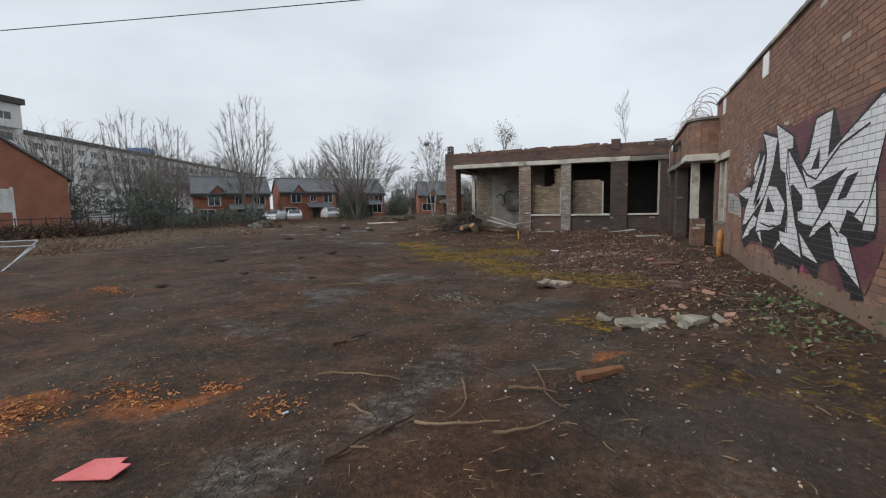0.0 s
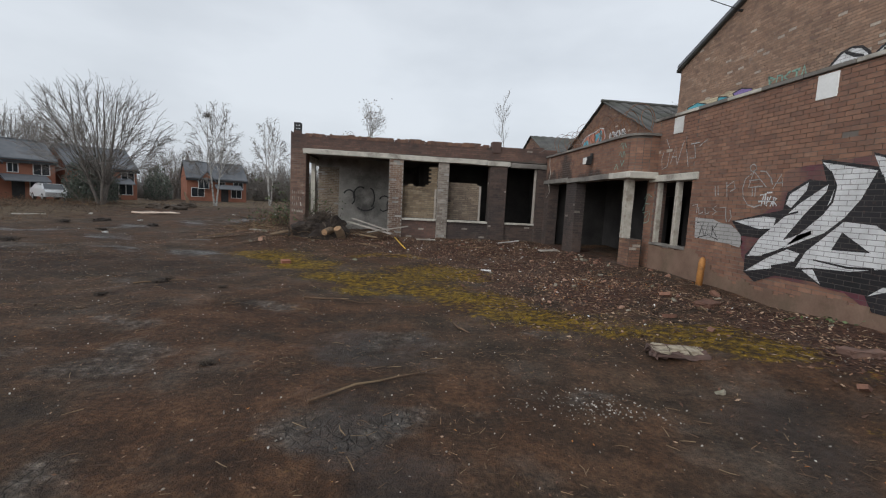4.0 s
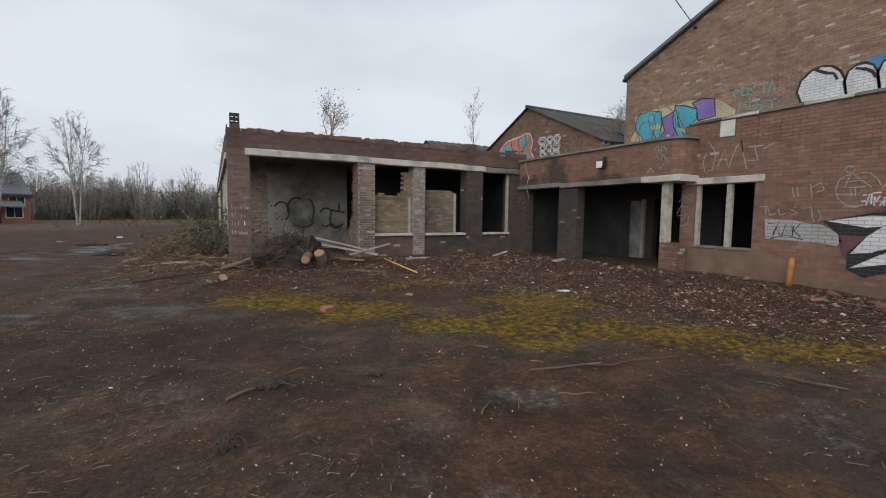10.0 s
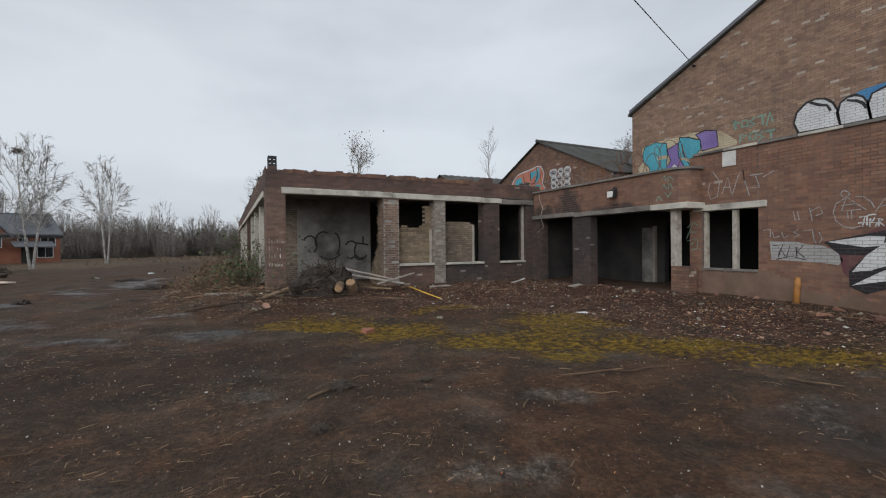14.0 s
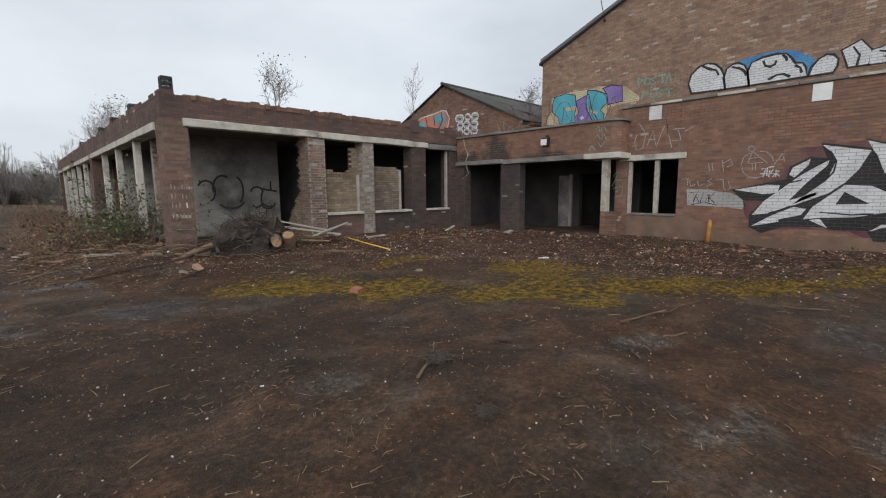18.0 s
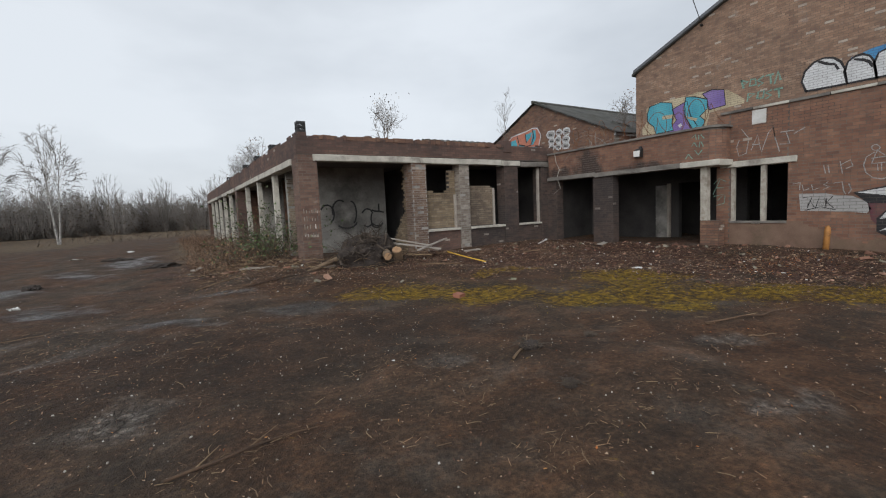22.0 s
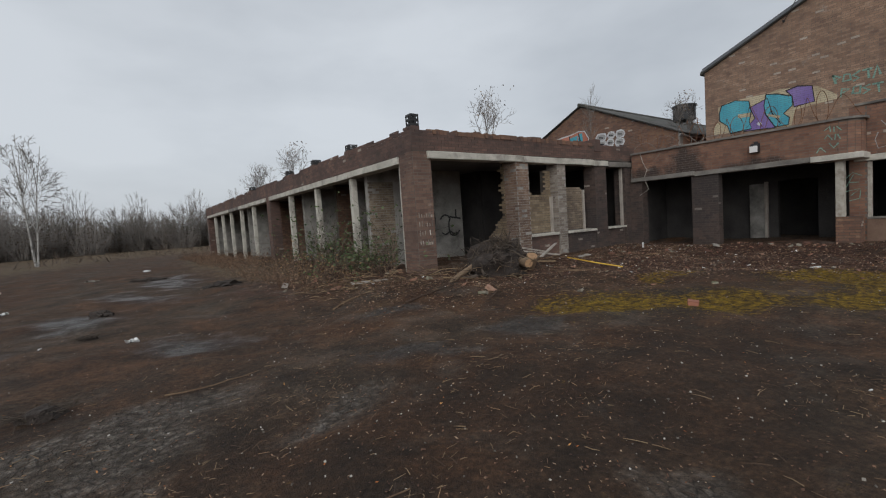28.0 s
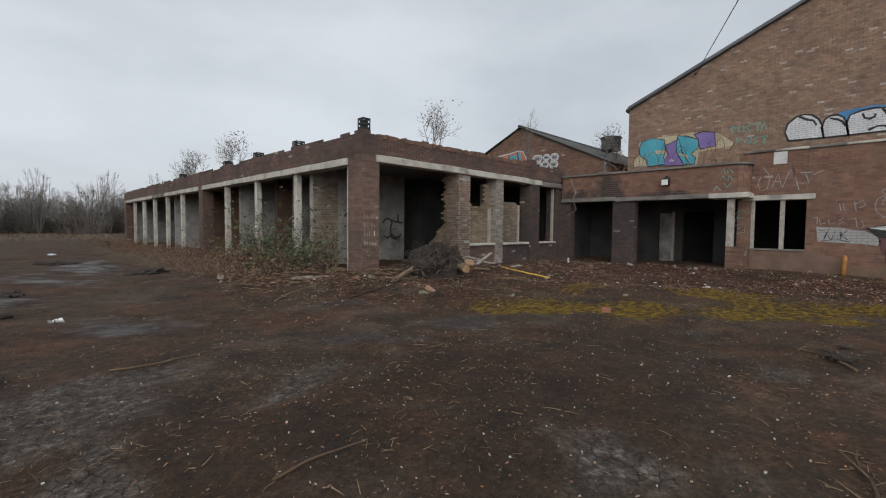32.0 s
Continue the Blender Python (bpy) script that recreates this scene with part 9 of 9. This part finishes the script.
CURLS = (
    [(-0.4, 0.24), (-0.33, 0.34), (-0.2, 0.4), (-0.06, 0.36), (0.0, 0.28)], [(0.0, 0.34), (0.12, 0.3), (0.3, 0.28), (0.5, 0.24)],
    arc(0.12, -0.02, 0.17, 0.34, 120, 235), arc(0.17, -0.1, 0.26, 0.24, 225, 345), [(0.3, 0.58), (0.29, 0.42), (0.3, 0.28)],
    arc(-0.82, 0.28, 0.19, 0.42, 95, -70), arc(-1.02, 0.0, 0.42, 0.3, 215, 340), arc(-1.25, 0.35, 0.3, 0.4, 60, 200), arc(-1.75, 0.25, 0.26, 0.34, -60, 150),
    [(-0.36, -0.22), (-0.22, -0.3), (-0.08, -0.24), (0.0, -0.17)], [(0.0, -0.17), (0.1, -0.26), (0.24, -0.28), (0.32, -0.24)])
for k, line in enumerate(CURLS):
    m = Mesh()
    for (u0, z0), (u1, z1) in zip(line, line[1:]):
        d = Vector((u1 - u0, z1 - z0)).normalized().orthogonal() * 0.03
        m.v += [(u0 - d.x, 0, z0 - d.y), (u0 + d.x, 0, z0 + d.y)] + ([(u1 - d.x, 0, z1 - d.y), (u1 + d.x, 0, z1 + d.y)] if (u1, z1) == line[-1] else [])
    m.f = [(2 * i, 2 * i + 2, 2 * i + 3, 2 * i + 1) for i in range(len(m.v) // 2 - 1)]
    part("sprayed_line", m, M_BLACK, inner)
bars = thing("faded_writing", (-6.6, WY - 0.012, 1.0), "rows of faded white painted writing on the corner pier", "writing")
rr = random.Random(66)
for row in range(4):
    for k in range(6):
        m = Mesh()
        u = -0.2 + k * 0.075
        h_ = rr.uniform(0.06, 0.14)
        m.poly([(u, 0, row * 0.22), (u + rr.uniform(0.012, 0.03), 0, row * 0.22), (u + 0.02, 0, row * 0.22 + h_), (u - 0.005, 0, row * 0.22 + h_)])
        part("painted_bar", m, M_CHIP, bars)


# ---- litter underfoot ----
def keep_off(x, y):
    return x > 3.3 and 6.8 < y or (x > -6.9 and y > 22.3) or (x > 2.6 and y > 15.2)


def scatter(name, spots, make, mat, label, seed):
    """Small loose pieces over (x, y, spread_x, spread_y, count) clouds, as one piece of litter."""
    rnd = random.Random(seed)
    m = Mesh()
    for cx, cy, sx, sy, count in spots:
        for k in range(count):
            x, y = rnd.gauss(cx, sx), rnd.gauss(cy, sy)
            if keep_off(x, y):
                continue
            make(m, rnd, x, y, level(x, y))
    ob = thing(name, (0, 0, 0), label, "litter", kind="stuff")
    part("pieces", m.data("pieces", mat, fix=False), None, ob, kind="stuff")


def leaf_piece(m, rnd, x, y, z):
    a, s = rnd.uniform(0, 6.28), rnd.uniform(0.012, 0.038)
    u, w = Vector((math.cos(a), math.sin(a), rnd.gauss(0, 0.25))) * s, Vector((-math.sin(a), math.cos(a), rnd.gauss(0, 0.25))) * s * 0.5
    c = Vector((x, y, z + 0.006 + rnd.uniform(0, 0.012)))
    m.poly([c - u, c + w, c + u, c - w])


def yard_leaf(m, rnd, x, y, z):
    a, s = rnd.uniform(0, 6.28), rnd.uniform(0.004, 0.015)
    u, w = Vector((math.cos(a), math.sin(a), rnd.gauss(0, 0.3))) * s, Vector((-math.sin(a), math.cos(a), rnd.gauss(0, 0.3))) * s * rnd.uniform(0.25, 0.7)
    c = Vector((x, y, z + 0.006 + rnd.uniform(0, 0.008)))
    m.poly([c - u, c + w, c + u, c - w])


def twig_piece(m, rnd, x, y, z):
    a, s = rnd.uniform(0, 6.28), rnd.uniform(0.03, 0.16)
    p = Vector((x, y, z + 0.008))
    q = p + Vector((math.cos(a), math.sin(a), rnd.uniform(-0.02, 0.1))) * s
    m.tube([p, p.lerp(q, 0.5) + Vector((rnd.gauss(0, 0.008), rnd.gauss(0, 0.008), 0.004)), q], [0.004, 0.0035, 0.002], 3, False)


def chip_piece(m, rnd, x, y, z):
    s, rot = rnd.uniform(0.006, 0.02), Euler((rnd.uniform(-0.5, 0.5), rnd.uniform(-0.5, 0.5), rnd.uniform(0, 3))).to_matrix()
    m.box((-s, -s * 0.3, -0.003), (s, s * 0.3, 0.003), rot, (x, y, z + 0.008))


def brush_piece(m, rnd, x, y, z):
    a, s = rnd.uniform(0, 6.28), rnd.uniform(0.2, 0.6)
    p = Vector((x, y, z + rnd.uniform(0.0, 0.25)))
    q = p + Vector((math.cos(a) * s, math.sin(a) * s, rnd.uniform(-0.15, 0.25) * s))
    q.z = max(q.z, z + 0.01)
    m.tube([p, p.lerp(q, 0.5) + Vector((0, 0, 0.03)), q], [0.008, 0.007, 0.003], 4, False)


def needle_piece(m, rnd, x, y, z):
    a, s = rnd.gauss(0.5, 0.9), rnd.uniform(0.015, 0.09)
    p = Vector((x, y, z + 0.006 + rnd.uniform(0, 0.012)))
    q = p + Vector((math.cos(a), math.sin(a), rnd.uniform(-0.05, 0.15))) * s
    r = rnd.uniform(0.0015, 0.0035)
    m.tube([p, q], [r, r * 0.6], 3, False)


def stone_piece(m, rnd, x, y, z):
    s = rnd.uniform(0.003, 0.009)
    rot = Euler((rnd.uniform(0, 3), rnd.uniform(0, 3), rnd.uniform(0, 3))).to_matrix()
    m.box((-s, -s * rnd.uniform(0.5, 1), -s * 0.5), (s, s * rnd.uniform(0.5, 1), s * 0.5), rot, (x, y, z + s * 0.3))


def rubble_piece(m, rnd, x, y, z):
    s = rnd.uniform(0.012, 0.055) if rnd.random() < 0.85 else rnd.uniform(0.05, 0.1)
    rot = Euler((rnd.uniform(-0.6, 0.6), rnd.uniform(-0.6, 0.6), rnd.uniform(0, 3))).to_matrix()
    m.box((-s, -s * rnd.uniform(0.4, 0.7), -s * 0.32), (s, s * rnd.uniform(0.4, 0.7), s * 0.32), rot, (x, y, z + s * 0.22))


def scrap_piece(m, rnd, x, y, z):
    s = rnd.uniform(0.01, 0.038)
    rot = Euler((rnd.uniform(-0.5, 0.5), rnd.uniform(-0.5, 0.5), rnd.uniform(0, 3))).to_matrix()
    m.box((-s, -s * rnd.uniform(0.3, 0.7), -0.006), (s, s * rnd.uniform(0.3, 0.7), 0.006), rot, (x, y, z + 0.01))


YARD = [(-1.5, 6, 3.0, 2.6, 1.0), (-4.5, 10.5, 3.2, 2.6, 1.0), (-8.5, 13, 3.0, 2.6, 1.0), (-11.5, 15.5, 2.6, 2.2, 1.2), (-12.5, 20, 3.4, 4, 0.7), (1, 5, 1.6, 1.4, 0.4)]
BANK = [(0.6, 16.4, 1.6, 1.9, 1.0), (0.9, 12.6, 1.2, 1.5, 0.7), (1.2, 19.6, 1.4, 0.9, 0.6), (-3.5, 20.2, 2.6, 0.8, 0.7), (-2.2, 18.2, 2.0, 1.0, 0.5), (-8.3, 23.6, 0.8, 2.2, 0.6), (2.3, 9.5, 0.6, 1.8, 0.4), (-6.5, 19.8, 1.4, 1.0, 0.4)]
share = lambda spots, n: [(a, b, c, d, int(n * w)) for a, b, c, d, w in spots]
scatter("leaf_litter", share(BANK, 6500), leaf_piece, M_LITTER, "brown leaf litter banked before the walls", 401)
scatter("leaf_litter", share(YARD, 4200), yard_leaf, M_LITTER, "scattered dead leaves over the yard", 402)
scatter("twig_litter", share(YARD, 190) + share(BANK, 1100), twig_piece, M_STICK, "scattered twigs over the yard", 403)
scatter("grit", share(YARD, 360) + share(BANK, 420), stone_piece, M_CHIP, "pale grit and plaster chips", 404)
rc = random.Random(77)
TWIGGY = [(rc.uniform(-13.5, -6.5), rc.uniform(10.5, 17.0), rc.uniform(0.15, 0.5), rc.uniform(0.12, 0.35), rc.randrange(25, 90)) for _ in range(26)] + [(rc.uniform(-4.5, 1.5), rc.uniform(3.5, 10.5), rc.uniform(0.12, 0.4), rc.uniform(0.1, 0.3), rc.randrange(15, 50)) for _ in range(22)]
scatter("twig_litter", TWIGGY, needle_piece, M_STICK, "clustered broken twigs on the soil", 411)
scatter("twig_litter", [(a, b, c * 1.3, d * 1.3, n_ // 7) for a, b, c, d, n_ in TWIGGY], needle_piece, M_CUT, "pale split twigs on the soil", 412)
scatter("brushwood", [(-5.7, 20.3, 0.8, 0.45, 170), (-7.6, 20.8, 0.7, 0.6, 80), (-8.4, 22.3, 0.6, 0.9, 120), (-4.2, 20.7, 0.7, 0.4, 70)], brush_piece, M_STICK, "heaped brushwood and broken sticks", 410)
scatter("brick_rubble", share(BANK, 22) + [(3.0, 17.4, 0.5, 1.2, 120), (-7.8, 23, 0.7, 1.0, 60), (1.8, 7.4, 0.5, 0.5, 30)], rubble_piece, M_BROKEN, "broken brick rubble along the walls", 405)
scatter("concrete_rubble", share(BANK, 10) + [(1.7, 7.2, 0.4, 0.3, 20), (3.0, 16.6, 0.4, 0.8, 30)], rubble_piece, M_STONE, "broken concrete rubble along the walls", 406)
scatter("white_scraps", share(BANK, 16) + share(YARD, 1) + [(1.6, 19.6, 1.2, 0.7, 26)], scrap_piece, M_TARP, "small white scraps among the leaves", 407)
scatter("white_gravel", [(-1.2, 8.33, 0.28, 0.1, 150), (-1.6, 8.5, 0.4, 0.25, 60), (-0.4, 4.2, 0.4, 0.4, 40), (1.2, 7.0, 0.5, 0.35, 30)], stone_piece, M_CHIP, "spilled white gravel on the wet asphalt", 413)
scatter("wood_chips", [(-2.75, 3.6, 0.24, 0.2, 330), (-2.22, 4.18, 0.24, 0.12, 170), (-1.85, 4.58, 0.12, 0.07, 80), (-1.05, 4.43, 0.13, 0.1, 80), (-6.6, 5.35, 0.35, 0.18, 260), (-8.9, 4.9, 0.4, 0.16, 160), (-7.7, 6.95, 0.35, 0.13, 130), (0.9, 13.2, 0.7, 0.6, 200)], chip_piece, M_ORCHIP, "pale splintered wood chips", 408)


scatter("orange_flecks", share(YARD, 150) + share(BANK, 120), yard_leaf, M_ORCHIP, "small orange wood flecks over the yard", 414)


def tuft_piece(m, rnd, x, y, z):
    for k in range(5):
        a = rnd.uniform(0, 6.28)
        b = Vector((x + rnd.gauss(0, 0.02), y + rnd.gauss(0, 0.02), z - 0.005))
        t = b + Vector((math.cos(a) * 0.02, math.sin(a) * 0.02, rnd.uniform(0.006, 0.018)))
        w = Vector((-math.sin(a), math.cos(a), 0)) * 0.004
        m.poly([b - w, b + w, t])


M_MOSS = rough_mat("yellow_moss", [(0.2, (0.1, 0.06, 0.01)), (0.6, (0.3, 0.2, 0.015)), (0.95, (0.48, 0.35, 0.04))], 3.0, 20.0, 0.9, 0.1, 0.003, vary=0.7)
scatter("moss_tufts", [(a, b, c * 0.5, d * 0.55, int(c * d * 1500)) for a, b, c, d, _ in MOSS[:8]] + [(MOSS[-1][0], MOSS[-1][1], 0.5, 0.3, 300)], tuft_piece, M_MOSS, "yellow-green moss tufts on the asphalt", 409)

# ---- single bricks of the near faces ----
unit = {}
for parent, lo, hi, mat in PIECES:
    size = tuple(round(hi[i] - lo[i], 2) for i in range(3))
    key = (*size, mat.name)
    if key not in unit:
        mm = worn_box(tuple(-s / 2 for s in size), tuple(s / 2 for s in size), 0)
        unit[key] = mm.data("brick", mat)
    c = [(lo[i] + hi[i]) / 2 for i in range(3)]
    ob = new("brick", unit[key])
    ob.parent = parent
    ob.matrix_parent_inverse = parent.matrix_basis.inverted()
    ob.matrix_basis = Matrix.Translation(c)
